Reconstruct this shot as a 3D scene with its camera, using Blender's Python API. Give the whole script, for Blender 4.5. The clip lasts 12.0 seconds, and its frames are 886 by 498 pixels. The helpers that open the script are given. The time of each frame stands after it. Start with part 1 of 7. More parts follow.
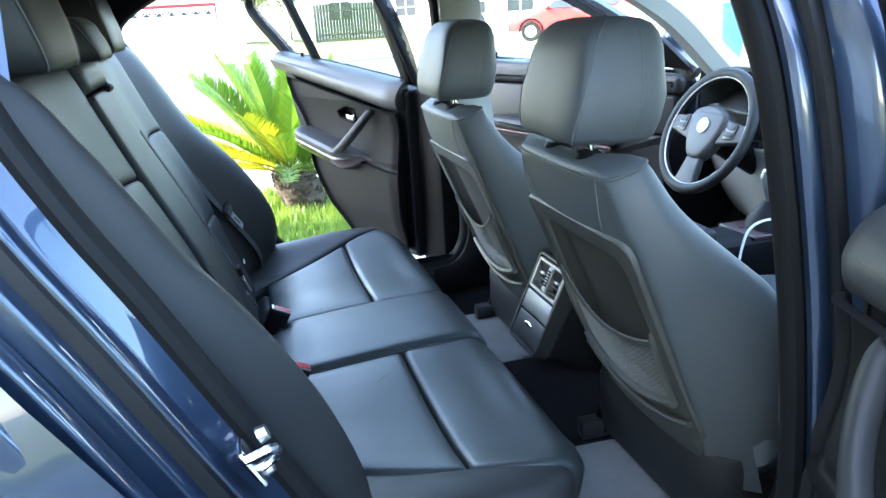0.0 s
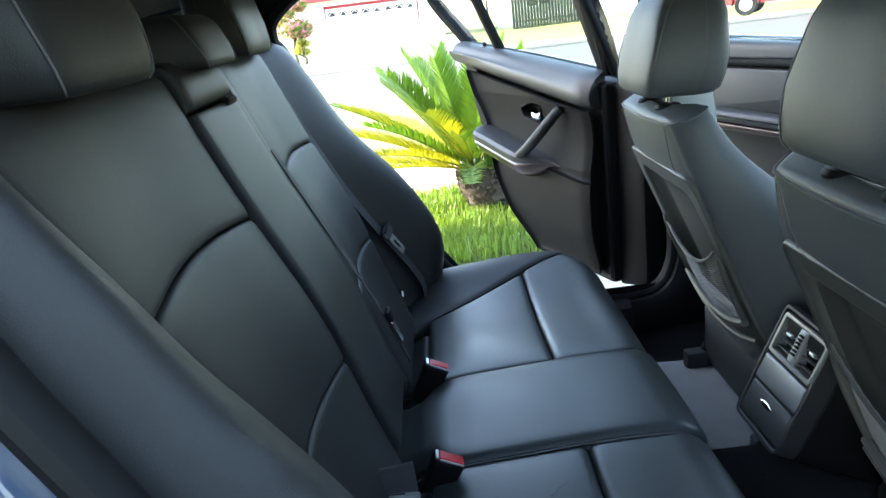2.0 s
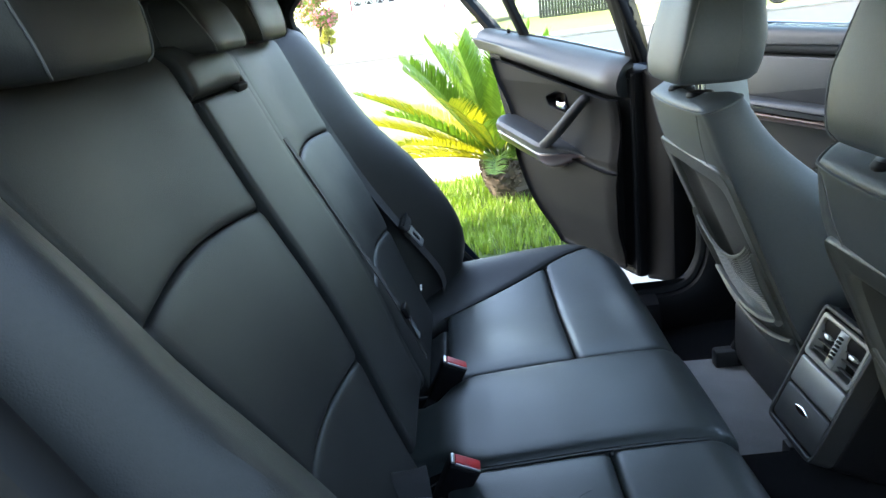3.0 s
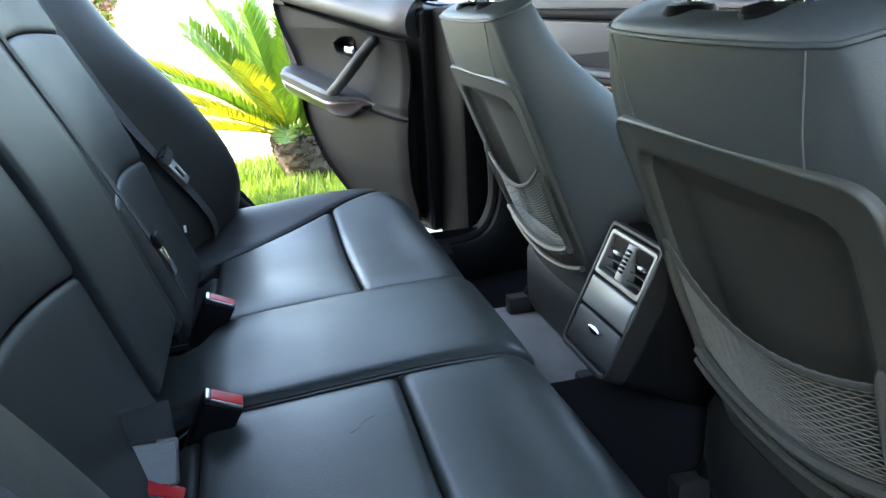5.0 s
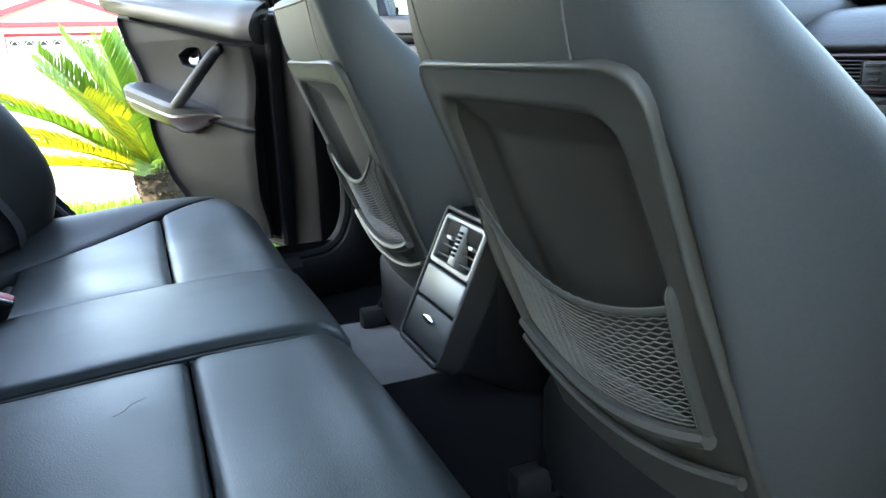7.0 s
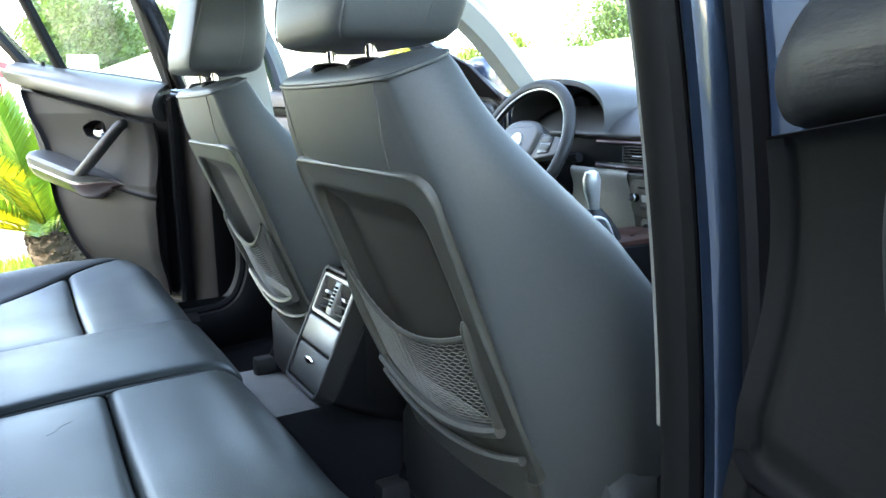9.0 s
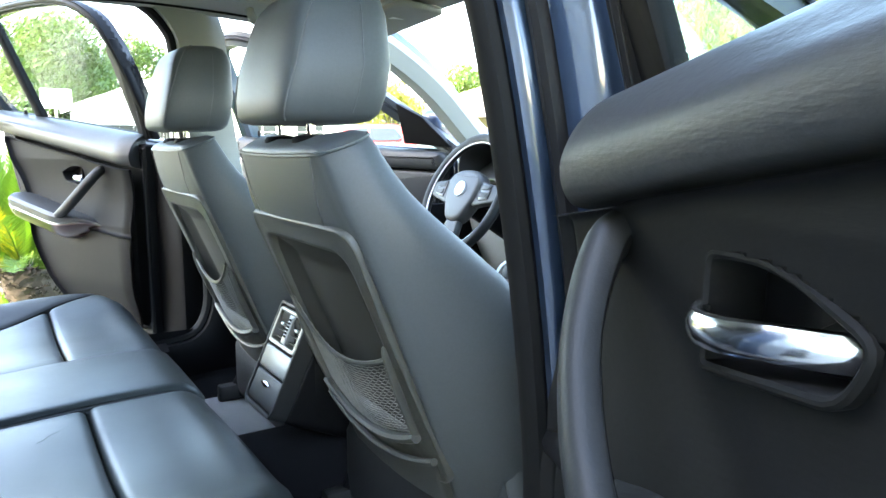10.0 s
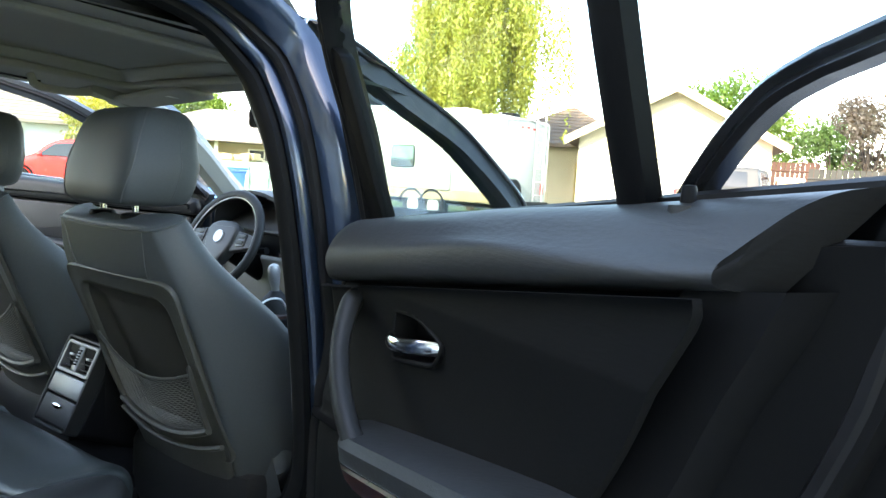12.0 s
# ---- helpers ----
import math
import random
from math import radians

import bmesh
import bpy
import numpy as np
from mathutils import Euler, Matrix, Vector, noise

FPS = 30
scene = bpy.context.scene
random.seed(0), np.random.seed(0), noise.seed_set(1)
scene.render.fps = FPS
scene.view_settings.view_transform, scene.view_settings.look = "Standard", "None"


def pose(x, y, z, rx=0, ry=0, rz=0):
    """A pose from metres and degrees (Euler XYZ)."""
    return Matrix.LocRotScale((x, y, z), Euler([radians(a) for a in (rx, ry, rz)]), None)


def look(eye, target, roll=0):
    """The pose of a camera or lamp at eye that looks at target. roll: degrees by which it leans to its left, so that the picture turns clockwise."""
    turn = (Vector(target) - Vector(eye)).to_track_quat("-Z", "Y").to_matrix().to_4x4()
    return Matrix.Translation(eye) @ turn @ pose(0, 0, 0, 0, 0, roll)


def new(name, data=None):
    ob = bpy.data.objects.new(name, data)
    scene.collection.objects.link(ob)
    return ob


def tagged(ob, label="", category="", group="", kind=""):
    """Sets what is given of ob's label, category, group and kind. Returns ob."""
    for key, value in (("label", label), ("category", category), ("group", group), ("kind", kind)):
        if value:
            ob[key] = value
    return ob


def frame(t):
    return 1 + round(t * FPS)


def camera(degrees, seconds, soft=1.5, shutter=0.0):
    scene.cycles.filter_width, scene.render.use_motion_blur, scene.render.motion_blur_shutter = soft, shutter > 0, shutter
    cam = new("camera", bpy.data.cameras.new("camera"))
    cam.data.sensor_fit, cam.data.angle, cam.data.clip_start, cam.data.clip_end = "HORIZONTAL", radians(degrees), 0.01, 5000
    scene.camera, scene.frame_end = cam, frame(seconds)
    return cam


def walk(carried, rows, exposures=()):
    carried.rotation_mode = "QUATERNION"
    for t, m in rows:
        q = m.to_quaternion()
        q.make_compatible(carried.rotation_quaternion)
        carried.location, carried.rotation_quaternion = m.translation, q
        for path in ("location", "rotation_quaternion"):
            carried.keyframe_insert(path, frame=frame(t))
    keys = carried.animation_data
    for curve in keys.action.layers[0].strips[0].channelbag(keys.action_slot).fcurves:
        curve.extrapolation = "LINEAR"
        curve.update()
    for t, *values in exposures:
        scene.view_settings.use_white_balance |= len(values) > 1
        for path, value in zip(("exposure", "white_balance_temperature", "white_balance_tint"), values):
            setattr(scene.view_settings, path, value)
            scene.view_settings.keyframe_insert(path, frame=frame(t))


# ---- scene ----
cam = camera(63.2, 12.0)
PATH = [
    (0, (0.120, -1.470, 1.198), (0.625, 0.360, 0.569), -3.53),
    (0.5, (0.144, -1.350, 1.190), (0.575, 0.515, 0.609), -3.30),
    (1, (0.161, -1.242, 1.190), (0.484, 0.645, 0.612), -4.05),
    (1.5, (0.204, -1.166, 1.186), (0.351, 0.735, 0.583), -5.46),
    (2, (0.213, -1.092, 1.183), (0.193, 0.810, 0.565), -7.10),
    (2.5, (0.207, -1.039, 1.177), (0.043, 0.855, 0.557), -8.16),
    (3, (0.222, -1.042, 1.172), (0.133, 0.852, 0.536), -7.27),
    (3.5, (0.230, -1.053, 1.152), (0.357, 0.834, 0.501), -6.23),
    (3.7, (0.232, -1.042, 1.134), (0.437, 0.835, 0.473), -5.96),
    (5.3, (0.274, -0.924, 0.951), (0.748, 0.900, 0.283), -2.89),
    (5.5, (0.292, -0.911, 0.926), (0.785, 0.914, 0.273), -3.11),
    (6, (0.325, -0.899, 0.877), (0.879, 0.922, 0.264), -2.47),
    (6.5, (0.353, -0.911, 0.855), (0.987, 0.900, 0.290), -2.03),
    (7, (0.368, -0.940, 0.856), (1.101, 0.844, 0.324), -1.82),
    (7.5, (0.367, -0.989, 0.864), (1.182, 0.769, 0.372), -1.59),
    (9.3, (0.304, -1.238, 0.923), (1.319, 0.447, 0.562), -0.38),
    (9.5, (0.299, -1.280, 0.930), (1.326, 0.402, 0.588), -0.29),
    (10, (0.274, -1.386, 0.956), (1.337, 0.283, 0.665), -0.04),
    (10.5, (0.244, -1.489, 1.000), (1.381, 0.136, 0.743), 0.69),
    (11, (0.188, -1.580, 1.033), (1.508, -0.096, 0.800), 1.78),
    (11.5, (0.062, -1.647, 1.052), (1.559, -0.337, 0.847), 2.83),
    (12, (-0.105, -1.721, 1.069), (1.507, -0.552, 0.876), 3.54),
]
walk(cam, [(t, look(eye, target, roll)) for t, eye, target, roll in PATH],
     exposures=[(0, 4.55, 6600, 10), (1.5, 4.1, 7000, 10), (2.5, 4.0, 7300, 10), (3.5, 4.23, 7300, 10), (5.5, 4.40, 7500, 10), (6.5, 4.37, 7500, 10), (7.5, 4.48, 7500, 10), (9.5, 4.75, 7400, 10), (10.5, 4.85, 7500, 10), (11, 4.56, 7500, 10), (11.2, 4.48, 7500, 10), (11.5, 4.23, 7500, 10), (12, 3.65, 7600, 10)])

# ---- light ----
world = bpy.data.worlds.new("world")
scene.world = world
world.use_nodes = True
_wn = world.node_tree.nodes
_sky = _wn.new("ShaderNodeTexSky")
_sky.sky_type = "NISHITA"
_sky.sun_disc = False
SUN_ELEV, SUN_HEADING = 33.0, 184.0
_sky.sun_elevation = radians(SUN_ELEV)
_sky.sun_rotation = radians(90 - SUN_HEADING)
_wn["Background"].inputs["Strength"].default_value = 0.15
world.node_tree.links.new(_sky.outputs[0], _wn["Background"].inputs["Color"])
sun = new("sun", bpy.data.lights.new("sun", "SUN"))
sun.data.energy, sun.data.angle, sun.data.color = 2.1, radians(0.55), (1.0, 0.93, 0.82)
_h, _e = radians(SUN_HEADING), radians(SUN_ELEV)
sun.matrix_world = look((10 * math.cos(_h) * math.cos(_e), 10 * math.sin(_h) * math.cos(_e), 10 * math.sin(_e)), (0, 0, 0))


# ---- materials ----
def material(name, color, rough=0.5, metal=0.0, coat=0.0, spec=0.5, vary=0.12, vary_scale=6.0, grain=0.1, grain_scale=120.0,
             bump=0.0, bump_scale=300.0, bump_kind="noise", island=0.0, hue2=None, rough_vary=0.08, sheen=0.0, trans=0.0, ior=1.45, coat_rough=0.03, stretch=None):
    """A surface with its colour varied at two scales, uneven gloss and fine relief."""
    m = bpy.data.materials.new(name)
    m.use_nodes = True
    nt = m.node_tree
    n, l = nt.nodes, nt.links
    b = n["Principled BSDF"]
    co = n.new("ShaderNodeTexCoord")
    big = n.new("ShaderNodeTexNoise")
    big.inputs["Scale"].default_value = vary_scale
    big.inputs["Detail"].default_value = 4
    fine = n.new("ShaderNodeTexNoise")
    fine.inputs["Scale"].default_value = grain_scale
    fine.inputs["Detail"].default_value = 3
    for t in (big, fine):
        l.new(co.outputs["Object"], t.inputs["Vector"])

    def math_node(op, a, c):
        k = n.new("ShaderNodeMath")
        k.operation = op
        for i, v in enumerate((a, c)):
            if isinstance(v, (int, float)):
                k.inputs[i].default_value = v
            else:
                l.new(v, k.inputs[i])
        return k.outputs[0]

    f = math_node("ADD", math_node("MULTIPLY", math_node("SUBTRACT", big.outputs["Fac"], 0.5), 2 * vary),
                  math_node("MULTIPLY", math_node("SUBTRACT", fine.outputs["Fac"], 0.5), 2 * grain))
    if island:
        g = n.new("ShaderNodeNewGeometry")
        oi = n.new("ShaderNodeObjectInfo")
        r = math_node("ADD", g.outputs["Random Per Island"], oi.outputs["Random"])
        r = math_node("FRACT", r, 0)
        f = math_node("ADD", f, math_node("MULTIPLY", math_node("SUBTRACT", r, 0.5), 2 * island))
    f = math_node("ADD", f, 1.0)
    mix = n.new("ShaderNodeMix")
    mix.data_type = "RGBA"
    mix.blend_type = "MULTIPLY"
    mix.inputs["Factor"].default_value = 1.0
    comb = n.new("ShaderNodeCombineColor")
    for i in range(3):
        l.new(f, comb.inputs[i])
    base = n.new("ShaderNodeMix")
    base.data_type = "RGBA"
    base.inputs["A"].default_value = (*color, 1)
    base.inputs["B"].default_value = (*(hue2 or color), 1)
    l.new(big.outputs["Fac"], base.inputs["Factor"])
    l.new(base.outputs["Result"], mix.inputs["A"])
    l.new(comb.outputs[0], mix.inputs["B"])
    l.new(mix.outputs["Result"], b.inputs["Base Color"])
    l.new(math_node("ADD", math_node("MULTIPLY", math_node("SUBTRACT", big.outputs["Fac"], 0.5), 2 * rough_vary), rough), b.inputs["Roughness"])
    b.inputs["Metallic"].default_value = metal
    b.inputs["Coat Weight"].default_value = coat
    b.inputs["Coat Roughness"].default_value = coat_rough
    b.inputs["Specular IOR Level"].default_value = spec
    b.inputs["Sheen Weight"].default_value = sheen
    b.inputs["Transmission Weight"].default_value = trans
    b.inputs["IOR"].default_value = ior
    if bump:
        if bump_kind == "cells":
            bt = n.new("ShaderNodeTexVoronoi")
            bt.feature = "DISTANCE_TO_EDGE"
            bt.inputs["Scale"].default_value = bump_scale
            out = bt.outputs["Distance"]
        else:
            bt = n.new("ShaderNodeTexNoise")
            bt.inputs["Scale"].default_value = bump_scale
            bt.inputs["Detail"].default_value = 5
            out = bt.outputs["Fac"]
        if stretch:
            mp = n.new("ShaderNodeMapping")
            mp.inputs["Scale"].default_value = stretch
            l.new(co.outputs["Object"], mp.inputs["Vector"])
            l.new(mp.outputs[0], bt.inputs["Vector"])
        else:
            l.new(co.outputs["Object"], bt.inputs["Vector"])
        bp = n.new("ShaderNodeBump")
        bp.inputs["Strength"].default_value = bump
        bp.inputs["Distance"].default_value = 0.002
        l.new(out, bp.inputs["Height"])
        l.new(bp.outputs[0], b.inputs["Normal"])
    return m


def leaf_material(name, color, hue2):
    m = material(name, color, rough=0.45, vary=0.25, vary_scale=2.0, grain=0.1, island=0.35, hue2=hue2)
    n, l = m.node_tree.nodes, m.node_tree.links
    b = n["Principled BSDF"]
    tr = n.new("ShaderNodeBsdfTranslucent")
    tr.inputs["Color"].default_value = (color[0] * 2.2, color[1] * 2.0, color[2] * 0.8, 1)
    mx = n.new("ShaderNodeMixShader")
    mx.inputs[0].default_value = 0.35
    l.new(b.outputs[0], mx.inputs[1])
    l.new(tr.outputs[0], mx.inputs[2])
    l.new(mx.outputs[0], n["Material Output"].inputs["Surface"])
    return m


def glass_material(name, tint, clear=0.85):
    """Thin tinted pane: clear with a mirror's gloss at the surface."""
    m = bpy.data.materials.new(name)
    m.use_nodes = True
    n, l = m.node_tree.nodes, m.node_tree.links
    n.remove(n["Principled BSDF"])
    t = n.new("ShaderNodeBsdfTransparent")
    t.inputs[0].default_value = (*tint, 1)
    g = n.new("ShaderNodeBsdfGlossy")
    g.inputs["Roughness"].default_value = 0.02
    lw = n.new("ShaderNodeLayerWeight")
    lw.inputs["Blend"].default_value = 0.5
    po = n.new("ShaderNodeMath")
    po.operation = "POWER"
    po.inputs[1].default_value = 4.0
    l.new(lw.outputs["Facing"], po.inputs[0])
    fr = n.new("ShaderNodeMath")
    fr.operation = "MULTIPLY_ADD"
    fr.inputs[1].default_value = 0.25
    fr.inputs[2].default_value = 0.025
    l.new(po.outputs[0], fr.inputs[0])
    mx = n.new("ShaderNodeMixShader")
    l.new(fr.outputs[0], mx.inputs[0])
    l.new(t.outputs[0], mx.inputs[1])
    l.new(g.outputs[0], mx.inputs[2])
    l.new(mx.outputs[0], n["Material Output"].inputs["Surface"])
    return m


# base colour lowered to stand in for blocked sky light on the bench back
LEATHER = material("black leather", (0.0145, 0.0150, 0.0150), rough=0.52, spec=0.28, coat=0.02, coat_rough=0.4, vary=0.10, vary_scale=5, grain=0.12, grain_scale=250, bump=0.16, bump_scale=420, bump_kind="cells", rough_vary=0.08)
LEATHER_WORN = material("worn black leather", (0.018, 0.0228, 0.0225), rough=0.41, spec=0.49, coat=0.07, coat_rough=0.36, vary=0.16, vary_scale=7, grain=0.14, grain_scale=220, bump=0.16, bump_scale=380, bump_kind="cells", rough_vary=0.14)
# front seat copy of that leather, base raised for the brighter light there
LEATHER_LIT = material("black leather lightened for brighter light", (0.046, 0.053, 0.056), rough=0.55, spec=0.42, coat=0.06, coat_rough=0.42, vary=0.10, vary_scale=5, grain=0.12, grain_scale=250, bump=0.10, bump_scale=420, bump_kind="cells", rough_vary=0.08)
THREAD = material("grey thread", (0.075, 0.078, 0.08), rough=0.8)
PLASTIC = material("dark grey plastic", (0.016, 0.016, 0.0155), rough=0.5, spec=0.4, vary=0.08, grain=0.15, grain_scale=500, bump=0.15, bump_scale=900)
SHELL = material("seat shell plastic", (0.049, 0.050, 0.044), rough=0.46, spec=0.42, vary=0.08, grain=0.12, grain_scale=500, bump=0.15, bump_scale=900)
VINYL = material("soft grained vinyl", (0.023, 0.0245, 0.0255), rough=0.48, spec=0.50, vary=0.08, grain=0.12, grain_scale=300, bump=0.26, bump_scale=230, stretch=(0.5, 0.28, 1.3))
# black vinyl again, its base lowered to hold the shade on the door cards
VINYL_SHADED = material("door card vinyl darkened for shade", (0.0065, 0.0067, 0.007), rough=0.62, spec=0.12, vary=0.10, grain=0.12, grain_scale=300, bump=0.12, bump_scale=230, stretch=(0.5, 0.28, 1.3))
HANDLE = material("padded handle vinyl", (0.012, 0.013, 0.014), rough=0.5, spec=0.3, vary=0.08, grain=0.12, grain_scale=300, bump=0.12, bump_scale=500)
BLACK = material("black trim", (0.004, 0.004, 0.0045), rough=0.55, spec=0.12, vary=0.1)
RECESS = material("matt black back panel", (0.032, 0.032, 0.029), rough=0.6, spec=0.3, vary=0.1, grain=0.15, grain_scale=500, bump=0.12, bump_scale=900)
PIANO = material("gloss black plastic", (0.01, 0.01, 0.011), rough=0.18, vary=0.1)
RUBBER = material("black rubber seal", (0.006, 0.006, 0.007), rough=0.5, spec=0.25, vary=0.15, grain=0.15)
VELVET = material("black flocked seal", (0.006, 0.0062, 0.0065), rough=0.6, spec=0.14, grain=0.15, grain_scale=800)
CARPET = material("charcoal carpet", (0.009, 0.009, 0.0095), rough=0.95, spec=0.05, vary=0.2, vary_scale=14, grain=0.35, grain_scale=700, bump=0.8, bump_scale=900)
MAT_GREY = material("grey floor mat", (0.19, 0.19, 0.185), rough=0.95, vary=0.25, vary_scale=10, grain=0.35, grain_scale=600, bump=0.8, bump_scale=800)
HEADLINER = material("grey headliner cloth", (0.29, 0.285, 0.265), rough=0.95, vary=0.05, grain=0.1, grain_scale=900, bump=0.3, bump_scale=1200)
HUB_GREY = material("grey steering wheel plastic", (0.038, 0.038, 0.037), rough=0.45, vary=0.06, grain=0.08)
TRIM_GREY = material("light grey pillar trim", (0.22, 0.228, 0.212), rough=0.75, vary=0.05, grain=0.08, grain_scale=700, bump=0.2, bump_scale=900)
LOWER_GREY = material("grey lower dash plastic", (0.26, 0.26, 0.24), rough=0.6, vary=0.06, grain=0.08)
BELT = material("woven seat belt", (0.018, 0.017, 0.0175), rough=0.7, vary=0.08, grain=0.3, grain_scale=900, bump=0.4, bump_scale=900)
RED = material("red buckle button", (0.45, 0.02, 0.025), rough=0.35, vary=0.1)
CHROME = material("satin chrome", (0.75, 0.76, 0.78), rough=0.16, metal=1.0, vary=0.04, rough_vary=0.05)
STEEL = material("brushed steel", (0.6, 0.6, 0.6), rough=0.3, metal=1.0, vary=0.08)
SILVER = material("silver plastic trim", (0.42, 0.42, 0.41), rough=0.35, metal=0.6, vary=0.06)
WOOD = material("dark burl wood veneer", (0.050, 0.016, 0.011), rough=0.3, coat=0.25, vary=0.5, vary_scale=22, hue2=(0.018, 0.008, 0.007))
NET = material("grey woven cord", (0.14, 0.14, 0.13), rough=0.9, vary=0.2, vary_scale=60)
PAINT = material("dark blue metallic paint", (0.018, 0.033, 0.062), rough=0.34, metal=0.65, coat=1.0, vary=0.1, grain=0.2, grain_scale=1500)
FRAME = material("satin black-blue frame coat", (0.016, 0.021, 0.026), rough=0.42, spec=0.5, vary=0.12, vary_scale=9, grain=0.1)
GLASS = glass_material("tinted glass", (0.86, 0.915, 0.90))
CONSOLE_FACE = material("satin grey console plastic", (0.13, 0.13, 0.125), rough=0.36, metal=0.3, vary=0.05, grain=0.06)
GLASS_CLEAR = glass_material("windscreen glass", (0.92, 0.95, 0.94))
PAPER = material("white printed label", (0.75, 0.75, 0.72), rough=0.8)
YELLOW = material("yellow label band", (0.75, 0.55, 0.06), rough=0.7)
SCREEN = material("dim display", (0.25, 0.27, 0.26), rough=0.25)
BLUE_ENAMEL = material("blue enamel", (0.06, 0.2, 0.5), rough=0.3)


# ---- building tools ----
def V(*a):
    return Vector(a)


def join(*geos):
    vs, fs = [], []
    for v, f in geos:
        k = len(vs)
        vs.extend(v)
        fs.extend([tuple(i + k for i in q) for q in f])
    return vs, fs


def moved(geo, m):
    return [m @ Vector(v) for v in geo[0]], geo[1]


def flipped(geo, axis=1):
    """Mirror image across the car's middle."""
    out = []
    for v in geo[0]:
        w = list(v)
        w[axis] = -w[axis]
        out.append(w)
    return out, [tuple(reversed(q)) for q in geo[1]]


def thing(name, label, category, group="", at=(0, 0, 0)):
    ob = new(name)
    ob.empty_display_size = 0.05
    ob.location = at
    tagged(ob, label, category, group)
    return ob


def part(name, geo, mat, parent=None, label="", smooth=True, kind="", sharp=35):
    """One mesh object under a thing or under a part; the geometry is given in world places."""
    me = bpy.data.meshes.new(name)
    me.from_pydata([tuple(v) for v in geo[0]], [], geo[1])
    if mat:
        me.materials.append(mat)
    bm = bmesh.new()
    bm.from_mesh(me)
    bmesh.ops.recalc_face_normals(bm, faces=bm.faces)
    bm.to_mesh(me)
    bm.free()
    if smooth:
        me.polygons.foreach_set("use_smooth", [True] * len(me.polygons))
        me.set_sharp_from_angle(angle=radians(sharp))
    me.update()
    ob = new(name, me)
    if parent is not None:
        ob.parent = parent
        # a thing's empty stands at its base, a part's own frame is the world's
        ob.matrix_parent_inverse = Matrix.Translation(-parent.location)
    if label or kind:
        tagged(ob, label=label, kind=kind)
    return ob


def grid(fn, nu, nv, loop_u=False, loop_v=False):
    vs = [fn(i / nu, j / nv) for i in range(nu if loop_u else nu + 1) for j in range(nv if loop_v else nv + 1)]
    mv = nv if loop_v else nv + 1
    mu = nu if loop_u else nu + 1
    fs = []
    for i in range(nu):
        for j in range(nv):
            a, b = i, (i + 1) % mu
            c, d = j, (j + 1) % mv
            fs.append((a * mv + c, b * mv + c, b * mv + d, a * mv + d))
    return vs, fs


def spline(pts, n, closed=False):
    """Points evenly stepped along a smooth curve through the given ones."""
    p = [Vector(q) for q in pts]
    k = len(p)
    out = []
    segs = k if closed else k - 1
    for i in range(n if closed else n + 1):
        s = i / n * segs
        j = min(int(s), segs - 1)
        f = s - j
        if closed:
            a, b, c, d = p[(j - 1) % k], p[j % k], p[(j + 1) % k], p[(j + 2) % k]
        else:
            b, c = p[j], p[j + 1]
            a = p[j - 1] if j else b * 2 - c
            d = p[j + 2] if j + 2 < k else c * 2 - b
        out.append(0.5 * ((2 * b) + (c - a) * f + (2 * a - 5 * b + 4 * c - d) * f * f + (3 * b - a - 3 * c + d) * f ** 3))
    return out


def loft(rings, closed=True, caps=True):
    m = len(rings[0])
    vs = [v for r in rings for v in r]
    fs = []
    for i in range(len(rings) - 1):
        for j in range(m if closed else m - 1):
            k = (j + 1) % m
            fs.append((i * m + j, i * m + k, (i + 1) * m + k, (i + 1) * m + j))
    if caps and closed:
        fs.append(tuple(range(m - 1, -1, -1)))
        e = (len(rings) - 1) * m
        fs.append(tuple(range(e, e + m)))
    return vs, fs


def sweep(path, section, side, closed_path=False, closed=True, caps=True, scale=None):
    """A section of (a, b) pairs carried along the path: a to the given side direction, b square to it and to the path."""
    p = [Vector(q) for q in path]
    rings = []
    for i, q in enumerate(p):
        if closed_path:
            t = p[(i + 1) % len(p)] - p[i - 1]
        else:
            t = p[min(i + 1, len(p) - 1)] - p[max(i - 1, 0)]
        t.normalize()
        s = Vector(side(i) if callable(side) else side)
        s = (s - t * s.dot(t)).normalized()
        b = t.cross(s)
        k = scale(i / max(1, len(p) - 1)) if scale else 1.0
        rings.append([q + s * (x * k) + b * (y * k) for x, y in section])
    if closed_path:
        rings.append(rings[0])
    return loft(rings, closed, caps and not closed_path)


def circle(r, n=8, r2=None):
    return [(r * math.cos(2 * math.pi * i / n), (r2 or r) * math.sin(2 * math.pi * i / n)) for i in range(n)]


def tube(path, r, n=8, side=(0, 0, 1), closed_path=False, r2=None, scale=None):
    p = [Vector(q) for q in path]
    d = (p[-1] - p[0]) if not closed_path else p[1] - p[0]
    if d.length > 0 and abs(d.normalized().dot(Vector(side).normalized())) > 0.95:
        side = (0, 1, 0) if abs(side[1]) < 0.5 else (1, 0, 0)
    return sweep(p, circle(r, n, r2), side, closed_path, scale=scale)


def rounded(pts, r, n=4):
    """An outline (2D) with its corners rounded; r one radius or one a corner."""
    out = []
    k = len(pts)
    for i in range(k):
        p = np.array(pts[i], float)
        a = np.array(pts[i - 1], float) - p
        b = np.array(pts[(i + 1) % k], float) - p
        la, lb = np.linalg.norm(a), np.linalg.norm(b)
        q = r[i] if isinstance(r, (list, tuple)) else r
        q = min(q, la * 0.49, lb * 0.49)
        s, e = p + a / la * q, p + b / lb * q
        for j in range(n + 1):
            f = j / n
            out.append(tuple((1 - f) ** 2 * s + 2 * f * (1 - f) * p + f * f * e))
    return out


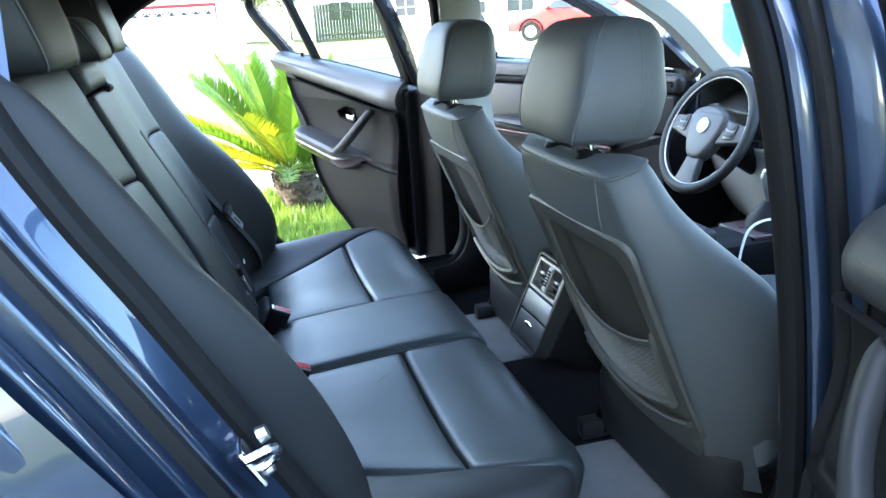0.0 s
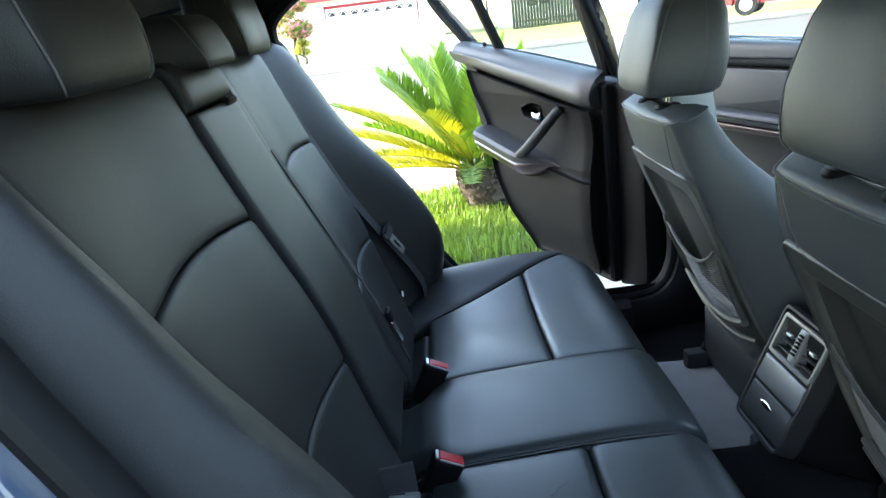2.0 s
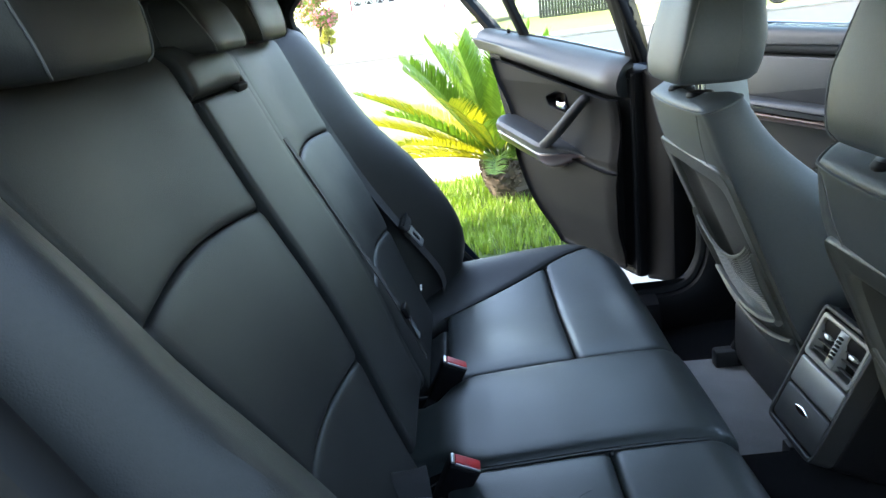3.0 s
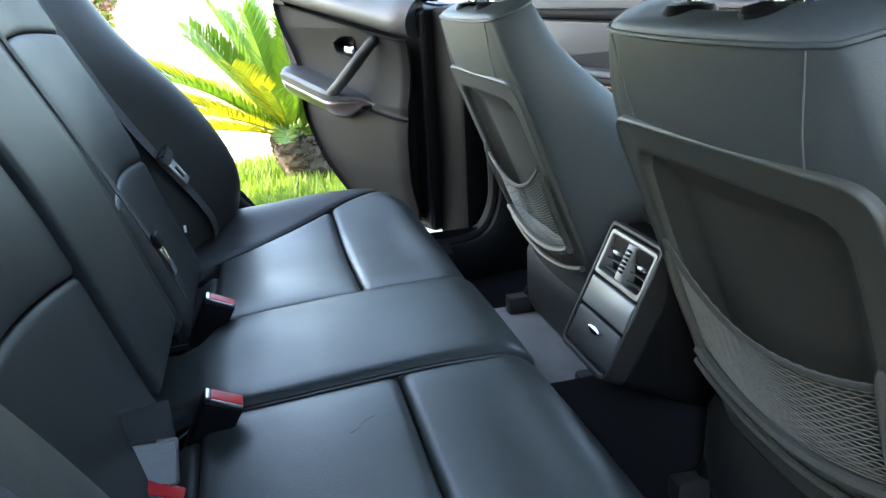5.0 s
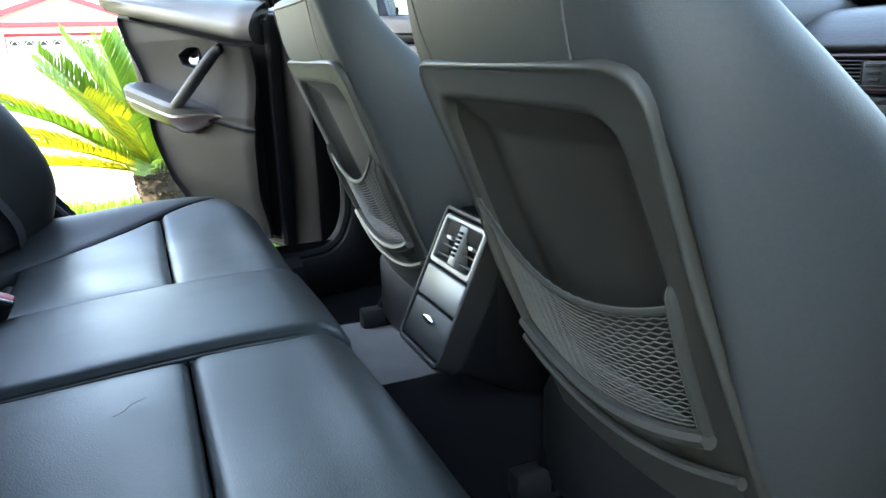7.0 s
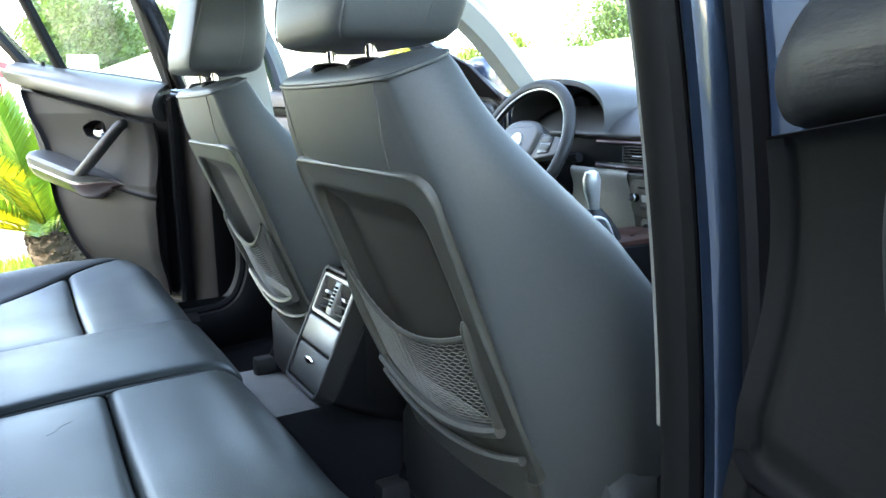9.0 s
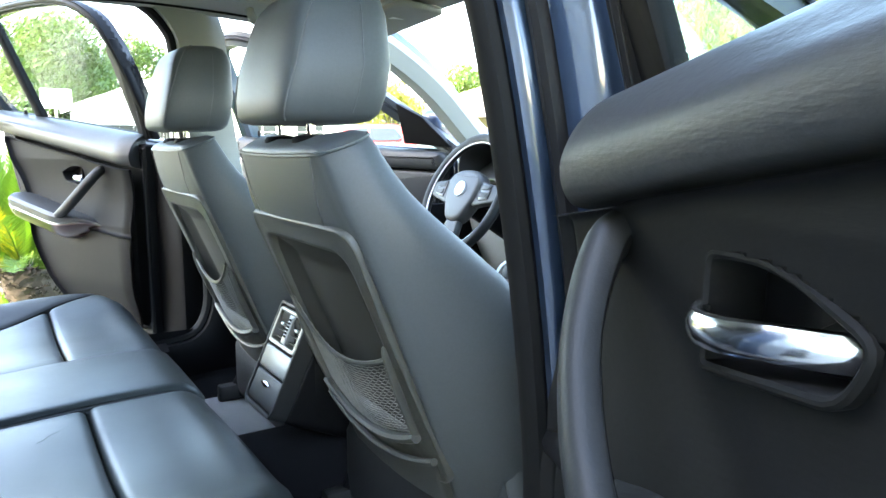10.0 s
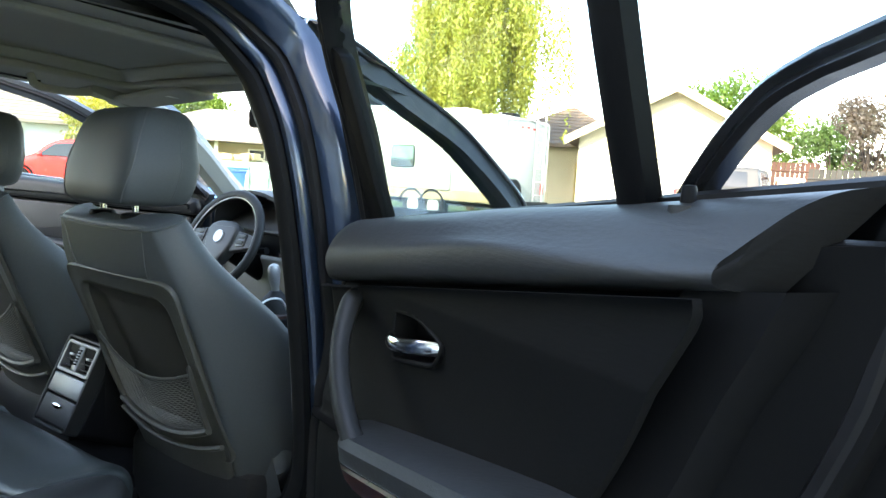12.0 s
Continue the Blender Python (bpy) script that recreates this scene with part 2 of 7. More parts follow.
def inset(pts, d):
    k = len(pts)
    area = sum(pts[i - 1][0] * pts[i][1] - pts[i][0] * pts[i - 1][1] for i in range(k))
    sg = 1 if area > 0 else -1
    out = []
    for i in range(k):
        x0, y0 = pts[i - 1]
        x1, y1 = pts[(i + 1) % k]
        tx, ty = x1 - x0, y1 - y0
        q = math.hypot(tx, ty) or 1
        out.append((pts[i][0] - sg * ty / q * d, pts[i][1] + sg * tx / q * d))
    return out


def slab(pts, to3d, c0, c1, bevel=0.004, steps=2):
    """A plate of the given outline between the depths c0 and c1, its edges rounded."""
    rings = []
    s = 1 if c1 > c0 else -1
    b = min(bevel, abs(c1 - c0) * 0.49)
    for i in range(steps + 1):
        a = math.pi / 2 * i / steps
        rings.append((b * (1 - math.sin(a)), c0 + s * b * (1 - math.cos(a))))
    for i in range(steps + 1):
        a = math.pi / 2 * i / steps
        rings.append((b * (1 - math.cos(a)), c1 - s * b * (1 - math.sin(a))))
    return loft([[Vector(to3d(x, y, c)) for x, y in (inset(pts, d) if d > 1e-9 else pts)] for d, c in rings])


def rim(outer, inner, to3d, c0, c1, bevel=0.003):
    """A frame between two outlines with as many points each."""
    s = 1 if c1 > c0 else -1
    rings = [(outer, c0), (outer, c1 - s * bevel), (inset(outer, bevel), c1), (inset(inner, -bevel), c1), (inner, c1 - s * bevel), (inner, c0)]
    g = loft([[Vector(to3d(x, y, c)) for x, y in o] for o, c in rings], True, False)
    return g


def box(c, size, bevel=0.004, m=None, steps=2):
    sx, sy, sz = [q / 2 for q in size]
    b = min(bevel, sx * 0.9, sy * 0.9, sz * 0.9)
    o = rounded([(-sx, -sy), (sx, -sy), (sx, sy), (-sx, sy)], b, steps)
    g = slab(o, lambda x, y, z: (x, y, z), -sz, sz, b, steps)
    return moved(g, Matrix.Translation(c) @ (m or Matrix()))


def lathe(profile, c, axis, n=24):
    """A turned shape: profile of (radius, distance along the axis)."""
    ax = Vector(axis).normalized()
    s = ax.orthogonal().normalized()
    b = ax.cross(s)
    rings = []
    for r, h in profile:
        rings.append([Vector(c) + ax * h + (s * math.cos(2 * math.pi * i / n) + b * math.sin(2 * math.pi * i / n)) * r for i in range(n)])
    return loft(rings)


def call(f, x):
    return f(x) if callable(f) else f


def normal_of(S, u, v, e=0.002):
    du = Vector(S(u + e, v)) - Vector(S(u - e, v))
    dv = Vector(S(u, v + e)) - Vector(S(u, v - e))
    q = du.cross(dv)
    return q.normalized() if q.length > 0 else Vector((0, 0, 1))


def panel(S, u0, u1, v0, v1, r=0.012, drop=0.010, puff=0.0, n=(12, 12), skirt=0.015, ru=None, out=1.0):
    """An upholstered panel on the surface S: its edges rolled under, its middle a little full. Bounds: numbers or functions of the other way."""
    def stops(r_frac, k):
        e = [0, 0.12, 0.3, 0.6, 1.0]
        left = [q * r_frac for q in e]
        mid = [r_frac + (1 - 2 * r_frac) * i / k for i in range(1, k)]
        return left + mid + [1 - q for q in reversed(left)]
    vm = (call(v0, 0.5 * (call(u0, 0) + call(u1, 0))) + call(v1, 0.5 * (call(u0, 0) + call(u1, 0)))) / 2
    wu = abs(call(u1, vm) - call(u0, vm))
    um = (call(u0, vm) + call(u1, vm)) / 2
    wv = abs(call(v1, um) - call(v0, um))
    fu = stops(min(0.45, r / wu), n[0])
    fv = stops(min(0.45, r / wv), n[1])
    rings = []
    for a in fu:
        row = []
        for b in fv:
            if callable(v0) or callable(v1):
                u = call(u0, vm) + (call(u1, vm) - call(u0, vm)) * a
                v = call(v0, u) + (call(v1, u) - call(v0, u)) * b
                u = call(u0, v) + (call(u1, v) - call(u0, v)) * a
                v = call(v0, u) + (call(v1, u) - call(v0, u)) * b
            else:
                v = v0 + (v1 - v0) * b
                u = call(u0, v) + (call(u1, v) - call(u0, v)) * a
            e = max(0.0, 1 - min(a, 1 - a) * wu / r)
            f = max(0.0, 1 - min(b, 1 - b) * wv / r)
            q = min(1.0, math.hypot(e, f))
            off = -drop * (1 - math.sqrt(max(0.0, 1 - q * q)))
            off += puff * (1 - (2 * a - 1) ** 2) * (1 - (2 * b - 1) ** 2)
            row.append((u, v, off))
        rings.append(row)
    nu, nv = len(rings), len(rings[0])
    vs, fs = [], []
    nor = {}
    for i in range(nu):
        for j in range(nv):
            u, v, off = rings[i][j]
            nn = normal_of(S, u, v) * out
            nor[i, j] = nn
            vs.append(Vector(S(u, v)) + nn * off)
    for i in range(nu - 1):
        for j in range(nv - 1):
            fs.append((i * nv + j, (i + 1) * nv + j, (i + 1) * nv + j + 1, i * nv + j + 1))
    edge = [(i, 0) for i in range(nu)] + [(nu - 1, j) for j in range(1, nv)] + [(i, nv - 1) for i in range(nu - 2, -1, -1)] + [(0, j) for j in range(nv - 2, 0, -1)]
    k0 = len(vs)
    for i, j in edge:
        vs.append(vs[i * nv + j] - nor[i, j] * skirt)
    for a in range(len(edge)):
        b = (a + 1) % len(edge)
        ia, ib = edge[a], edge[b]
        fs.append((ia[0] * nv + ia[1], k0 + a, k0 + b, ib[0] * nv + ib[1]))
    return vs, fs


def seam(S, pts, r=0.0016, lift=0.0, n=20, out=1.0):
    """A welt along a surface, through (u, v) places."""
    q = spline([(u, v, 0) for u, v in pts], n)
    path = [Vector(S(p.x, p.y)) + normal_of(S, p.x, p.y) * out * lift for p in q]
    return tube(path, r, 6)


def lerp(a, b, t):
    return a + (b - a) * t


def smooth01(t):
    t = max(0.0, min(1.0, t))
    return t * t * (3 - 2 * t)


def curve(keys, x):
    """A smooth line through the keys."""
    if x <= keys[0][0]:
        return keys[0][1]
    if x >= keys[-1][0]:
        return keys[-1][1]
    i = max(k for k in range(len(keys) - 1) if keys[k][0] <= x)

    def slope(k):
        a, b = keys[max(0, k - 1)], keys[min(len(keys) - 1, k + 1)]
        return (b[1] - a[1]) / (b[0] - a[0])
    (x0, y0), (x1, y1) = keys[i], keys[i + 1]
    d, t = x1 - x0, (x - x0) / (x1 - x0)
    return (2 * t ** 3 - 3 * t * t + 1) * y0 + (t ** 3 - 2 * t * t + t) * d * slope(i) + (3 * t * t - 2 * t ** 3) * y1 + (t ** 3 - t * t) * d * slope(i + 1)


# ---- the car: shell, pillars, roof ----
car = thing("car", "dark blue four-door sedan with its doors standing open", "car")

# Door opening of the right side, from the sill up the middle pillar, along the roof and down to the rear arch
OPENING_FRONT = [(0.68, -0.745, 0.388), (0.755, -0.745, 0.400), (0.798, -0.745, 0.450), (0.812, -0.745, 0.55), (0.790, -0.742, 0.80), (0.752, -0.728, 1.05), (0.737, -0.690, 1.18),
                 (0.715, -0.660, 1.25), (0.640, -0.638, 1.315), (0.50, -0.625, 1.35)]
OPENING_ROOF = [(0.50, -0.625, 1.35), (0.25, -0.62, 1.362), (0.0, -0.615, 1.345), (-0.13, -0.62, 1.30)]
OPENING_REAR = [(-0.13, -0.62, 1.30), (-0.125, -0.665, 1.23), (-0.098, -0.715, 1.14), (-0.05, -0.735, 1.04), (0.004, -0.74, 0.94), (0.07, -0.745, 0.81), (0.15, -0.745, 0.65), (0.21, -0.745, 0.53), (0.29, -0.745, 0.44), (0.40, -0.745, 0.395)]
OPENING_SILL = [(0.40, -0.745, 0.395), (0.55, -0.745, 0.388), (0.68, -0.745, 0.388)]


def mirror(pts):
    return [(x, -y, z) for x, y, z in pts]


# section of the stepped jamb: ridges and channels pressed into the metal
JAMB = [(0.010, 0.0), (0.018, 0.012), (0.024, 0.026)]
for _i in range(81):
    _k, _f = min(3, _i // 20), _i / 20 - min(3, _i // 20)
    JAMB.append((0.030 + 0.0315 * (_k + smooth01(_f / 0.6)), 0.030 + 0.0237 * (_k + smooth01((_f - 0.5) / 0.5)) - 0.004 * math.sin(math.pi * min(1.0, _f / 0.55))))
JAMB += [(0.160, 0.15), (0.162, 0.19), (0.163, 0.30)]


def pillar_set(side):
    m = (lambda p: p) if side < 0 else mirror
    out = (0, side, 0)
    tag = 1 if side < 0 else -1
    front = spline(m(OPENING_FRONT), 40)
    if side < 0:
        # the post beside the open door bulges towards it
        for p in front:
            k = smooth01((p.z - 0.40) / 0.15) * (1 - smooth01((p.z - 1.10) / 0.22))
            p.x, p.y = p.x - 0.033 * k, p.y - 0.050 * k
    roof = spline(m(OPENING_ROOF) if side < 0 else [(0.50, 0.625, 1.35), (0.25, 0.62, 1.362), (0.12, 0.622, 1.345), (0.01, 0.632, 1.300)], 20)
    rear = spline(m(OPENING_REAR) if side < 0 else [(0.01, 0.632, 1.300), (-0.085, 0.662, 1.254), (-0.142, 0.690, 1.208), (-0.148, 0.706, 1.165)] + [(x - 0.035 * smooth01((z - 0.45) / 0.2), -y, z) for x, y, z in OPENING_REAR[2:]], 44)
    sill = spline(m(OPENING_SILL), 12)
    loop = front + roof[1:] + rear[1:] + sill[1:-1]
    part("door_seal", sweep(loop, circle(0.019, 10, 0.016), out, closed_path=True), VELVET, car, "black flocked rubber door seal")

    def strip(path, sec, mat, name, label=""):
        sec = [(a, b * tag) for a, b in sec]
        part(name, sweep(path, sec, out, closed=False), mat, car, label)

    # middle pillar: light inner trim, painted jamb
    inner = [(-0.010, 0.004), (-0.034, 0.006), (-0.042, 0.025), (-0.042, 0.085), (-0.01, 0.14), (0.03, 0.15)]
    strip([p for p in front if p.z > 0.60], inner, TRIM_GREY, "pillar_trim", "light grey middle pillar trim")
    strip([p for p in front if p.z < 0.62], inner, BLACK, "pillar_trim_lower", "black lower pillar trim")
    strip(front, [(0.014, 0.012), (0.019, 0.003), (0.026, -0.002), (0.035, -0.002), (0.042, 0.003), (0.046, 0.012), (0.047, 0.030), (0.068, 0.032), (0.071, 0.022), (0.078, 0.016), (0.098, 0.022), (0.112, 0.032), (0.120, 0.045), (0.122, 0.060)], PAINT, "middle_pillar", "dark blue painted door pillar")
    strip(front, [(0.046, 0.020), (0.050, 0.012), (0.058, 0.009), (0.066, 0.012), (0.071, 0.024)], RUBBER, "outer_seal")
    # roof rail
    strip(roof, [(0.012, 0.0), (0.03, 0.012), (0.05, 0.012), (0.06, 0.03), (0.05, 0.05)], PAINT, "roof_rail")
    strip(roof, [(-0.006, 0.006), (-0.03, 0.004), (-0.09, 0.0)], HEADLINER, "roof_trim")
    # rear jamb: stepped painted metal round the rear wheel arch
    strip(rear, JAMB, PAINT, "rear_jamb", "dark blue painted door jamb with sky reflections")
    strip(rear, [(0.056, 0.040), (0.060, 0.034), (0.070, 0.036), (0.074, 0.052)], RUBBER, "jamb_seal")
    # inner trim over the rear side of the opening
    strip(rear, [(-0.004, 0.004), (-0.016, 0.010), (-0.03, 0.03), (-0.05, 0.09)], BLACK, "inner_jamb_trim")
    # sill
    strip(sill, [(-0.006, -0.004), (-0.03, 0.0), (-0.06, 0.012), (-0.08, 0.06), (-0.085, 0.16)], BLACK, "sill_trim")
    strip(sill, [(0.010, 0.0), (0.03, 0.03), (0.07, 0.035), (0.11, 0.04), (0.13, 0.07), (0.13, 0.16)], PAINT, "sill")
    # front pillar, from the roof to the dash
    a_pts = m([(0.50, -0.60, 1.352), (0.96, -0.592, 1.352), (1.12, -0.602, 1.325), (1.30, -0.622, 1.265), (1.50, -0.660, 1.155), (1.70, -0.715, 1.00), (1.84, -0.745, 0.90)])
    if side < 0:
        a_pts[2:] = [(1.13, -0.565, 1.330), (1.27, -0.592, 1.265), (1.42, -0.645, 1.180), (1.51, -0.712, 1.08), (1.59, -0.765, 0.95), (1.63, -0.785, 0.88)]
    a_path = spline(a_pts, 30)
    slim = 0.6 if side < 0 else 1.0
    part("front_pillar", sweep(a_path[7:], [(p * slim, q * slim) for p, q in ((0.03, -0.012), (0.045, 0.02), (0.03, 0.055), (-0.02, 0.06), (-0.03, 0.02), (0.0, -0.012))], out), PAINT, car)
    part("front_pillar_trim", sweep(a_path[8:], [(p * slim * slim, q * slim) for p, q in ((-0.028, -0.02), (-0.028, 0.06 * tag), (-0.10, 0.065 * tag), (-0.115, 0.02 * tag), (-0.075, -0.016 * tag))], out), TRIM_GREY, car, "pale grey front pillar trim")
    part("front_door_seal", tube([p + Vector((0, 0, -0.02)) for p in a_path], 0.014, 8), VELVET, car)


pillar_set(-1)
pillar_set(1)

# headliner with the recess of the sunroof
SR = (0.42, 1.10, 0.37)


def headliner_point(x, y):
    z = 1.338 - 0.034 * (abs(y) / 0.60) ** 2.2 - 0.05 * (max(0, x - 0.55) / 0.72) ** 2 - 0.06 * (max(0, 0.2 - x) / 0.7) ** 2
    d = min(x - SR[0], SR[1] - x, SR[2] - abs(y))
    return V(x, y, z + 0.028 * smooth01(d / 0.03))


def _line(a, b, marks, n):
    q = [a + (b - a) * i / n for i in range(n + 1)]
    for m in marks:
        q += [m + k for k in (-0.002, 0.006, 0.015, 0.024, 0.032)]
    return sorted(q)


_xs = _line(-0.50, 1.27, [SR[0]], 26) + []
_xs = sorted(_xs + [SR[1] - k for k in (-0.002, 0.006, 0.015, 0.024, 0.032)])
_ys = sorted(_line(-0.635, 0.635, [-SR[2]], 18) + [SR[2] - k for k in (-0.002, 0.006, 0.015, 0.024, 0.032)])
part("headliner", grid(lambda a, b: headliner_point(_xs[round(a * (len(_xs) - 1))], _ys[round(b * (len(_ys) - 1))]), len(_xs) - 1, len(_ys) - 1), HEADLINER, car, "grey cloth headliner with a closed sunroof")
_o = rounded([(SR[0], -SR[2]), (SR[1], -SR[2]), (SR[1], SR[2]), (SR[0], SR[2])], 0.05, 5)
part("sunroof_surround", tube([headliner_point(x, y) + V(0, 0, -0.004) for x, y in inset(_o, -0.016)], 0.012, 10, closed_path=True), HEADLINER, car)
part("sunroof_seal", tube([headliner_point(x, y) + V(0, 0, -0.002) for x, y in inset(_o, 0.03)], 0.005, 8, closed_path=True), HEADLINER, car)

for _s in (-1, 1):
    part("roof_edge_trim", grid(lambda a, b, s=_s: V(lerp(-0.20, 0.95, a), s * (0.614 - 0.034 * smooth01((lerp(-0.20, 0.95, a) - 0.4) / 0.3)), lerp(headliner_point(lerp(-0.20, 0.95, a), 0.60).z - 0.004, 1.345, b)), 30, 3), VELVET, car)

# outer roof, bonnet, boot and flanks


def roof_skin(a, b):
    x = -0.10 + (1.24 + 0.10) * a
    z = 1.395 + 0.022 * math.sin(math.pi * min(1, max(0, a * 1.1))) - 0.06 * max(0, a - 0.75) / 0.25
    y = (2 * b - 1) * 0.615
    return V(x, y, z - 0.035 * abs(2 * b - 1) ** 3)


part("roof", grid(roof_skin, 24, 16), PAINT, car)


def flank(side, x0, x1, z0, z1, fn, name, label="", n=(30, 18), mat=PAINT):
    part(name, grid(lambda a, b: V(x0 + (x1 - x0) * a, side * fn(x0 + (x1 - x0) * a, z0 + (z1 - z0) * b), z0 + (z1 - z0) * b), *n), mat, car, label)


def body_y(x, z):
    y = 0.905 - 0.10 * max(0, (0.55 - z) / 0.35) ** 2 - 0.055 * max(0, (z - 0.78) / 0.25) ** 2
    if x < -0.9:
        y -= 0.16 * ((-0.9 - x) / 1.05) ** 2
    if x > 1.9:
        y -= 0.20 * ((x - 1.9) / 1.0) ** 2
    return y + 0.008 * math.exp(-((z - 0.80) / 0.02) ** 2)


for _s in (-1, 1):
    # rear quarter with its wheel arch, built as strips round the arch
    def quarter(a, b, s=_s):
        x = lerp(0.30, -1.95, a)
        cx, r = -0.62, 0.36
        low = 0.30
        if abs(x - cx) < r:
            low = max(low, 0.33 + math.sqrt(r * r - (x - cx) ** 2))
        if x > -0.13:
            t = (x + 0.13) / 0.43
            top = 1.0 - 0.62 * t
        else:
            top = 1.04 - 0.05 * max(0, (-0.9 - x))
        top = max(top, low + 0.01)
        z = lerp(low, top, b)
        return V(x, s * body_y(x, z), z)
    part("rear_quarter", grid(quarter, 60, 14), PAINT, car, "dark blue rear quarter panel")

    def wing(a, b, s=_s):
        x = lerp(1.80, 2.86, a)
        cx, r = 2.14, 0.36
        low = 0.28
        if abs(x - cx) < r:
            low = max(low, 0.33 + math.sqrt(r * r - (x - cx) ** 2))
        top = max(0.93 - 0.16 * ((x - 1.8) / 1.0) ** 1.5, low + 0.01)
        z = lerp(low, top, b)
        return V(x, s * body_y(x, z), z)
    part("front_wing", grid(wing, 40, 12), PAINT, car)

part("bonnet", grid(lambda a, b: V(1.80 + 1.02 * a, (2 * b - 1) * (0.86 - 0.13 * a * a), 0.945 - 0.17 * a ** 1.6 - 0.02 * (2 * b - 1) ** 2 - 0.01 * abs(2 * b - 1) ** 6), 20, 20), PAINT, car)
part("boot_lid", grid(lambda a, b: V(-1.10 - 0.85 * a, (2 * b - 1) * (0.80 - 0.10 * a * a), 1.06 - 0.02 * a - 0.03 * (2 * b - 1) ** 2), 14, 16), PAINT, car)
part("rear_bumper", grid(lambda a, b: V(-1.95 - 0.06 * math.sin(math.pi * b), (2 * a - 1) * 0.74, lerp(0.28, 1.03, b)), 16, 10), PAINT, car)
part("front_bumper", grid(lambda a, b: V(2.84 + 0.06 * math.sin(math.pi * b) - 0.12 * abs(2 * a - 1) ** 3, (2 * a - 1) * 0.76, lerp(0.22, 0.77, b)), 16, 10), PAINT, car)
part("rear_window", grid(lambda a, b: V(lerp(-0.16, -1.10, a), (2 * b - 1) * lerp(0.56, 0.66, a), lerp(1.385, 1.065, a) + 0.03 * math.sin(math.pi * a) - 0.02 * (2 * b - 1) ** 2), 14, 14), GLASS, car, "tinted rear window").visible_shadow = False
part("windscreen", grid(lambda a, b: V(lerp(1.23, 1.98, a) - 0.05 * (2 * b - 1) ** 2, (2 * b - 1) * lerp(0.57, 0.70, a), lerp(1.352, 0.935, a) + 0.02 * math.sin(math.pi * a)), 14, 14), GLASS_CLEAR, car, "clear curved windscreen").visible_shadow = False
for _s in (-1, 1):
    part("rear_pillar", grid(lambda a, b, s=_s: V(lerp(-0.08 if s < 0 else -0.21, -1.06, a), s * lerp(lerp(0.60, 0.69, a), lerp(0.70, 0.85, a), b), lerp(1.37, 1.06, a) - 0.02 - b * lerp(0.26, 0.05, a)), 12, 6), PAINT, car)
    part("rear_pillar_trim", grid(lambda a, b, s=_s: V(lerp(-0.10 if s < 0 else -0.17, -0.60, a), s * lerp(0.56, 0.70, b), lerp(1.32 if s < 0 else 1.298, 1.16, a) - 0.22 * b), 8, 6), HEADLINER, car)

# wheels, on the ground
for _x, _s in ((-0.62, -1), (-0.62, 1), (2.14, -1), (2.14, 1)):
    c = (_x, _s * 0.78, 0.318)
    w = part("wheel", lathe([(0.10, -0.06), (0.20, -0.07), (0.215, -0.05), (0.215, 0.09), (0.10, 0.09)], c, (0, _s, 0), 32), STEEL, car)
    part("tyre", lathe([(0.214, -0.10), (0.25, -0.105), (0.30, -0.10), (0.318, -0.08), (0.318, 0.08), (0.30, 0.10), (0.25, 0.105), (0.214, 0.09)], c, (0, _s, 0), 40), RUBBER, w)

# floor pan, tunnel, parcel shelf, bulkhead
def floor_point(x, y):
    z = 0.235 + 0.12 * math.exp(-(abs(y) / 0.13) ** 4)
    z += 0.05 * smooth01((abs(y) - 0.62) / 0.10)
    z += 0.16 * smooth01((x - 1.55) / 0.4)
    z += 0.14 * smooth01((0.52 - x) / 0.06)
    return V(x, y, z)


part("floor_carpet", grid(lambda a, b: floor_point(-0.05 + 2.05 * a, -0.735 + 1.47 * b), 60, 60), CARPET, car, "charcoal carpet over the centre tunnel")
part("underbody", box((0.35, 0, 0.20), (4.3, 1.5, 0.03), 0.01), BLACK, car)
part("parcel_shelf", box((-0.53, 0, 1.105), (0.74, 1.30, 0.03), 0.008), BLACK, car)
part("rear_bulkhead", box((-0.30, 0, 0.80), (0.03, 1.42, 0.60), 0.01), BLACK, car)
part("front_bulkhead", box((2.06, 0, 0.62), (0.03, 1.50, 0.66), 0.01), BLACK, car)
for _s in (-1, 1):
    part("kick_panel", grid(lambda a, b, s=_s: V(lerp(0.30, 2.05, a), s * 0.735, lerp(0.21, 0.42, b)), 10, 4), BLACK, car)
    part("side_carpet", grid(lambda a, b, s=_s: V(lerp(-0.6, -0.16, a), s * 0.735, lerp(0.3, 1.0, b)), 6, 6), BLACK, car)


# ---- rear bench ----
bench = thing("rear_bench", "black leather rear bench with a folding centre armrest", "car seat")


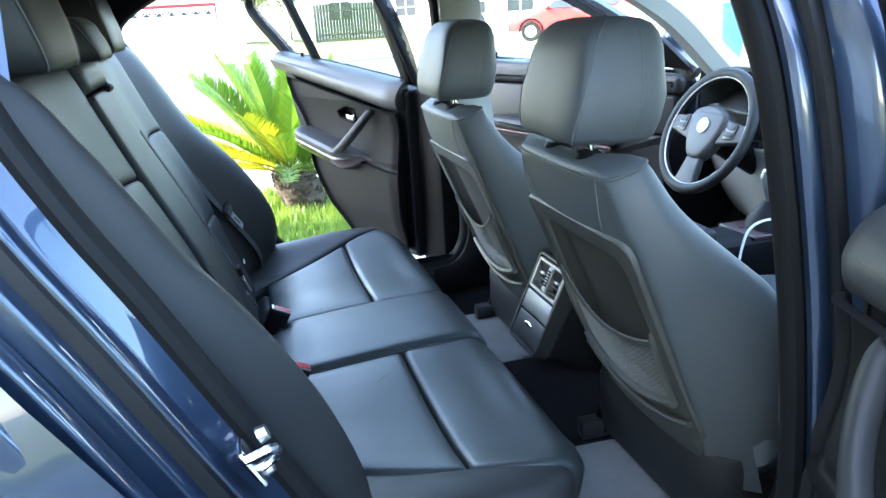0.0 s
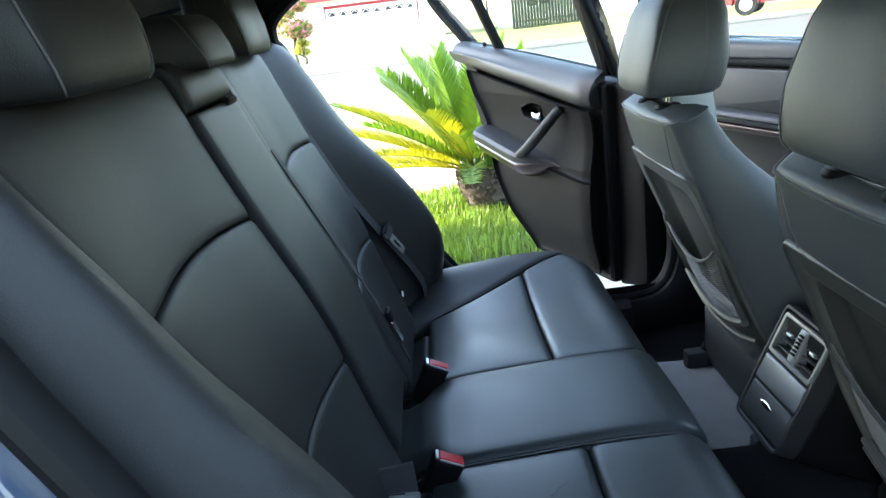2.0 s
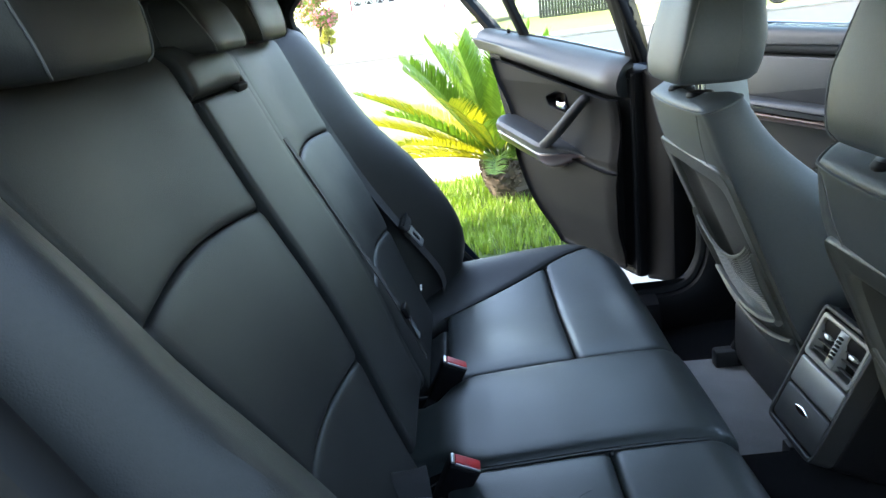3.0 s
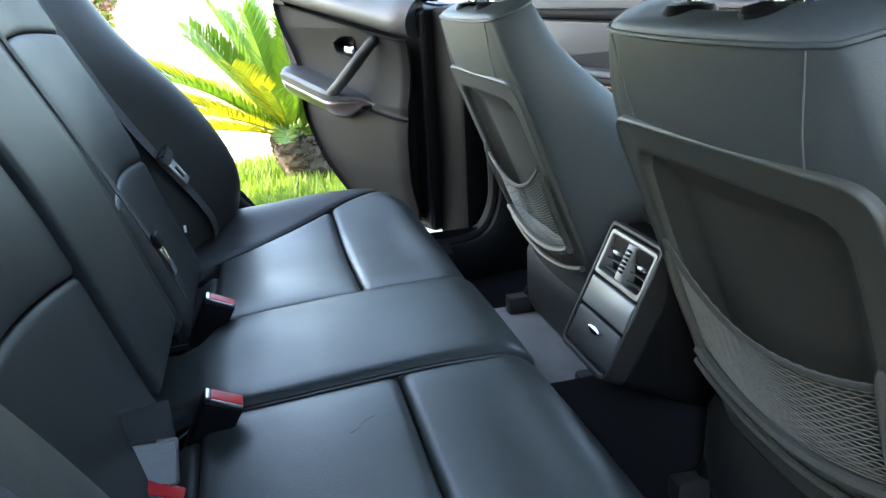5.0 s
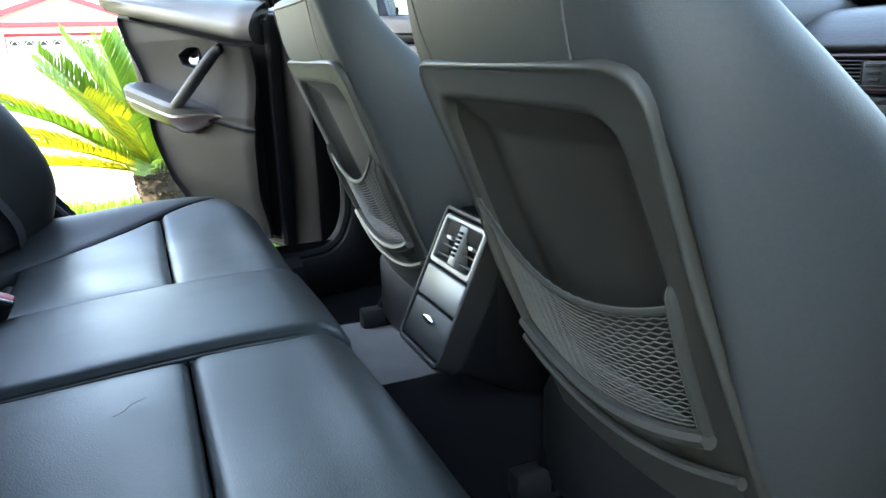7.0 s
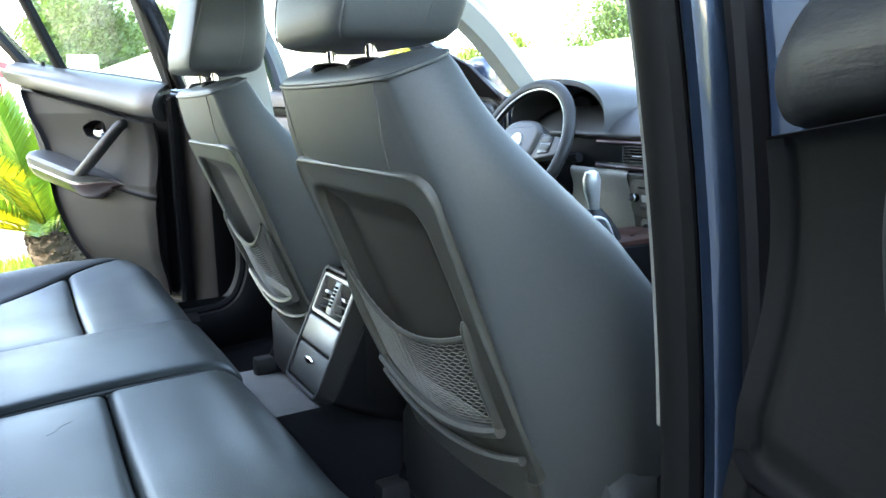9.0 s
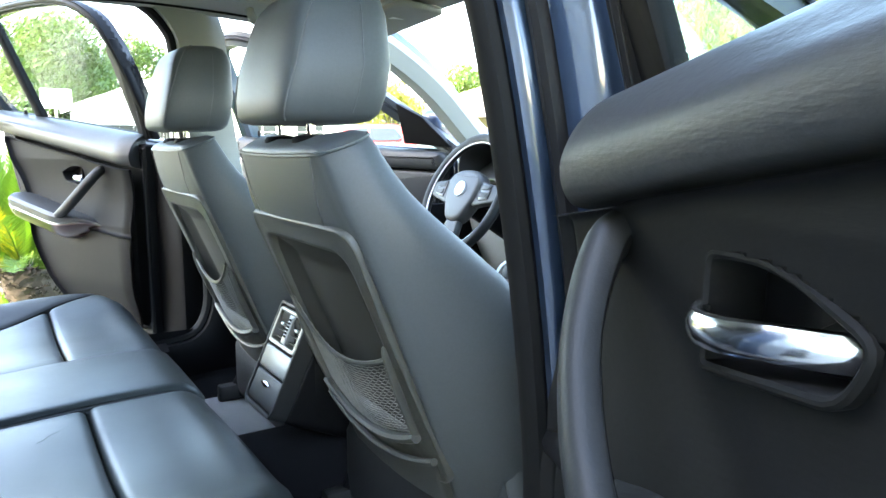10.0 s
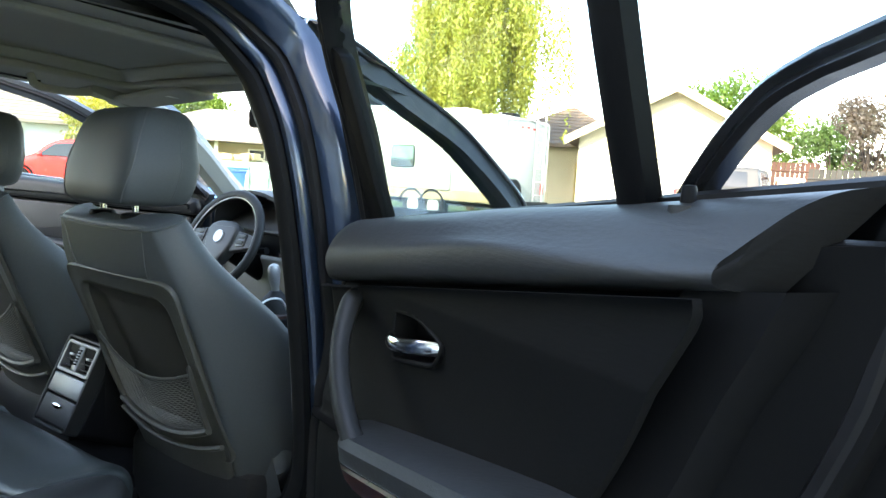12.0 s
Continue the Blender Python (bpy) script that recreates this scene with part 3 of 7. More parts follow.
def bench_point(u, v):
    """u: across the car; v: from the backrest forward, over the front edge and down."""
    flat, r = 0.445, 0.055
    dish = 0.0
    a = abs(u)
    if a > 0.14:
        dish = -0.012 * math.exp(-((a - 0.37) / 0.16) ** 2)
    side = 0.030 * math.exp(-((a - 0.66) / 0.085) ** 2) - 0.035 * smooth01((a - 0.69) / 0.06)
    corner = 0.12 * smooth01((a - 0.56) / 0.24)
    if v <= flat:
        x, z = 0.075 + v, 0.520 + 0.020 * smooth01(v / 0.4)
    else:
        q = min((v - flat) / r, math.pi / 2)
        x, z = 0.075 + flat + r * math.sin(q), 0.540 - r * (1 - math.cos(q))
        if v > flat + r * math.pi / 2:
            z -= v - flat - r * math.pi / 2
            x -= 0.25 * (v - flat - r * math.pi / 2)
    x -= corner * smooth01((v - 0.1) / 0.4)
    z -= 0.024 * smooth01((0.075 - v) / 0.05) * (1 - smooth01((a - 0.40) / 0.08))
    return V(x, u, z + dish * (1 - smooth01((v - 0.40) / 0.08)) + side)


def edge_y(v):
    return curve([(0.0, 0.405), (0.06, 0.445), (0.30, 0.590), (0.45, 0.650), (0.60, 0.665)], v)


ARM = 0.14
for s in (-1, 1):
    lo, hi = (ARM, edge_y) if s > 0 else ((lambda v: -edge_y(v)), -ARM)
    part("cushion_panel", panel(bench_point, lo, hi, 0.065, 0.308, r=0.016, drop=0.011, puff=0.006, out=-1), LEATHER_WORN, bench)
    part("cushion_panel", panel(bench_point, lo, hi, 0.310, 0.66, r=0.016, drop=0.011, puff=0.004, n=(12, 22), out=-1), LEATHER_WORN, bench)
    part("cushion_strip", panel(bench_point, min(0.165 * s, 0.40 * s), max(0.165 * s, 0.40 * s), -0.05, 0.062, r=0.012, drop=0.010, out=-1), LEATHER, bench)
    a, b = (edge_y, 0.745) if s > 0 else (-0.745, lambda v: -edge_y(v))
    part("side_cushion", panel(bench_point, a, b, -0.05, 0.66, r=0.014, drop=0.010, n=(12, 26), out=-1, skirt=0.05), LEATHER, bench)
    part("piping", join(seam(bench_point, [(s * edge_y(v) + s * 0.004, v) for v in (0.06, 0.15, 0.25, 0.35, 0.45, 0.5)], 0.0022, -0.004, out=-1)), LEATHER, bench)
def arm_y(v):
    return ARM - 0.052 * smooth01((0.115 - v) / 0.07)


part("centre_cushion", panel(lambda u, v: bench_point(u, v) + V(0.004, 0, 0.006), lambda v: -arm_y(v), arm_y, -0.05, 0.66, r=0.020, drop=0.013, puff=0.003, n=(12, 26), out=-1), LEATHER_WORN, bench)
for s in (-1, 1):
    part("stitching", seam(bench_point, [(s * 0.139, v) for v in (0.0, 0.2, 0.4, 0.5)], 0.0014, -0.006, out=-1), THREAD, bench)


def scuff(u, v, k):
    pts = [(u + 0.001 * i * k, v + 0.004 * i + 0.003 * math.sin(i)) for i in range(8)]
    return seam(bench_point, pts, 0.0003, 0.0067, out=-1)


part("crease", scuff(-0.25, 0.235, 3), BLACK, bench, "small crease in the leather")
part("crease", scuff(0.02, 0.20, 6), BLACK, bench, "small crease in the leather")
# base below the cushion
part("seat_base", box((0.30, 0, 0.36), (0.46, 1.36, 0.22), 0.02), CARPET, bench)

BT = Vector((-0.347, 0, 0.938))
BOLSTER_NEAR = [(-0.06, 0.095), (-0.02, 0.125), (0.05, 0.145), (0.12, 0.150), (0.20, 0.146), (0.30, 0.130), (0.38, 0.110), (0.43, 0.096), (0.51, 0.084), (0.57, 0.072), (0.61, 0.065), (0.68, 0.045)]
BOLSTER = [(-0.06, 0.045), (-0.02, 0.070), (0.046, 0.112), (0.126, 0.122), (0.266, 0.096), (0.42, 0.042), (0.60, 0.014), (0.68, 0.0)]


def back_point(u, v):
    """u: across; v: up the backrest from the cushion."""
    a = abs(u)
    p = Vector((0.100, u, 0.530)) + BT * v
    out = Vector((0.938, 0, 0.347))
    f = 0.0
    if a > 0.12:
        f -= 0.012 * math.exp(-((a - 0.33) / 0.13) ** 2) * smooth01(v / 0.2)
    f += 0.014 * math.exp(-((v - 0.27) / 0.16) ** 2)
    # side bolsters, standing further forward the lower they are, rounded over to the door side
    a0 = 0.490 if u > 0 else wing_y(v, -1) - 0.002
    if a > a0:
        if u > 0:
            h = smooth01((a - a0) / (0.66 - a0))
            f = curve(BOLSTER, v) * h - 0.030 * (1 - h) + 0.008 * h - 0.030 * max(0.0, (a - 0.685) / 0.05) ** 2
        else:
            h = math.sin(math.pi / 2 * max(0.0, min(1.0, (a - a0) / (0.685 - a0)))) ** 1.15
            f = curve(BOLSTER_NEAR, v) * h - 0.002 * (1 - h) - 0.120 * max(0.0, (a - 0.668) / 0.067) ** 1.7
    if v > 0.64:
        q = (v - 0.64) / 0.08
        f -= 0.05 * q * q
        p -= BT * (0.02 * q * q)
    return p + out * f


def arch(h, rise):
    return lambda u: h + rise * math.cos((abs(u) - 0.32) / 0.21 * math.pi / 2)


def wing_y(v, s=1):
    return 0.497 if s > 0 else 0.456 + 0.33 * (max(v, 0.18) - 0.25)


for s in (-1, 1):
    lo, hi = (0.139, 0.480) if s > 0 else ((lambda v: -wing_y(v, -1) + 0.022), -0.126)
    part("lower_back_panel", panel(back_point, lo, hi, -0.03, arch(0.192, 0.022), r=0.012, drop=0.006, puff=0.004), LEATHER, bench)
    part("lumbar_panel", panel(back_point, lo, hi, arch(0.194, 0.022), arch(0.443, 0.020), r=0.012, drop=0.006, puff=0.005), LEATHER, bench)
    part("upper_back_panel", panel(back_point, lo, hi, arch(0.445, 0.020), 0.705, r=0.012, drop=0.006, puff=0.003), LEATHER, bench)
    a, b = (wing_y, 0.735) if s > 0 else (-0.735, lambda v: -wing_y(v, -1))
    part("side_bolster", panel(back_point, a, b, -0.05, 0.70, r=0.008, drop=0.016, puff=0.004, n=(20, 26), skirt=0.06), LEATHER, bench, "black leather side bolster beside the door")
    # black tube along the gap beside the bolster, standing in for its shade
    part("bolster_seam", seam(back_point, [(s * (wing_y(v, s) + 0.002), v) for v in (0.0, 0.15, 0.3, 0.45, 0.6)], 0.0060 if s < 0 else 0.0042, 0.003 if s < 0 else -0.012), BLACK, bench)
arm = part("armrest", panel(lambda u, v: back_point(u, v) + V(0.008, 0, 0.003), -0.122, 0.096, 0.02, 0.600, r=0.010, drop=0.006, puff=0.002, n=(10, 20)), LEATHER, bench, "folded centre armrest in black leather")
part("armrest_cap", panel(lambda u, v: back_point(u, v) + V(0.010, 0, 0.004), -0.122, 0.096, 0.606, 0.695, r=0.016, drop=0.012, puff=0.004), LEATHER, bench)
_c = back_point(0.03, 0.602)
part("pull_tab", box(_c + V(0.010, 0.02, 0), (0.012, 0.05, 0.012), 0.004, Matrix.Rotation(0.35, 4, "Y")), BLACK, arm)
part("back_frame", grid(lambda a, b: back_point(lerp(-0.70, 0.70, a), lerp(-0.02, 0.62, b)) + V(-0.055, 0, -0.01), 30, 10), BLACK, bench)
part("split_strip", panel(lambda u, v: back_point(u, v) + V(0.004, 0, 0.001), 0.099, 0.136, 0.0, 0.66, r=0.008, drop=0.008), LEATHER, bench)

for y, v in ((-0.25, 0.05), (-0.47, 0.05), (0.21, 0.06), (0.45, 0.06)):
    part("anchor_tab", box(back_point(y, v) + V(0.012, 0, 0), (0.004, 0.007, 0.013), 0.001), PAPER, bench, "small white anchor tab")


def headrest(parent, cx, cy, z0, h, w_bot, w_mid, w_top, depth, lean, rear_face, name="headrest", mat=None):
    """A stuffed cover between rings; rear_face: -1 if the flat face looks to the rear."""
    rings = []
    prof = [(0.0, 0.80, 0.70), (0.02, 0.93, 0.86), (0.07, 1.0, 0.96), (0.2, 1.0, 1.0), (0.4, 0.99, 0.98), (0.6, 0.96, 0.92), (0.76, 0.93, 0.88), (0.87, 0.88, 0.79), (0.94, 0.80, 0.66), (0.98, 0.66, 0.46), (1.0, 0.42, 0.24)]
    for f, kw, kd in prof:
        base = lerp(w_bot, w_mid, min(1, f / 0.35)) if f < 0.35 else lerp(w_mid, w_top, (f - 0.35) / 0.65)
        w = base * (kw if f < 0.3 else lerp(1, kw, 0.85))
        d = depth * kd / 2
        x = cx + lean * f
        o = [(-1.0, 0.0), (-1.0, 0.42), (-0.95, 0.68), (-0.80, 0.79), (-0.2, 0.89), (0.35, 0.98), (0.72, 0.985), (0.93, 0.84), (1.0, 0.45), (1.0, 0.0)]
        o = o + [(p, -q) for p, q in reversed(o[1:-1])]
        ring = [V(x - rear_face * p.x * d, cy + p.y * w, z0 + h * f) for p in spline([(a, b, 0) for a, b in o], 56, True)]
        rings.append(ring)
    mat = mat or LEATHER
    ob = part(name, loft(rings), mat, parent, sharp=60)
    n = len(rings[0])
    c = Vector((cx, cy, z0 + h / 2))
    for q in (-1, 1):
        path = []
        for (f, _, _), r in list(zip(prof, rings))[1:-1]:
            k = lerp(2.1, 3.0, f) / 18 * n
            p = r[int(k) if q > 0 else n - 1 - int(k)].lerp(r[int(k) + 1 if q > 0 else n - 2 - int(k)], k % 1)
            path.append(p + (p - c).normalized() * 0.0012)
        part("stitching", tube(spline(path, 24), 0.0013, 6), THREAD, ob)
        part("panel_seam", tube([r[int(n * (4.8 if q > 0 else 13.2) / 18)] for r in rings[2:-2]], 0.0008, 6), mat, ob)
    return ob


for y, w, h, z, dx in ((-0.385, 0.150, 0.150, 1.152, 0.0), (0.015, 0.108, 0.078, 1.148, -0.005), (0.360, 0.145, 0.138, 1.150, -0.022)):
    headrest(bench, -0.125 + dx, y, z, h, w * 0.90, w, w * 1.0, 0.10, -0.02, 1)
    for k in (-0.05, 0.05):
        part("headrest_post", tube([(-0.185, y + k, 1.10), (-0.160, y + k, z + 0.03)], 0.006, 10), STEEL, bench)
        part("post_collar", lathe([(0.004, 0), (0.013, 0), (0.014, 0.006), (0.011, 0.010), (0.006, 0.010)], (-0.185, y + k, 1.135), (0.2, 0, 1), 14), BLACK, bench)

# belts and buckles
def buckle(x, y, z, turn, label="black seat belt buckle with a red release button", h=0.085):
    """x, y, z: middle of its top; broad along the car, its top leaning forward."""
    b = thing("seat_belt_buckle", label, "seat belt buckle", "rear seat buckles")
    m = Matrix.Translation((x, y, z)) @ Matrix.Rotation(radians(turn), 4, "Z") @ Matrix.Rotation(radians(27), 4, "Y") @ Matrix.Rotation(radians(6), 4, "X")
    side = rounded([(-0.024, 0.0), (0.024, 0.0), (0.021, -h), (-0.021, -h)], [0.004, 0.004, 0.006, 0.006], 3)
    part("housing", moved(slab(side, lambda a, c, w: (a, w, c), -0.014, 0.014, 0.005, 3), m), BLACK, b)
    part("release_button", moved(box((0.003, 0.001, 0.0005), (0.039, 0.019, 0.006), 0.0025), m), RED, b, "red release button")
    part("button_lip", moved(box((-0.0195, 0.0, 0.001), (0.005, 0.020, 0.004), 0.001), m), STEEL, b)
    part("slot", moved(box((0.003, -0.0108, 0.001), (0.038, 0.0022, 0.0035), 0.0007), m), STEEL, b)
    part("strap", moved(box((0.0, 0, -h - 0.02), (0.040, 0.006, 0.05), 0.002), m), BELT, b)
    return b


buckle(0.162, 0.130, 0.560, 4)
buckle(0.174, -0.168, 0.556, 4)
buckle(0.112, -0.285, 0.528, -4, "low seat belt buckle sunk beside the seat strap", 0.06)


def strap(name, path, width, side, parent, label=""):
    sec = [(-width / 2, -0.0008), (width / 2, -0.0008), (width / 2, 0.0008), (-width / 2, 0.0008)]
    return part(name, sweep(spline(path, 24), sec, side), BELT, parent, label)


def rear_belt(s, label):
    belt = thing("seat_belt", label, "seat belt", "rear seat belts")
    def on_bolster(v, lift=0.010):
        u = curve([(-0.02, 0.582), (0.146, 0.554), (0.465, 0.520), (0.66, 0.500)], v)
        return back_point(s * u, v) + Vector((0.938, -s * 0.3, 0.347)) * lift
    pts = [on_bolster(0.66, 0.012)] + [on_bolster(v) for v in (0.56, 0.465, 0.36, 0.26, 0.16, 0.08, 0.02)] + [on_bolster(-0.03, 0.004)]
    strap("webbing", pts, 0.046, (0.20, 1.0, 0.06), belt, "dark woven belt webbing")
    c = on_bolster(0.160, 0.018)
    up_ = (on_bolster(0.24) - on_bolster(0.10)).normalized()
    side_ = Vector((0.20, 1.0, 0.06)).normalized()
    out_ = side_.cross(up_).normalized()
    side_ = up_.cross(out_)
    m = Matrix((out_, side_, up_)).transposed().to_4x4()
    m.translation = c
    wing_ = rounded([(-0.034, 0.012), (-0.012, 0.006), (0.012, 0.006), (0.034, 0.012), (0.032, 0.034), (-0.032, 0.034)], 0.006, 3)
    part("tongue_grip", moved(slab(wing_, lambda a, b_, c: (c, a, b_), -0.005, 0.008, 0.004, 3), m), PLASTIC, belt, "dark plastic tongue grip")
    part("guide_bar", moved(box((0.009, 0, 0.030), (0.004, 0.058, 0.006), 0.002), m), BLACK, belt)
    o = rounded([(-0.015, -0.044), (0.015, -0.044), (0.017, 0.014), (-0.017, 0.014)], 0.005, 3)
    i = rounded([(-0.008, -0.033), (0.008, -0.033), (0.009, -0.006), (-0.009, -0.006)], 0.003, 3)
    part("tongue", moved(rim(o, i, lambda a, b_, c: (c, a, b_), 0.0, 0.0035, 0.0006), m), STEEL, belt, "bright steel belt tongue")


rear_belt(1, "dark seat belt hanging down beside the bolster")
belt_mid = thing("centre_seat_belt", "dark centre belt strap with tongue in the seat gap", "seat belt", "rear seat belts")
strap("webbing", [back_point(0.128, 0.50) + V(0.006, 0, 0), back_point(0.135, 0.30) + V(0.008, 0, 0), back_point(0.16, 0.16) + V(0.016, 0, 0), back_point(0.165, 0.03) + V(0.02, 0, 0)], 0.02, (0, 1, 0), belt_mid)
part("tongue", box(back_point(0.163, 0.10) + V(0.026, 0, 0), (0.004, 0.022, 0.045), 0.001, Matrix.Rotation(-0.35, 4, "Y")), CHROME, belt_mid)
part("tongue_grip", box(back_point(0.163, 0.135) + V(0.026, 0, 0), (0.010, 0.034, 0.022), 0.003, Matrix.Rotation(-0.35, 4, "Y")), BLACK, belt_mid)
# tongue and folded strap standing in the low buckle
belt_low = thing("lap_belt", "folded grey belt strap with steel tongue in the low buckle", "seat belt", "rear seat belts")
_m = Matrix.Translation((0.106, -0.270, 0.552)) @ Matrix.Rotation(radians(-4), 4, "Z") @ Matrix.Rotation(radians(-22), 4, "X")
_o = rounded([(-0.024, -0.024), (0.024, -0.024), (0.027, 0.024), (-0.027, 0.024)], 0.005, 3)
_i = rounded([(-0.019, 0.012), (0.019, 0.012), (0.019, 0.018), (-0.019, 0.018)], 0.002, 3)
part("tongue", moved(rim(_o, _i, lambda a, b, c: (a, c, b), -0.002, 0.002, 0.0008), _m), STEEL, belt_low, "grey steel belt tongue")
part("tongue_plate", moved(slab(inset(_o, 0.003), lambda a, b, c: (a, c, b), -0.0014, 0.0014, 0.0006, 1), _m), SILVER, belt_low)
strap("webbing", [(0.106, -0.262, 0.566), (0.104, -0.252, 0.590), (0.101, -0.238, 0.600), (0.096, -0.226, 0.588), (0.088, -0.216, 0.550), (0.074, -0.208, 0.500)], 0.050, (1, 0.08, 0.04), belt_low)

# ---- front seats ----
ST = Vector((-0.386, 0, 0.922))
SN = Vector((-0.922, 0, -0.386))


def front_seat(yc, label):
    seat = thing("front_seat", label, "car seat", "front seats", (1.0, yc, 0.24))

    def P(a, b, c=0.0):
        """a: across from the seat's middle, b: up its back, c: out to the rear."""
        bow = -0.10 * (a / 0.3) ** 2 * 0.25
        return Vector((0.656, yc + a, 0.83)) + ST * b + SN * (c + bow)

    HB = [(-0.52, 0.185), (-0.36, 0.218), (-0.1, 0.236), (-0.03, 0.231), (0.05, 0.208), (0.10, 0.188), (0.13, 0.176)]
    HS = [(-0.52, 0.246), (-0.25, 0.270), (-0.12, 0.260), (-0.03, 0.246), (0.05, 0.218), (0.10, 0.197), (0.13, 0.186)]
    rings = []
    levels = [(-0.52, 1), (-0.45, 1), (-0.38, 1), (-0.30, 1), (-0.22, 1), (-0.14, 1), (-0.07, 1), (-0.045, 1), (-0.02, 1), (-0.006, 1), (0.012, 1), (0.03, 1), (0.055, 1), (0.08, 1), (0.096, 1), (0.109, 0.985), (0.115, 0.955), (0.119, 0.88), (0.121, 0.6), (0.122, 0.25)]
    for b, k in levels:
        hb, hs = curve(HB, b), curve(HS, b)
        th = lerp(0.19, 0.085, smooth01((b + 0.25) / 0.32))
        hollow = 0.003 + 0.046 * smooth01((-0.008 - b) / 0.035)
        o = [(hollow, 0.0), (hollow, hb * 0.4), (hollow, hb * 0.72), (0.005, hb * 0.83), (0.009, hb * 0.93), (min(0.07, th * 0.45), lerp(hb, hs, 0.70)), (th * 0.72, lerp(hb, hs, 0.95)), (th, hs * 0.93), (th * 0.98, hs * 0.78), (th * 0.72, hs * 0.55), (th * 0.62, 0.0)]
        full = o + [(d, -a) for d, a in reversed(o[1:-1])]
        top_in = 0.015 * smooth01((b - 0.02) / 0.12)
        rings.append([P(p.y * k, b, -(th * 0.45 + (p.x - th * 0.45) * k) - top_in * (1 - p.x / max(th, 0.01))) for p in spline([(d, a, 0) for d, a in full], 64, True)])
    back = part("backrest", loft(rings), LEATHER_LIT, seat, "black leather seat back", sharp=60)
    m = len(rings[0])
    # seams run from the welt down to the corners of the shell
    for q in (-1, 1):
        line = []
        for b in (0.016, 0.045, 0.07, 0.095, 0.109):
            line.append(P(q * lerp(0.128, 0.146, b / 0.12), b, -0.015 * smooth01((b - 0.02) / 0.12) + 0.0002))
        part("stitching", tube(spline(line, 14), 0.0009, 6), THREAD, back)
    # welt round the top
    part("top_welt", tube([p + ST * 0.002 for p in rings[-5]], 0.0028, 6, closed_path=True), LEATHER_LIT, back)
    # hard back shell: frame, recess, ledge
    outer = rounded([(-0.196, -0.41), (0.196, -0.41), (0.190, -0.15), (0.201, 0.015), (-0.201, 0.015), (-0.190, -0.15)], [0.03, 0.03, 0.06, 0.050, 0.050, 0.06], 6)
    inner = rounded([(-0.148, -0.345), (0.148, -0.345), (0.156, -0.15), (0.154, -0.027), (-0.154, -0.027), (-0.156, -0.15)], [0.02, 0.02, 0.06, 0.036, 0.036, 0.06], 6)
    # a lipped frame: thin raised edge, flat face, rounded fall into the recess
    steps = [(outer, 0.0, -0.030), (outer, 0.0, 0.000), (outer, 0.0015, 0.0042), (outer, 0.0040, 0.0050), (outer, 0.0065, 0.0036), (outer, 0.0095, 0.0026), (inner, -0.013, 0.0032), (inner, -0.006, 0.0020), (inner, -0.002, -0.0005), (inner, 0.001, -0.0045), (inner, 0.004, -0.010)]
    part("back_shell", loft([[P(a, b, c) for a, b in inset(o, d)] for o, d, c in steps], True, False), SHELL, seat, "dark grey plastic seat back shell", sharp=60)
    def well_fn(i, j):
        b = lerp(-0.362, -0.022, j)
        hw = lerp(0.156, 0.161, smooth01(j))
        a = lerp(-hw, hw, i)
        q = min(1.0, min(i, 1 - i) * 2 * hw / 0.042)
        r_ = min(1.0, (j + 0.05) * 0.30 / 0.03, (1 - j) * 0.34 / 0.046)
        return P(a, b, -0.003 - (0.028 - 0.012 * math.cos((i - 0.5) * math.pi)) * lerp(smooth01(q) * smooth01(r_), max(0.0, min(q, r_)), 0.7))
    part("back_recess", grid(well_fn, 44, 36), RECESS, seat, "recessed plastic back panel")
    # net pocket: cords sagging between the sides
    outer_side = -1 if yc < 0 else 1

    def hem_b(q):
        k = (2 * q - 1) * outer_side
        return -0.219 + (0.034 if k > 0 else 0.062) * k * k - 0.004 * k

    def foot_b(q):
        return -0.352 + 0.030 * (2 * q - 1) ** 2
    HW = 0.156
    cords = []
    rows = 27
    for i in range(rows):
        f = i / (rows - 1)
        pts = []
        for j in range(141):
            q = j / 140
            far = smooth01((0.62 - (q if yc < 0 else 1 - q)) / 0.35)
            wave = q * 105 + (i % 2) * math.pi * far + 0.4 * math.sin(i * 1.7)
            b = lerp(foot_b(q), hem_b(q), f) + (0.0007 + 0.0008 * far) * math.sin(wave) * (1 - (2 * f - 1) ** 8)
            pts.append(P(lerp(-HW, HW, q), b, 0.003 + 0.007 * math.sin(math.pi * q) + 0.0005 * math.sin(wave)))
        cords.append(tube(pts, 0.00085, 5))
    net = part("net_pocket", join(*cords), NET, seat, "grey sagging cord net pocket")
    hem = [P(lerp(-HW - 0.004, HW + 0.004, j / 30), hem_b(j / 30), 0.006 + 0.008 * math.sin(math.pi * j / 30)) for j in range(31)]
    part("elastic_hem", tube(hem, 0.0040, 8, r2=0.0028), SHELL, net)
    for q in (-1, 1):
        part("net_clip", tube(spline([P(q * 0.163, -0.168, 0.002), P(q * 0.162, -0.20, 0.006), P(q * 0.159, -0.25, 0.008), P(q * 0.154, -0.33, 0.006)], 20), 0.0075, 10, r2=0.005, scale=lambda f: min(1.0, 0.25 + f * 9) ** 0.5), SHELL, seat)
    # ledges under the net
    for b0, hw, r in ((-0.346, 0.160, 0.0085), (-0.382, 0.184, 0.006)):
        pts = [P(lerp(-hw, hw, j / 20), b0 - 0.012 * (1 - (2 * j / 20 - 1) ** 2) + 0.022 * (2 * j / 20 - 1) ** 2, 0.010 + 0.004 * (1 - (2 * j / 20 - 1) ** 2)) for j in range(21)]
        part("ledge", tube(pts, r, 8), SHELL, seat)
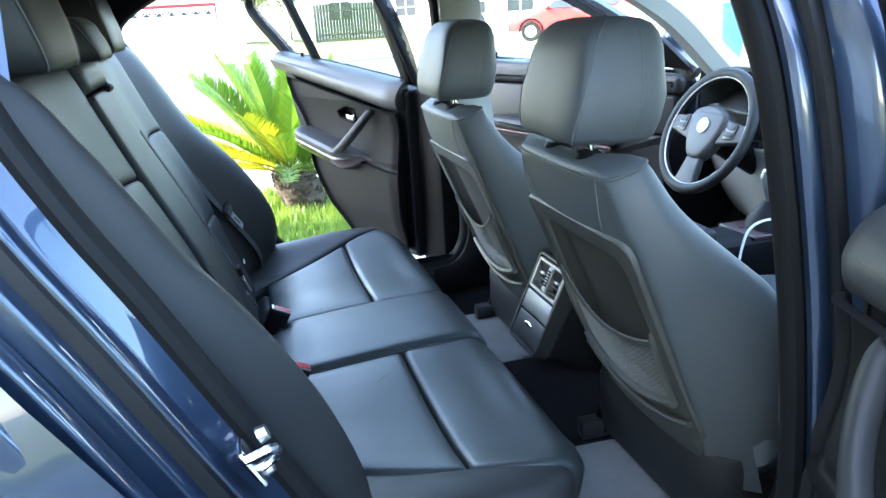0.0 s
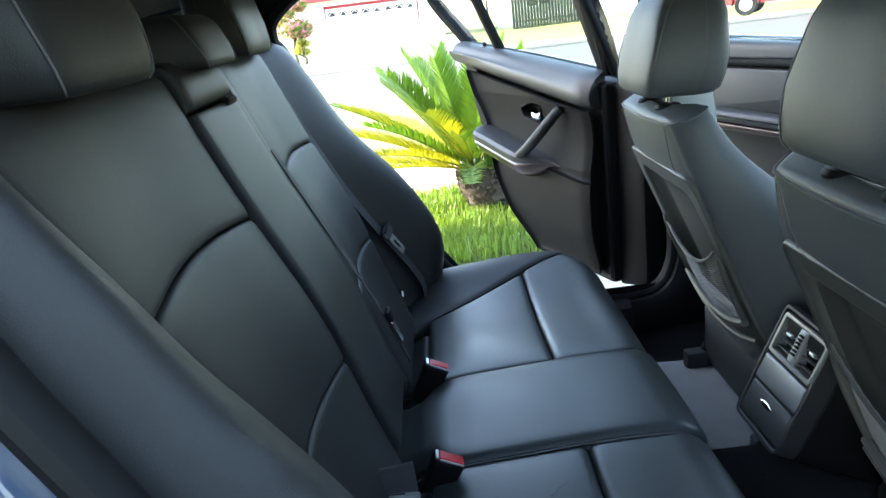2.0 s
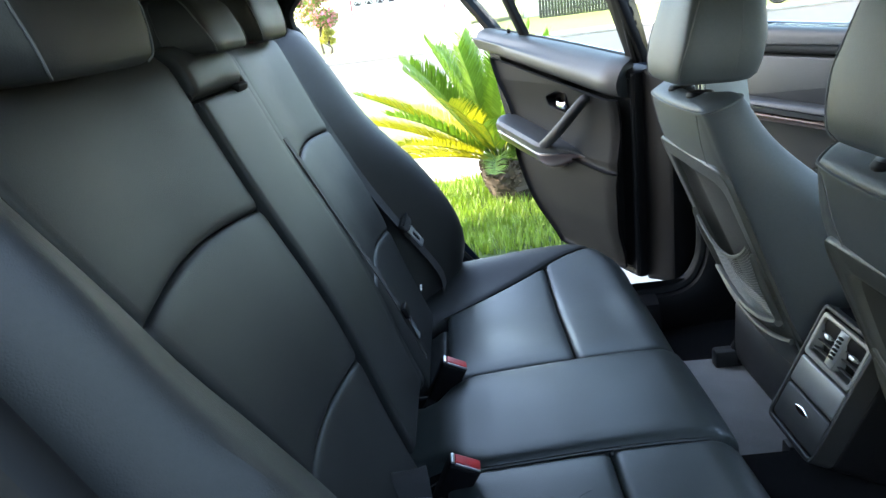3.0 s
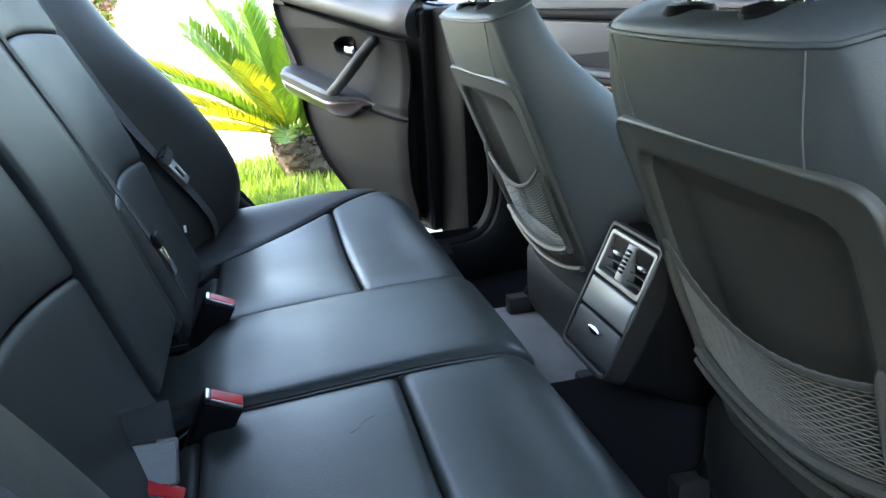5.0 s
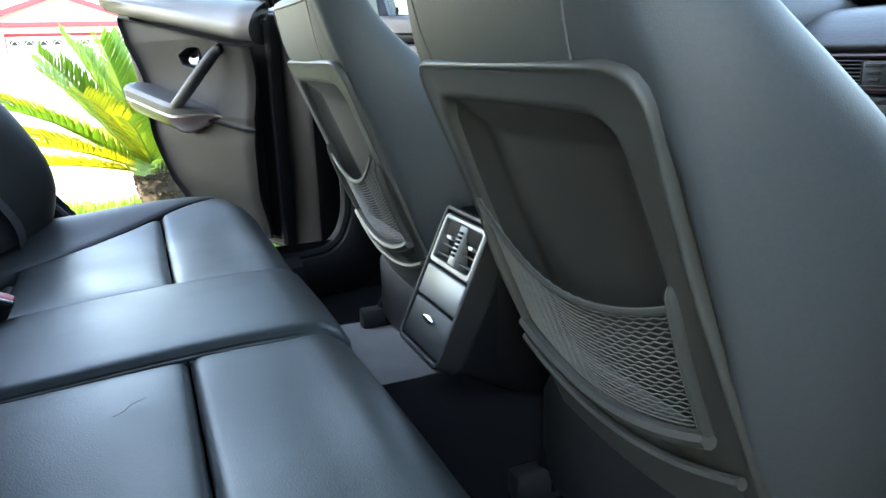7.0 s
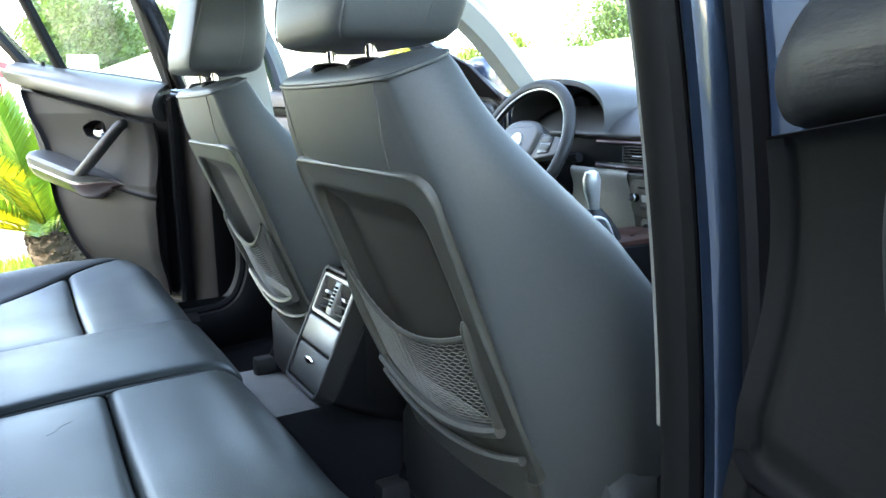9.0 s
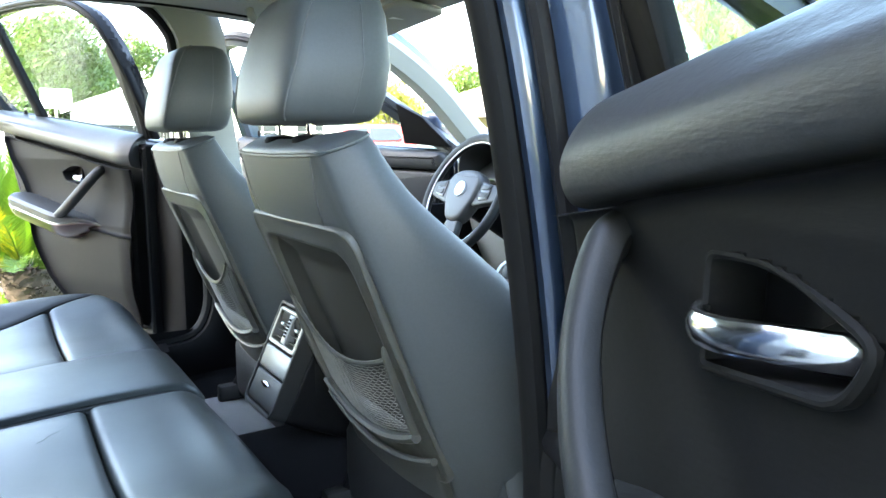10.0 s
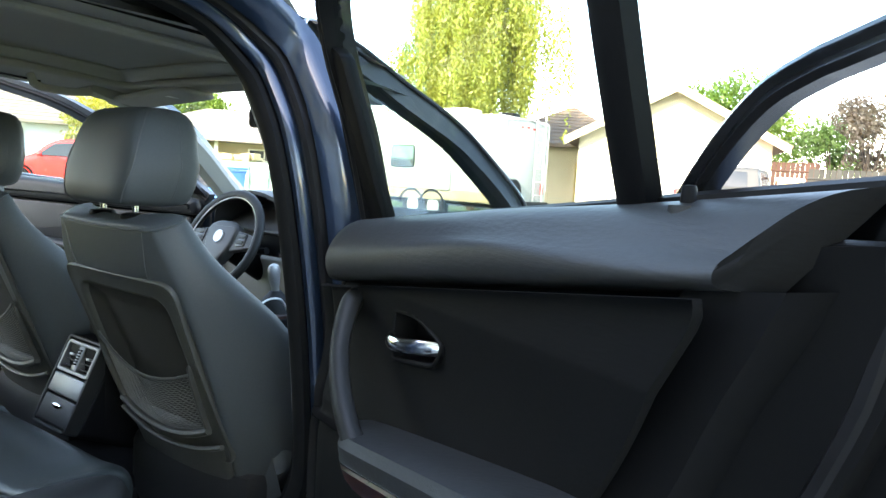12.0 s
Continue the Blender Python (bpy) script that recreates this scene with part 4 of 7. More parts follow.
    def low_fn(i, j):
        b = lerp(-0.55, -0.375, j)
        hw = lerp(0.170, 0.192, j)
        a = lerp(-hw, hw, i)
        side = max(0.0, 1 - min(i, 1 - i) * 2 * hw / 0.025)
        return P(a, b, 0.0055 - 0.035 * side * side - 0.02 * smooth01((0.12 - j) / 0.12))
    part("lower_shell", grid(low_fn, 40, 16), SHELL, seat)
    # cushion and its side trim
    def cush(u, v):
        a = abs(u)
        x = 0.885 + v * 0.84
        z = 0.48 + 0.05 * smooth01(v / 0.45) + 0.035 * smooth01((a - 0.15) / 0.08) - 0.06 * smooth01((a - 0.22) / 0.05)
        if v > 0.46:
            z -= 3.0 * (v - 0.46) ** 2
        return V(x, yc + u, z)
    part("cushion", panel(cush, -0.265, 0.265, 0.0, 0.54, r=0.03, drop=0.03, n=(20, 18), skirt=0.10, out=-1), LEATHER_LIT, seat, "black leather seat cushion")
    part("seat_base", box((1.06, yc, 0.34), (0.46, 0.44, 0.18), 0.03), PLASTIC, seat)
    for dy in (-0.20, 0.20):
        part("seat_rail", box((1.04, yc + dy, 0.265), (0.52, 0.035, 0.05), 0.008), PLASTIC, seat)
        part("rail_cover", loft([[V(0.845 + dx + k * 0.026 * math.cos(t), yc + dy + k * 0.020 * math.sin(t), z) for t in [math.tau * i / 16 for i in range(16)]] for z, k, dx in ((0.255, 1.0, 0.0), (0.285, 1.05, 0.002), (0.310, 0.9, 0.010), (0.328, 0.6, 0.020), (0.334, 0.2, 0.024))]), BLACK, seat)
    # headrest
    headrest(seat, 0.678, yc, 0.983, 0.190, 0.132, 0.156, 0.128, 0.150, 0.030, -1, mat=LEATHER_LIT)
    for k in (-0.058, 0.058):
        part("headrest_post", tube([(0.672, yc + k, 0.93), (0.668, yc + k, 1.01)], 0.0065, 12), CHROME, seat)
        part("post_collar", lathe([(0.006, -0.02), (0.024, -0.02), (0.026, 0.004), (0.022, 0.010), (0.008, 0.013)], (0.668, yc + k, 0.956), (0, 0, 1), 18), BLACK, seat)
    return seat


front_seat(-0.361, "black leather front passenger seat with net pocket")
front_seat(0.372, "black leather driver's seat with net pocket behind")


# ---- rear doors, standing open ----
def rear_door(side, origin, along, label):
    """side: -1 right, 1 left; origin: front edge of the inner trim; along: way from hinge to latch."""
    U = Vector(along).normalized()
    W = Vector((U.y, -U.x, 0)) if side < 0 else Vector((-U.y, U.x, 0))
    O = Vector(origin)

    def P(u, z, w=0.0):
        lean = 0.40 * max(0.0, z - 1.03)
        return O + U * u + W * (w + lean) + Vector((0, 0, z))

    door = thing("rear_door", label, "car door", "rear doors", tuple(O + Vector((0, 0, 0.45))))
    out = -1.0 if side < 0 else 1.0

    def ur(z):
        return 0.640 + (z - 0.80) * 0.55 - 0.9 * max(0.0, 0.66 - z) ** 1.6

    def z_seam(u):
        return 0.887 + 0.142 * u

    def z_low(u):
        return 0.690 + 0.10 * u

    def z_top(u):
        return 0.992 + 0.110 * u

    # painted shell and inner frame
    shell = rounded([(-0.045, 0.37), (0.20, 0.37), (0.40, 0.41), (0.56, 0.50), (0.70, 0.63), (0.80, 0.80), (0.86, 0.96), (0.865, 1.062), (0.60, 1.046), (-0.045, 0.975)],
                    [0.03, 0.05, 0.1, 0.1, 0.1, 0.1, 0.05, 0.02, 0.05, 0.02], 4)
    part("outer_skin", slab(shell, lambda u, z, w: P(u, z, w), -0.165, -0.125, 0.012, 3), PAINT, door, "dark blue painted outer panel")
    part("inner_frame", slab(inset(shell, 0.012), lambda u, z, w: P(u, z, w), -0.126, -0.045, 0.010, 2), BLACK, door)
    part("edge_seal", tube([P(u, z, -0.05) for u, z in inset(shell, 0.028)], 0.009, 8, closed_path=True), RUBBER, door)
    # outline of the lever's cup, sunk into the trim
    cup_o = rounded([(0.250, 0.832), (0.364, 0.848), (0.384, 0.882), (0.315, 0.906), (0.252, 0.902)], [0.012, 0.016, 0.016, 0.03, 0.012], 4)
    cup_i = inset(cup_o, 0.006)
    cut = inset(cup_o, 0.003)

    def sunk(u, z):
        inside = False
        for (x0, y0), (x1, y1) in zip(cut, cut[1:] + cut[:1]):
            if (y0 > z) != (y1 > z) and u < x0 + (z - y0) / (y1 - y0) * (x1 - x0):
                inside = not inside
        return 0.045 if inside else 0.0

    # moulded carrier of the trim, reaching beyond the card to the latch side
    def carrier(a, b):
        edge = curve([(0.405, 0.27), (0.47, 0.42), (0.60, 0.56), (0.72, 0.645), (0.85, 0.725), (0.939, 0.767), (0.999, 0.80), (1.03, 0.815)], lerp(0.405, 1.03, b))
        u = lerp(0.004, edge, a)
        top = z_seam(u) + (0.012 if u > 0.70 else -0.004)
        fall = max(0.0, 1 - (1 - a) * edge / 0.030)
        low = max(0.0, 1 - b * 0.6 / 0.03)
        if 0.23 < u < 0.40 and 0.81 < lerp(0.405, top, b) < 0.925:
            fall += 0.9
        return P(u, lerp(0.405, top, b), -0.012 - 0.016 * smooth01((0.04 - u) / 0.05) - 0.05 * fall * fall - 0.03 * low * low)
    # right door's carrier goes darker still, shade put into its colour
    part("trim_carrier", grid(carrier, 60, 30), BLACK if side < 0 else VINYL_SHADED, door)
    # vinyl top roll
    PROF = [(-0.085, 0.000, 1), (-0.070, 0.003, 1), (-0.045, 0.002, 1), (-0.022, -0.008, 1), (-0.004, -0.026, 1), (0.007, 0.056, 0), (0.009, 0.040, 0), (0.005, 0.024, 0), (-0.004, 0.014, 0), (-0.030, 0.009, 0)]

    # towards the latch the roll flattens into a slope with a low front
    FLAT = [(-0.085, 0.000, 1), (-0.060, -0.003, 1), (-0.040, -0.013, 1), (-0.020, -0.030, 1), (-0.004, -0.045, 1), (0.005, 0.026, 0), (0.006, 0.020, 0), (0.003, 0.016, 0), (-0.004, 0.013, 0), (-0.030, 0.009, 0)]

    def top_roll(u, v):
        k = max(0.0, min(1.0, v / 0.17)) * (len(PROF) - 1)
        flat = smooth01((u - 0.40) / 0.34) if side < 0 else 0.0
        w = curve([(j, lerp(p[0], f[0], flat)) for j, (p, f) in enumerate(zip(PROF, FLAT))], k)
        z = curve([(j, (z_top(u) if p[2] else z_seam(u)) + lerp(p[1], f[1], flat)) for j, (p, f) in enumerate(zip(PROF, FLAT))], k)
        w -= 0.016 * smooth01((0.04 - u) / 0.05)
        return P(u, z, w)
    def roll_u(a, b):
        front = -0.006 + 0.030 * smooth01((0.30 - b) / 0.30)
        # the latch end is cut off slantwise
        w = curve([(j, p[0]) for j, p in enumerate(FLAT)], b * (len(PROF) - 1))
        back = 0.744 + 0.95 * max(0.0, -w) if side < 0 else 0.850
        return lerp(front, back, a)
    rings = [[top_roll(roll_u(i, j / 30), 0.17 * j / 30) for j in range(31)] for i in [k / 40 for k in range(41)]]
    # end face in the shade-darkened vinyl, since it turns from the sky
    part("end_cap", loft([[p.lerp(sum(rings[-1], Vector()) / 31, k) + U * 0.004 * k for p in rings[-1]] for k in (0.0, 0.08, 0.5)]), VINYL_SHADED, door)
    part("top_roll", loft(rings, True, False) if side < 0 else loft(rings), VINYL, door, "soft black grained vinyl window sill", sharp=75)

    def card(u, z):
        w = 0.002 - 0.014 * math.sin(math.pi * max(0, min(1, (z - 0.72) / 0.2)))
        w -= 0.020 * smooth01((0.04 - u) / 0.06)
        w += 0.006 * smooth01((0.70 - z) / 0.05) - 0.02 * smooth01((0.55 - z) / 0.12)
        return P(u, z, w - sunk(u, z))

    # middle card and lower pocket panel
    part("middle_panel", panel(lambda u, v: card(u, lerp(z_low(u), z_seam(u) + 0.007, v / 0.2)), 0.0, lambda v: ur(lerp(0.72, 0.985, v / 0.2)) + (0.010 if side < 0 else -0.012) - 0.012 * max(0.0, (v - 0.175) / 0.025) ** 2.5, 0.0, 0.2, r=0.010, drop=0.006, n=(130, 66), skirt=0.010, out=-1 if side < 0 else 1), VINYL_SHADED, door, "black vinyl door card")
    part("lower_panel", panel(lambda u, v: card(u, lerp(0.415, z_low(u) - 0.003, v / 0.27)), 0.0, lambda v: ur(lerp(0.415, 0.75, v / 0.27)) + (0.016 * smooth01(v / 0.2) if side < 0 else -0.004), 0.0, 0.27, r=0.010, drop=0.006, n=(22, 14), skirt=0.010, out=-1 if side < 0 else 1), VINYL_SHADED, door, "dark grey lower door panel")
    # armrest with wood strip
    def rest(name, secs, mat, label_="", u0=0.130, u1=0.640):
        rings = []
        for i in range(25):
            f = i / 24
            u = lerp(u0, u1, f)
            k = min(1.0, 0.02 + 0.98 * smooth01(f / 0.36), ((1 - f) / 0.12) ** 0.5 if f > 0.88 else 1.0)
            zt = 0.726 + 0.155 * (u - 0.13) - 0.012 * smooth01((0.22 - u) / 0.1)
            rings.append([P(u, zt + dz * max(k, 0.12), -0.004 + (w + 0.004) * max(k, 0.05)) for w, dz in secs])
        return part(name, loft(rings), mat, door, label_)
    rest("armrest", [(-0.01, 0.002), (0.030, 0.004), (0.055, 0.007), (0.076, 0.004), (0.084, -0.006), (0.083, -0.016), (0.081, -0.026), (-0.01, -0.026)], VINYL, "padded black armrest")
    rest("armrest_strip", [(-0.01, -0.028), (0.077, -0.028), (0.080, -0.034), (0.075, -0.048), (0.063, -0.064), (0.040, -0.080), (-0.01, -0.088)], WOOD, "dark wood armrest trim")
    rest("chrome_line", [(0.062, -0.0258), (0.0822, -0.0258), (0.0822, -0.0272), (0.062, -0.0272)], CHROME)
    # pull handle, a bowed bar with a broad padded face, both ends flush with the trim
    k = 1.0 if side < 0 else 0.0
    path = spline([P(0.134, 0.893, -0.010), P(0.140 + 0.004 * k, 0.884, 0.006), P(0.158 + 0.006 * k, 0.858, 0.024), P(0.182 + 0.010 * k, 0.828, 0.040), P(0.214 + 0.015 * k, 0.797, 0.052), P(0.254 + 0.018 * k, 0.767, 0.060), P(0.302 + 0.014 * k, 0.740, 0.062), P(0.350 + 0.006 * k, 0.719, 0.052), P(0.372, 0.712, 0.040)], 44)
    sec = [(q.x, q.y) for q in spline([(x, y, 0) for x, y in ((-0.0145, 0.002), (-0.012, 0.006), (0.0, 0.008), (0.012, 0.006), (0.0145, 0.002), (0.0135, -0.008), (0.006, -0.014), (-0.006, -0.014), (-0.0135, -0.008))], 24, True)]
    sec = [(a, b * out) for a, b in sec]
    pull = part("pull_handle", sweep(path, sec, U * 0.72 + Vector((0, 0, 0.70)), scale=lambda f: 0.80 + 0.30 * math.sin(math.pi * min(1.0, f * 0.92 + 0.10)) + 0.42 * (1 - smooth01(f / 0.40)) * (side < 0)), HANDLE, door, "bowed black pull handle")
    stitch = []
    for k in range(4, len(path) - 5):
        t_ = (path[k + 1] - path[k - 1]).normalized()
        s_ = U * 0.72 + Vector((0, 0, 0.70))
        s_ = (s_ - t_ * s_.dot(t_)).normalized()
        stitch.append(path[k] + s_ * 0.0125 + t_.cross(s_) * 0.0062 * out)
    part("stitching", tube(stitch, 0.0008, 5), BLACK, pull)
    # lever in its cup
    part("lever_surround", rim(cup_o, cup_i, lambda u, z, w: P(u, z, w), -0.042, -0.002, 0.002), VINYL_SHADED, door)
    part("lever_cup", slab(cup_i, lambda u, z, w: P(u, z, w), -0.05, -0.036, 0.002), BLACK, door)
    lp = spline([P(0.250, 0.864, -0.002), P(0.260, 0.860, 0.004), P(0.285, 0.861, 0.003), P(0.310, 0.864, -0.005), P(0.338, 0.866, -0.022), P(0.346, 0.866, -0.034)], 16)
    part("door_lever", sweep(lp, [(q.x, q.y) for q in spline([(x, y, 0) for x, y in ((-0.005, -0.008), (0.002, -0.009), (0.005, 0), (0.002, 0.009), (-0.005, 0.008), (-0.006, 0))], 16, True)], W), CHROME, door, "polished chrome door lever")
    # window frame, divider, panes
    fr = [(0.0, 0.985), (0.005, 1.12), (0.02, 1.25), (0.07, 1.335), (0.20, 1.382), (0.45, 1.396), (0.68, 1.385)]
    if side < 0:
        fr += [(0.86, 1.345), (0.95, 1.305), (0.985, 1.26), (0.95, 1.215), (0.86, 1.185), (0.791, 1.166), (0.766, 1.159), (0.726, 1.142), (0.68, 1.107), (0.626, 1.055)]
    else:
        fr += [(0.86, 1.350), (0.96, 1.312), (1.0, 1.265), (0.965, 1.20), (0.90, 1.13), (0.84, 1.055)]
    fp = spline([P(u, z, -0.085) for u, z in fr], 70)
    part("window_frame", sweep(fp[:47] if side < 0 else fp, [(-0.014, -0.012), (0.014, -0.012), (0.016, 0.011), (-0.016, 0.011)], W), BLACK, door, "black window frame")
    part("frame_skin", sweep([p - W * 0.020 for p in fp], [(-0.012, -0.011), (0.008, -0.011), (0.013, -0.006), (0.009, 0.0), (0.013, 0.006), (0.008, 0.011), (-0.012, 0.011)], W), PIANO, door)
    part("frame_seal", tube([p + W * 0.012 for p in fp[:47]], 0.008, 8), RUBBER, door)
    part("front_frame_panel", slab(rounded([(-0.03, 0.98), (0.050, 0.995), (0.055, 1.24), (0.01, 1.27)], 0.01, 3), lambda u, z, w: P(u, z, w), -0.10, -0.075, 0.004), BLACK, door)
    dv = [P(0.600, 1.03, -0.075), P(0.614, 1.20, -0.075), P(0.632, 1.385, -0.080)]
    part("divider_post", sweep(spline(dv, 12), [(-0.010, -0.020), (0.008, -0.019), (0.012, -0.014), (0.014, 0), (0.012, 0.014), (0.008, 0.019), (-0.010, 0.020)], W), BLACK, door, "black window divider post")
    pane = [(0.01, 0.985), (0.015, 1.12), (0.03, 1.25), (0.08, 1.33), (0.20, 1.375), (0.45, 1.388), (0.61, 1.380), (0.574, 1.04)]
    g = part("window_pane", slab(pane, lambda u, z, w: P(u, z, w), -0.088, -0.084, 0.0005, 1), GLASS, door, "tinted side window")
    g.visible_shadow = False
    quarter_pane = [(0.59, 1.04), (0.615, 1.380), (0.68, 1.376)] + [(u - 0.008, z) for u, z in fr[7:]]
    g = part("quarter_pane", slab(quarter_pane, lambda u, z, w: P(u, z, w), -0.088, -0.084, 0.0005, 1), GLASS, door, "tinted quarter window")
    g.visible_shadow = False
    part("window_seal", tube([P(lerp(0.02, 0.82, i / 12), z_top(lerp(0.02, 0.82, i / 12)) + 0.000, -0.084) for i in range(13)], 0.007, 6), RUBBER, door)
    # lock pin
    pin = P(0.674, 1.058 if side < 0 else 1.066, -0.056)
    part("lock_pin", lathe([(0.003, 0), (0.0062, 0.0), (0.0062, 0.015), (0.005, 0.018), (0.0, 0.0185)], pin, (0, 0, 1), 12), BLACK, door)
    part("pin_collar", lathe([(0.005, -0.008), (0.016, -0.008), (0.015, 0.002), (0.008, 0.004)], pin, (0, 0, 1), 14), PLASTIC, door)
    # sealed latch end behind the trim
    if side < 0:
        end = rounded([(0.720, 1.000), (0.762, 1.050), (0.792, 1.066), (0.812, 1.090), (0.826, 1.120), (0.93, 1.15), (0.96, 1.0), (0.93, 0.80), (0.80, 0.62), (0.66, 0.60), (0.70, 0.80)], 0.012, 3)
        part("corner_plate", slab([(0.66, 0.99), (0.82, 0.99), (0.82, 1.062), (0.775, 1.064), (0.66, 1.046)], lambda u, z, w: P(u, z, w), -0.122, -0.100, 0.004, 1), BLACK, door)
        part("latch_end", slab(end, lambda u, z, w: P(u, z, w), -0.125, -0.088, 0.010, 3), BLACK, door)
        part("latch_seal", tube(spline([P(0.803, 1.03, -0.056), P(0.797, 0.98, -0.052), P(0.765, 0.91, -0.05), P(0.715, 0.83, -0.05), P(0.66, 0.74, -0.05)], 30), 0.007, 10), PLASTIC, door)
    # hinge side and latch
    hx = -0.12 if side < 0 else -0.15
    part("hinge_edge", slab(rounded([(hx, 0.40), (-0.02, 0.37), (-0.02, 0.97), (hx, 0.97)], 0.02, 3), lambda u, z, w: P(u, z, w), -0.15, -0.070, 0.012, 2), BLACK, door)
    part("check_strap", box(P(-0.05, 0.66, -0.10), (0.03, 0.05, 0.03), 0.004), STEEL, door)
    return door


rear_door(-1, (0.697, -0.907, 0), (-0.404, -0.915, 0), "open rear door with black vinyl trim and chrome lever")
rear_door(1, (0.630, 0.900, -0.014), (-0.370, 0.929, 0), "open rear door beside the palm, with black trim")

# latch striker on the right rear jamb
striker = thing("door_striker", "polished steel door striker bolted to the jamb", "door striker")
_c = V(0.088, -0.805, 0.772)
part("plate", box(_c, (0.008, 0.034, 0.048), 0.004, Matrix.Rotation(-0.45, 4, "Y")), CHROME, striker)
part("loop", tube(spline([_c + V(-0.005, -0.016, 0.014), _c + V(0.024, -0.016, 0.022), _c + V(0.024, 0.002, 0.0), _c + V(0.0, 0.002, -0.014)], 14), 0.005, 8), CHROME, striker)
part("bolt", join(lathe([(0.0, 0.010), (0.008, 0.010), (0.010, 0.0)], _c + V(0.01, 0.015, 0.02), (1, 0, 0.4), 12), lathe([(0.0, 0.010), (0.008, 0.010), (0.010, 0.0)], _c + V(0.01, 0.015, -0.02), (1, 0, 0.4), 12)), STEEL, striker)


# ---- front doors ----
def front_door(side, origin, along, label):
    U = Vector(along).normalized()
    W = Vector((U.y, -U.x, 0)) if side < 0 else Vector((-U.y, U.x, 0))
    O = Vector(origin)

    def P(u, z, w=0.0):
        return O + U * u + W * (w + 0.70 * max(0.0, z - 0.99)) + Vector((0, 0, z))
    door = thing("front_door", label, "car door", "front doors", tuple(O + Vector((0, 0, 0.4))))
    shell = rounded([(0.0, 0.33), (1.0, 0.33), (1.04, 0.60), (1.02, 0.995), (0.0, 0.93)], [0.06, 0.06, 0.05, 0.02, 0.05], 4)
    part("outer_skin", slab(shell, lambda u, z, w: P(u, z, w), -0.02, 0.02, 0.012, 3), PAINT, door, "dark blue painted outer panel")
    part("inner_frame", slab(inset(shell, 0.02), lambda u, z, w: P(u, z, w), 0.02, 0.075, 0.01), BLACK, door)
    card = inset(shell, 0.045)
    part("door_card", slab([(u, min(z, 0.70)) for u, z in card], lambda u, z, w: P(u, z, w), 0.07, 0.105, 0.014, 3), PLASTIC, door)
    mid = rounded([(0.04, 0.705), (0.98, 0.72), (0.98, 0.885), (0.04, 0.85)], 0.012, 3)
    part("middle_panel", slab(mid, lambda u, z, w: P(u, z, w), 0.07, 0.10, 0.010, 3), VINYL, door)
    roll = rounded([(0.02, 0.858), (1.0, 0.893), (1.0, 0.985), (0.02, 0.925)], 0.02, 4)
    part("top_roll", slab(roll, lambda u, z, w: P(u, z, w), 0.03, 0.115, 0.03, 4), VINYL, door)
    arm_ = rounded([(0.25, 0.655), (0.92, 0.70), (0.92, 0.745), (0.25, 0.70)], 0.02, 4)
    part("armrest", slab(arm_, lambda u, z, w: P(u, z, w), 0.09, 0.165, 0.02, 3), VINYL, door)
    part("armrest_strip", slab(rounded([(0.27, 0.63), (0.90, 0.672), (0.90, 0.70), (0.27, 0.655)], 0.01, 3), lambda u, z, w: P(u, z, w), 0.09, 0.155, 0.012, 3), WOOD, door)
    fr = [(0.968, 0.93), (0.962, 1.10), (0.955, 1.21), (0.925, 1.318), (0.83, 1.350), (0.70, 1.325), (0.51, 1.265), (0.31, 1.145), (0.10, 0.985), (0.0, 0.92)]
    inb = 0.0
    if side < 0:
        # the glass of the closed door stands further inboard and its front edge is steep
        inb = 0.07
        fr[4:] = [(0.84, 1.352), (0.70, 1.328), (0.59, 1.262), (0.455, 1.188), (0.385, 1.113), (0.325, 1.003), (0.29, 0.93)]
    fp = spline([P(u, z, 0.02 + inb * smooth01((1 - u) / 0.25)) for u, z in fr], 50)
    part("rear_post", sweep(fp[:17], [(-0.026, -0.030), (0.026, -0.030), (0.030, 0.0), (0.026, 0.026), (-0.026, 0.026)], W), PAINT, door)
    part("window_frame", sweep(fp[15:], [(-0.026, -0.030), (0.026, -0.030), (0.030, -0.012), (0.022, -0.006), (0.030, 0.0), (0.026, 0.026), (-0.026, 0.026)], W), FRAME, door, "dark satin window frame")
    part("drip_moulding", tube([p - W * 0.026 + V(0, 0, 0.024) for p in fp[15:]], 0.006, 8), PIANO, door)
    part("frame_seal", tube([p + W * 0.02 for p in fp], 0.012, 8), RUBBER, door)
    g = part("window_pane", slab([(u, z) for u, z in fr], lambda u, z, w: P(u, z, w + inb * smooth01((1 - u) / 0.25)), 0.028, 0.032, 0.0005, 1), GLASS, door, "tinted side window")
    g.visible_shadow = False
    if side > 0:
        tri_ = [(0.0, 0.94), (0.20, 0.955), (0.19, 1.10), (0.10, 1.05)]
        part("mirror_patch", slab(tri_, lambda u, z, w: P(u, z, w), 0.02, 0.06, 0.005), BLACK, door)
    if side > 0:
        part("lock_pin", lathe([(0.003, 0), (0.006, 0.0), (0.006, 0.022), (0.0, 0.026)], P(0.90, 0.985, 0.07), (0, 0, 1), 12), BLACK, door)
        part("side_mirror", box(P(0.12, 1.02, -0.11), (0.10, 0.19, 0.13), 0.04, Matrix.Rotation(math.atan2(U.y, U.x), 4, "Z"), 4), PAINT, door, "dark blue door mirror")
    return door


front_door(-1, (1.80, -0.885, 0), (-1, 0, 0), "closed front passenger door in dark blue paint")
front_door(1, (1.78, 0.87, 0), (-0.50, 0.866, 0), "open driver's door with black trim and wood strip")


# ---- dash, wheel, consoles ----
dash = thing("dashboard", "black dashboard with dark wood strip and radio stack", "dashboard")
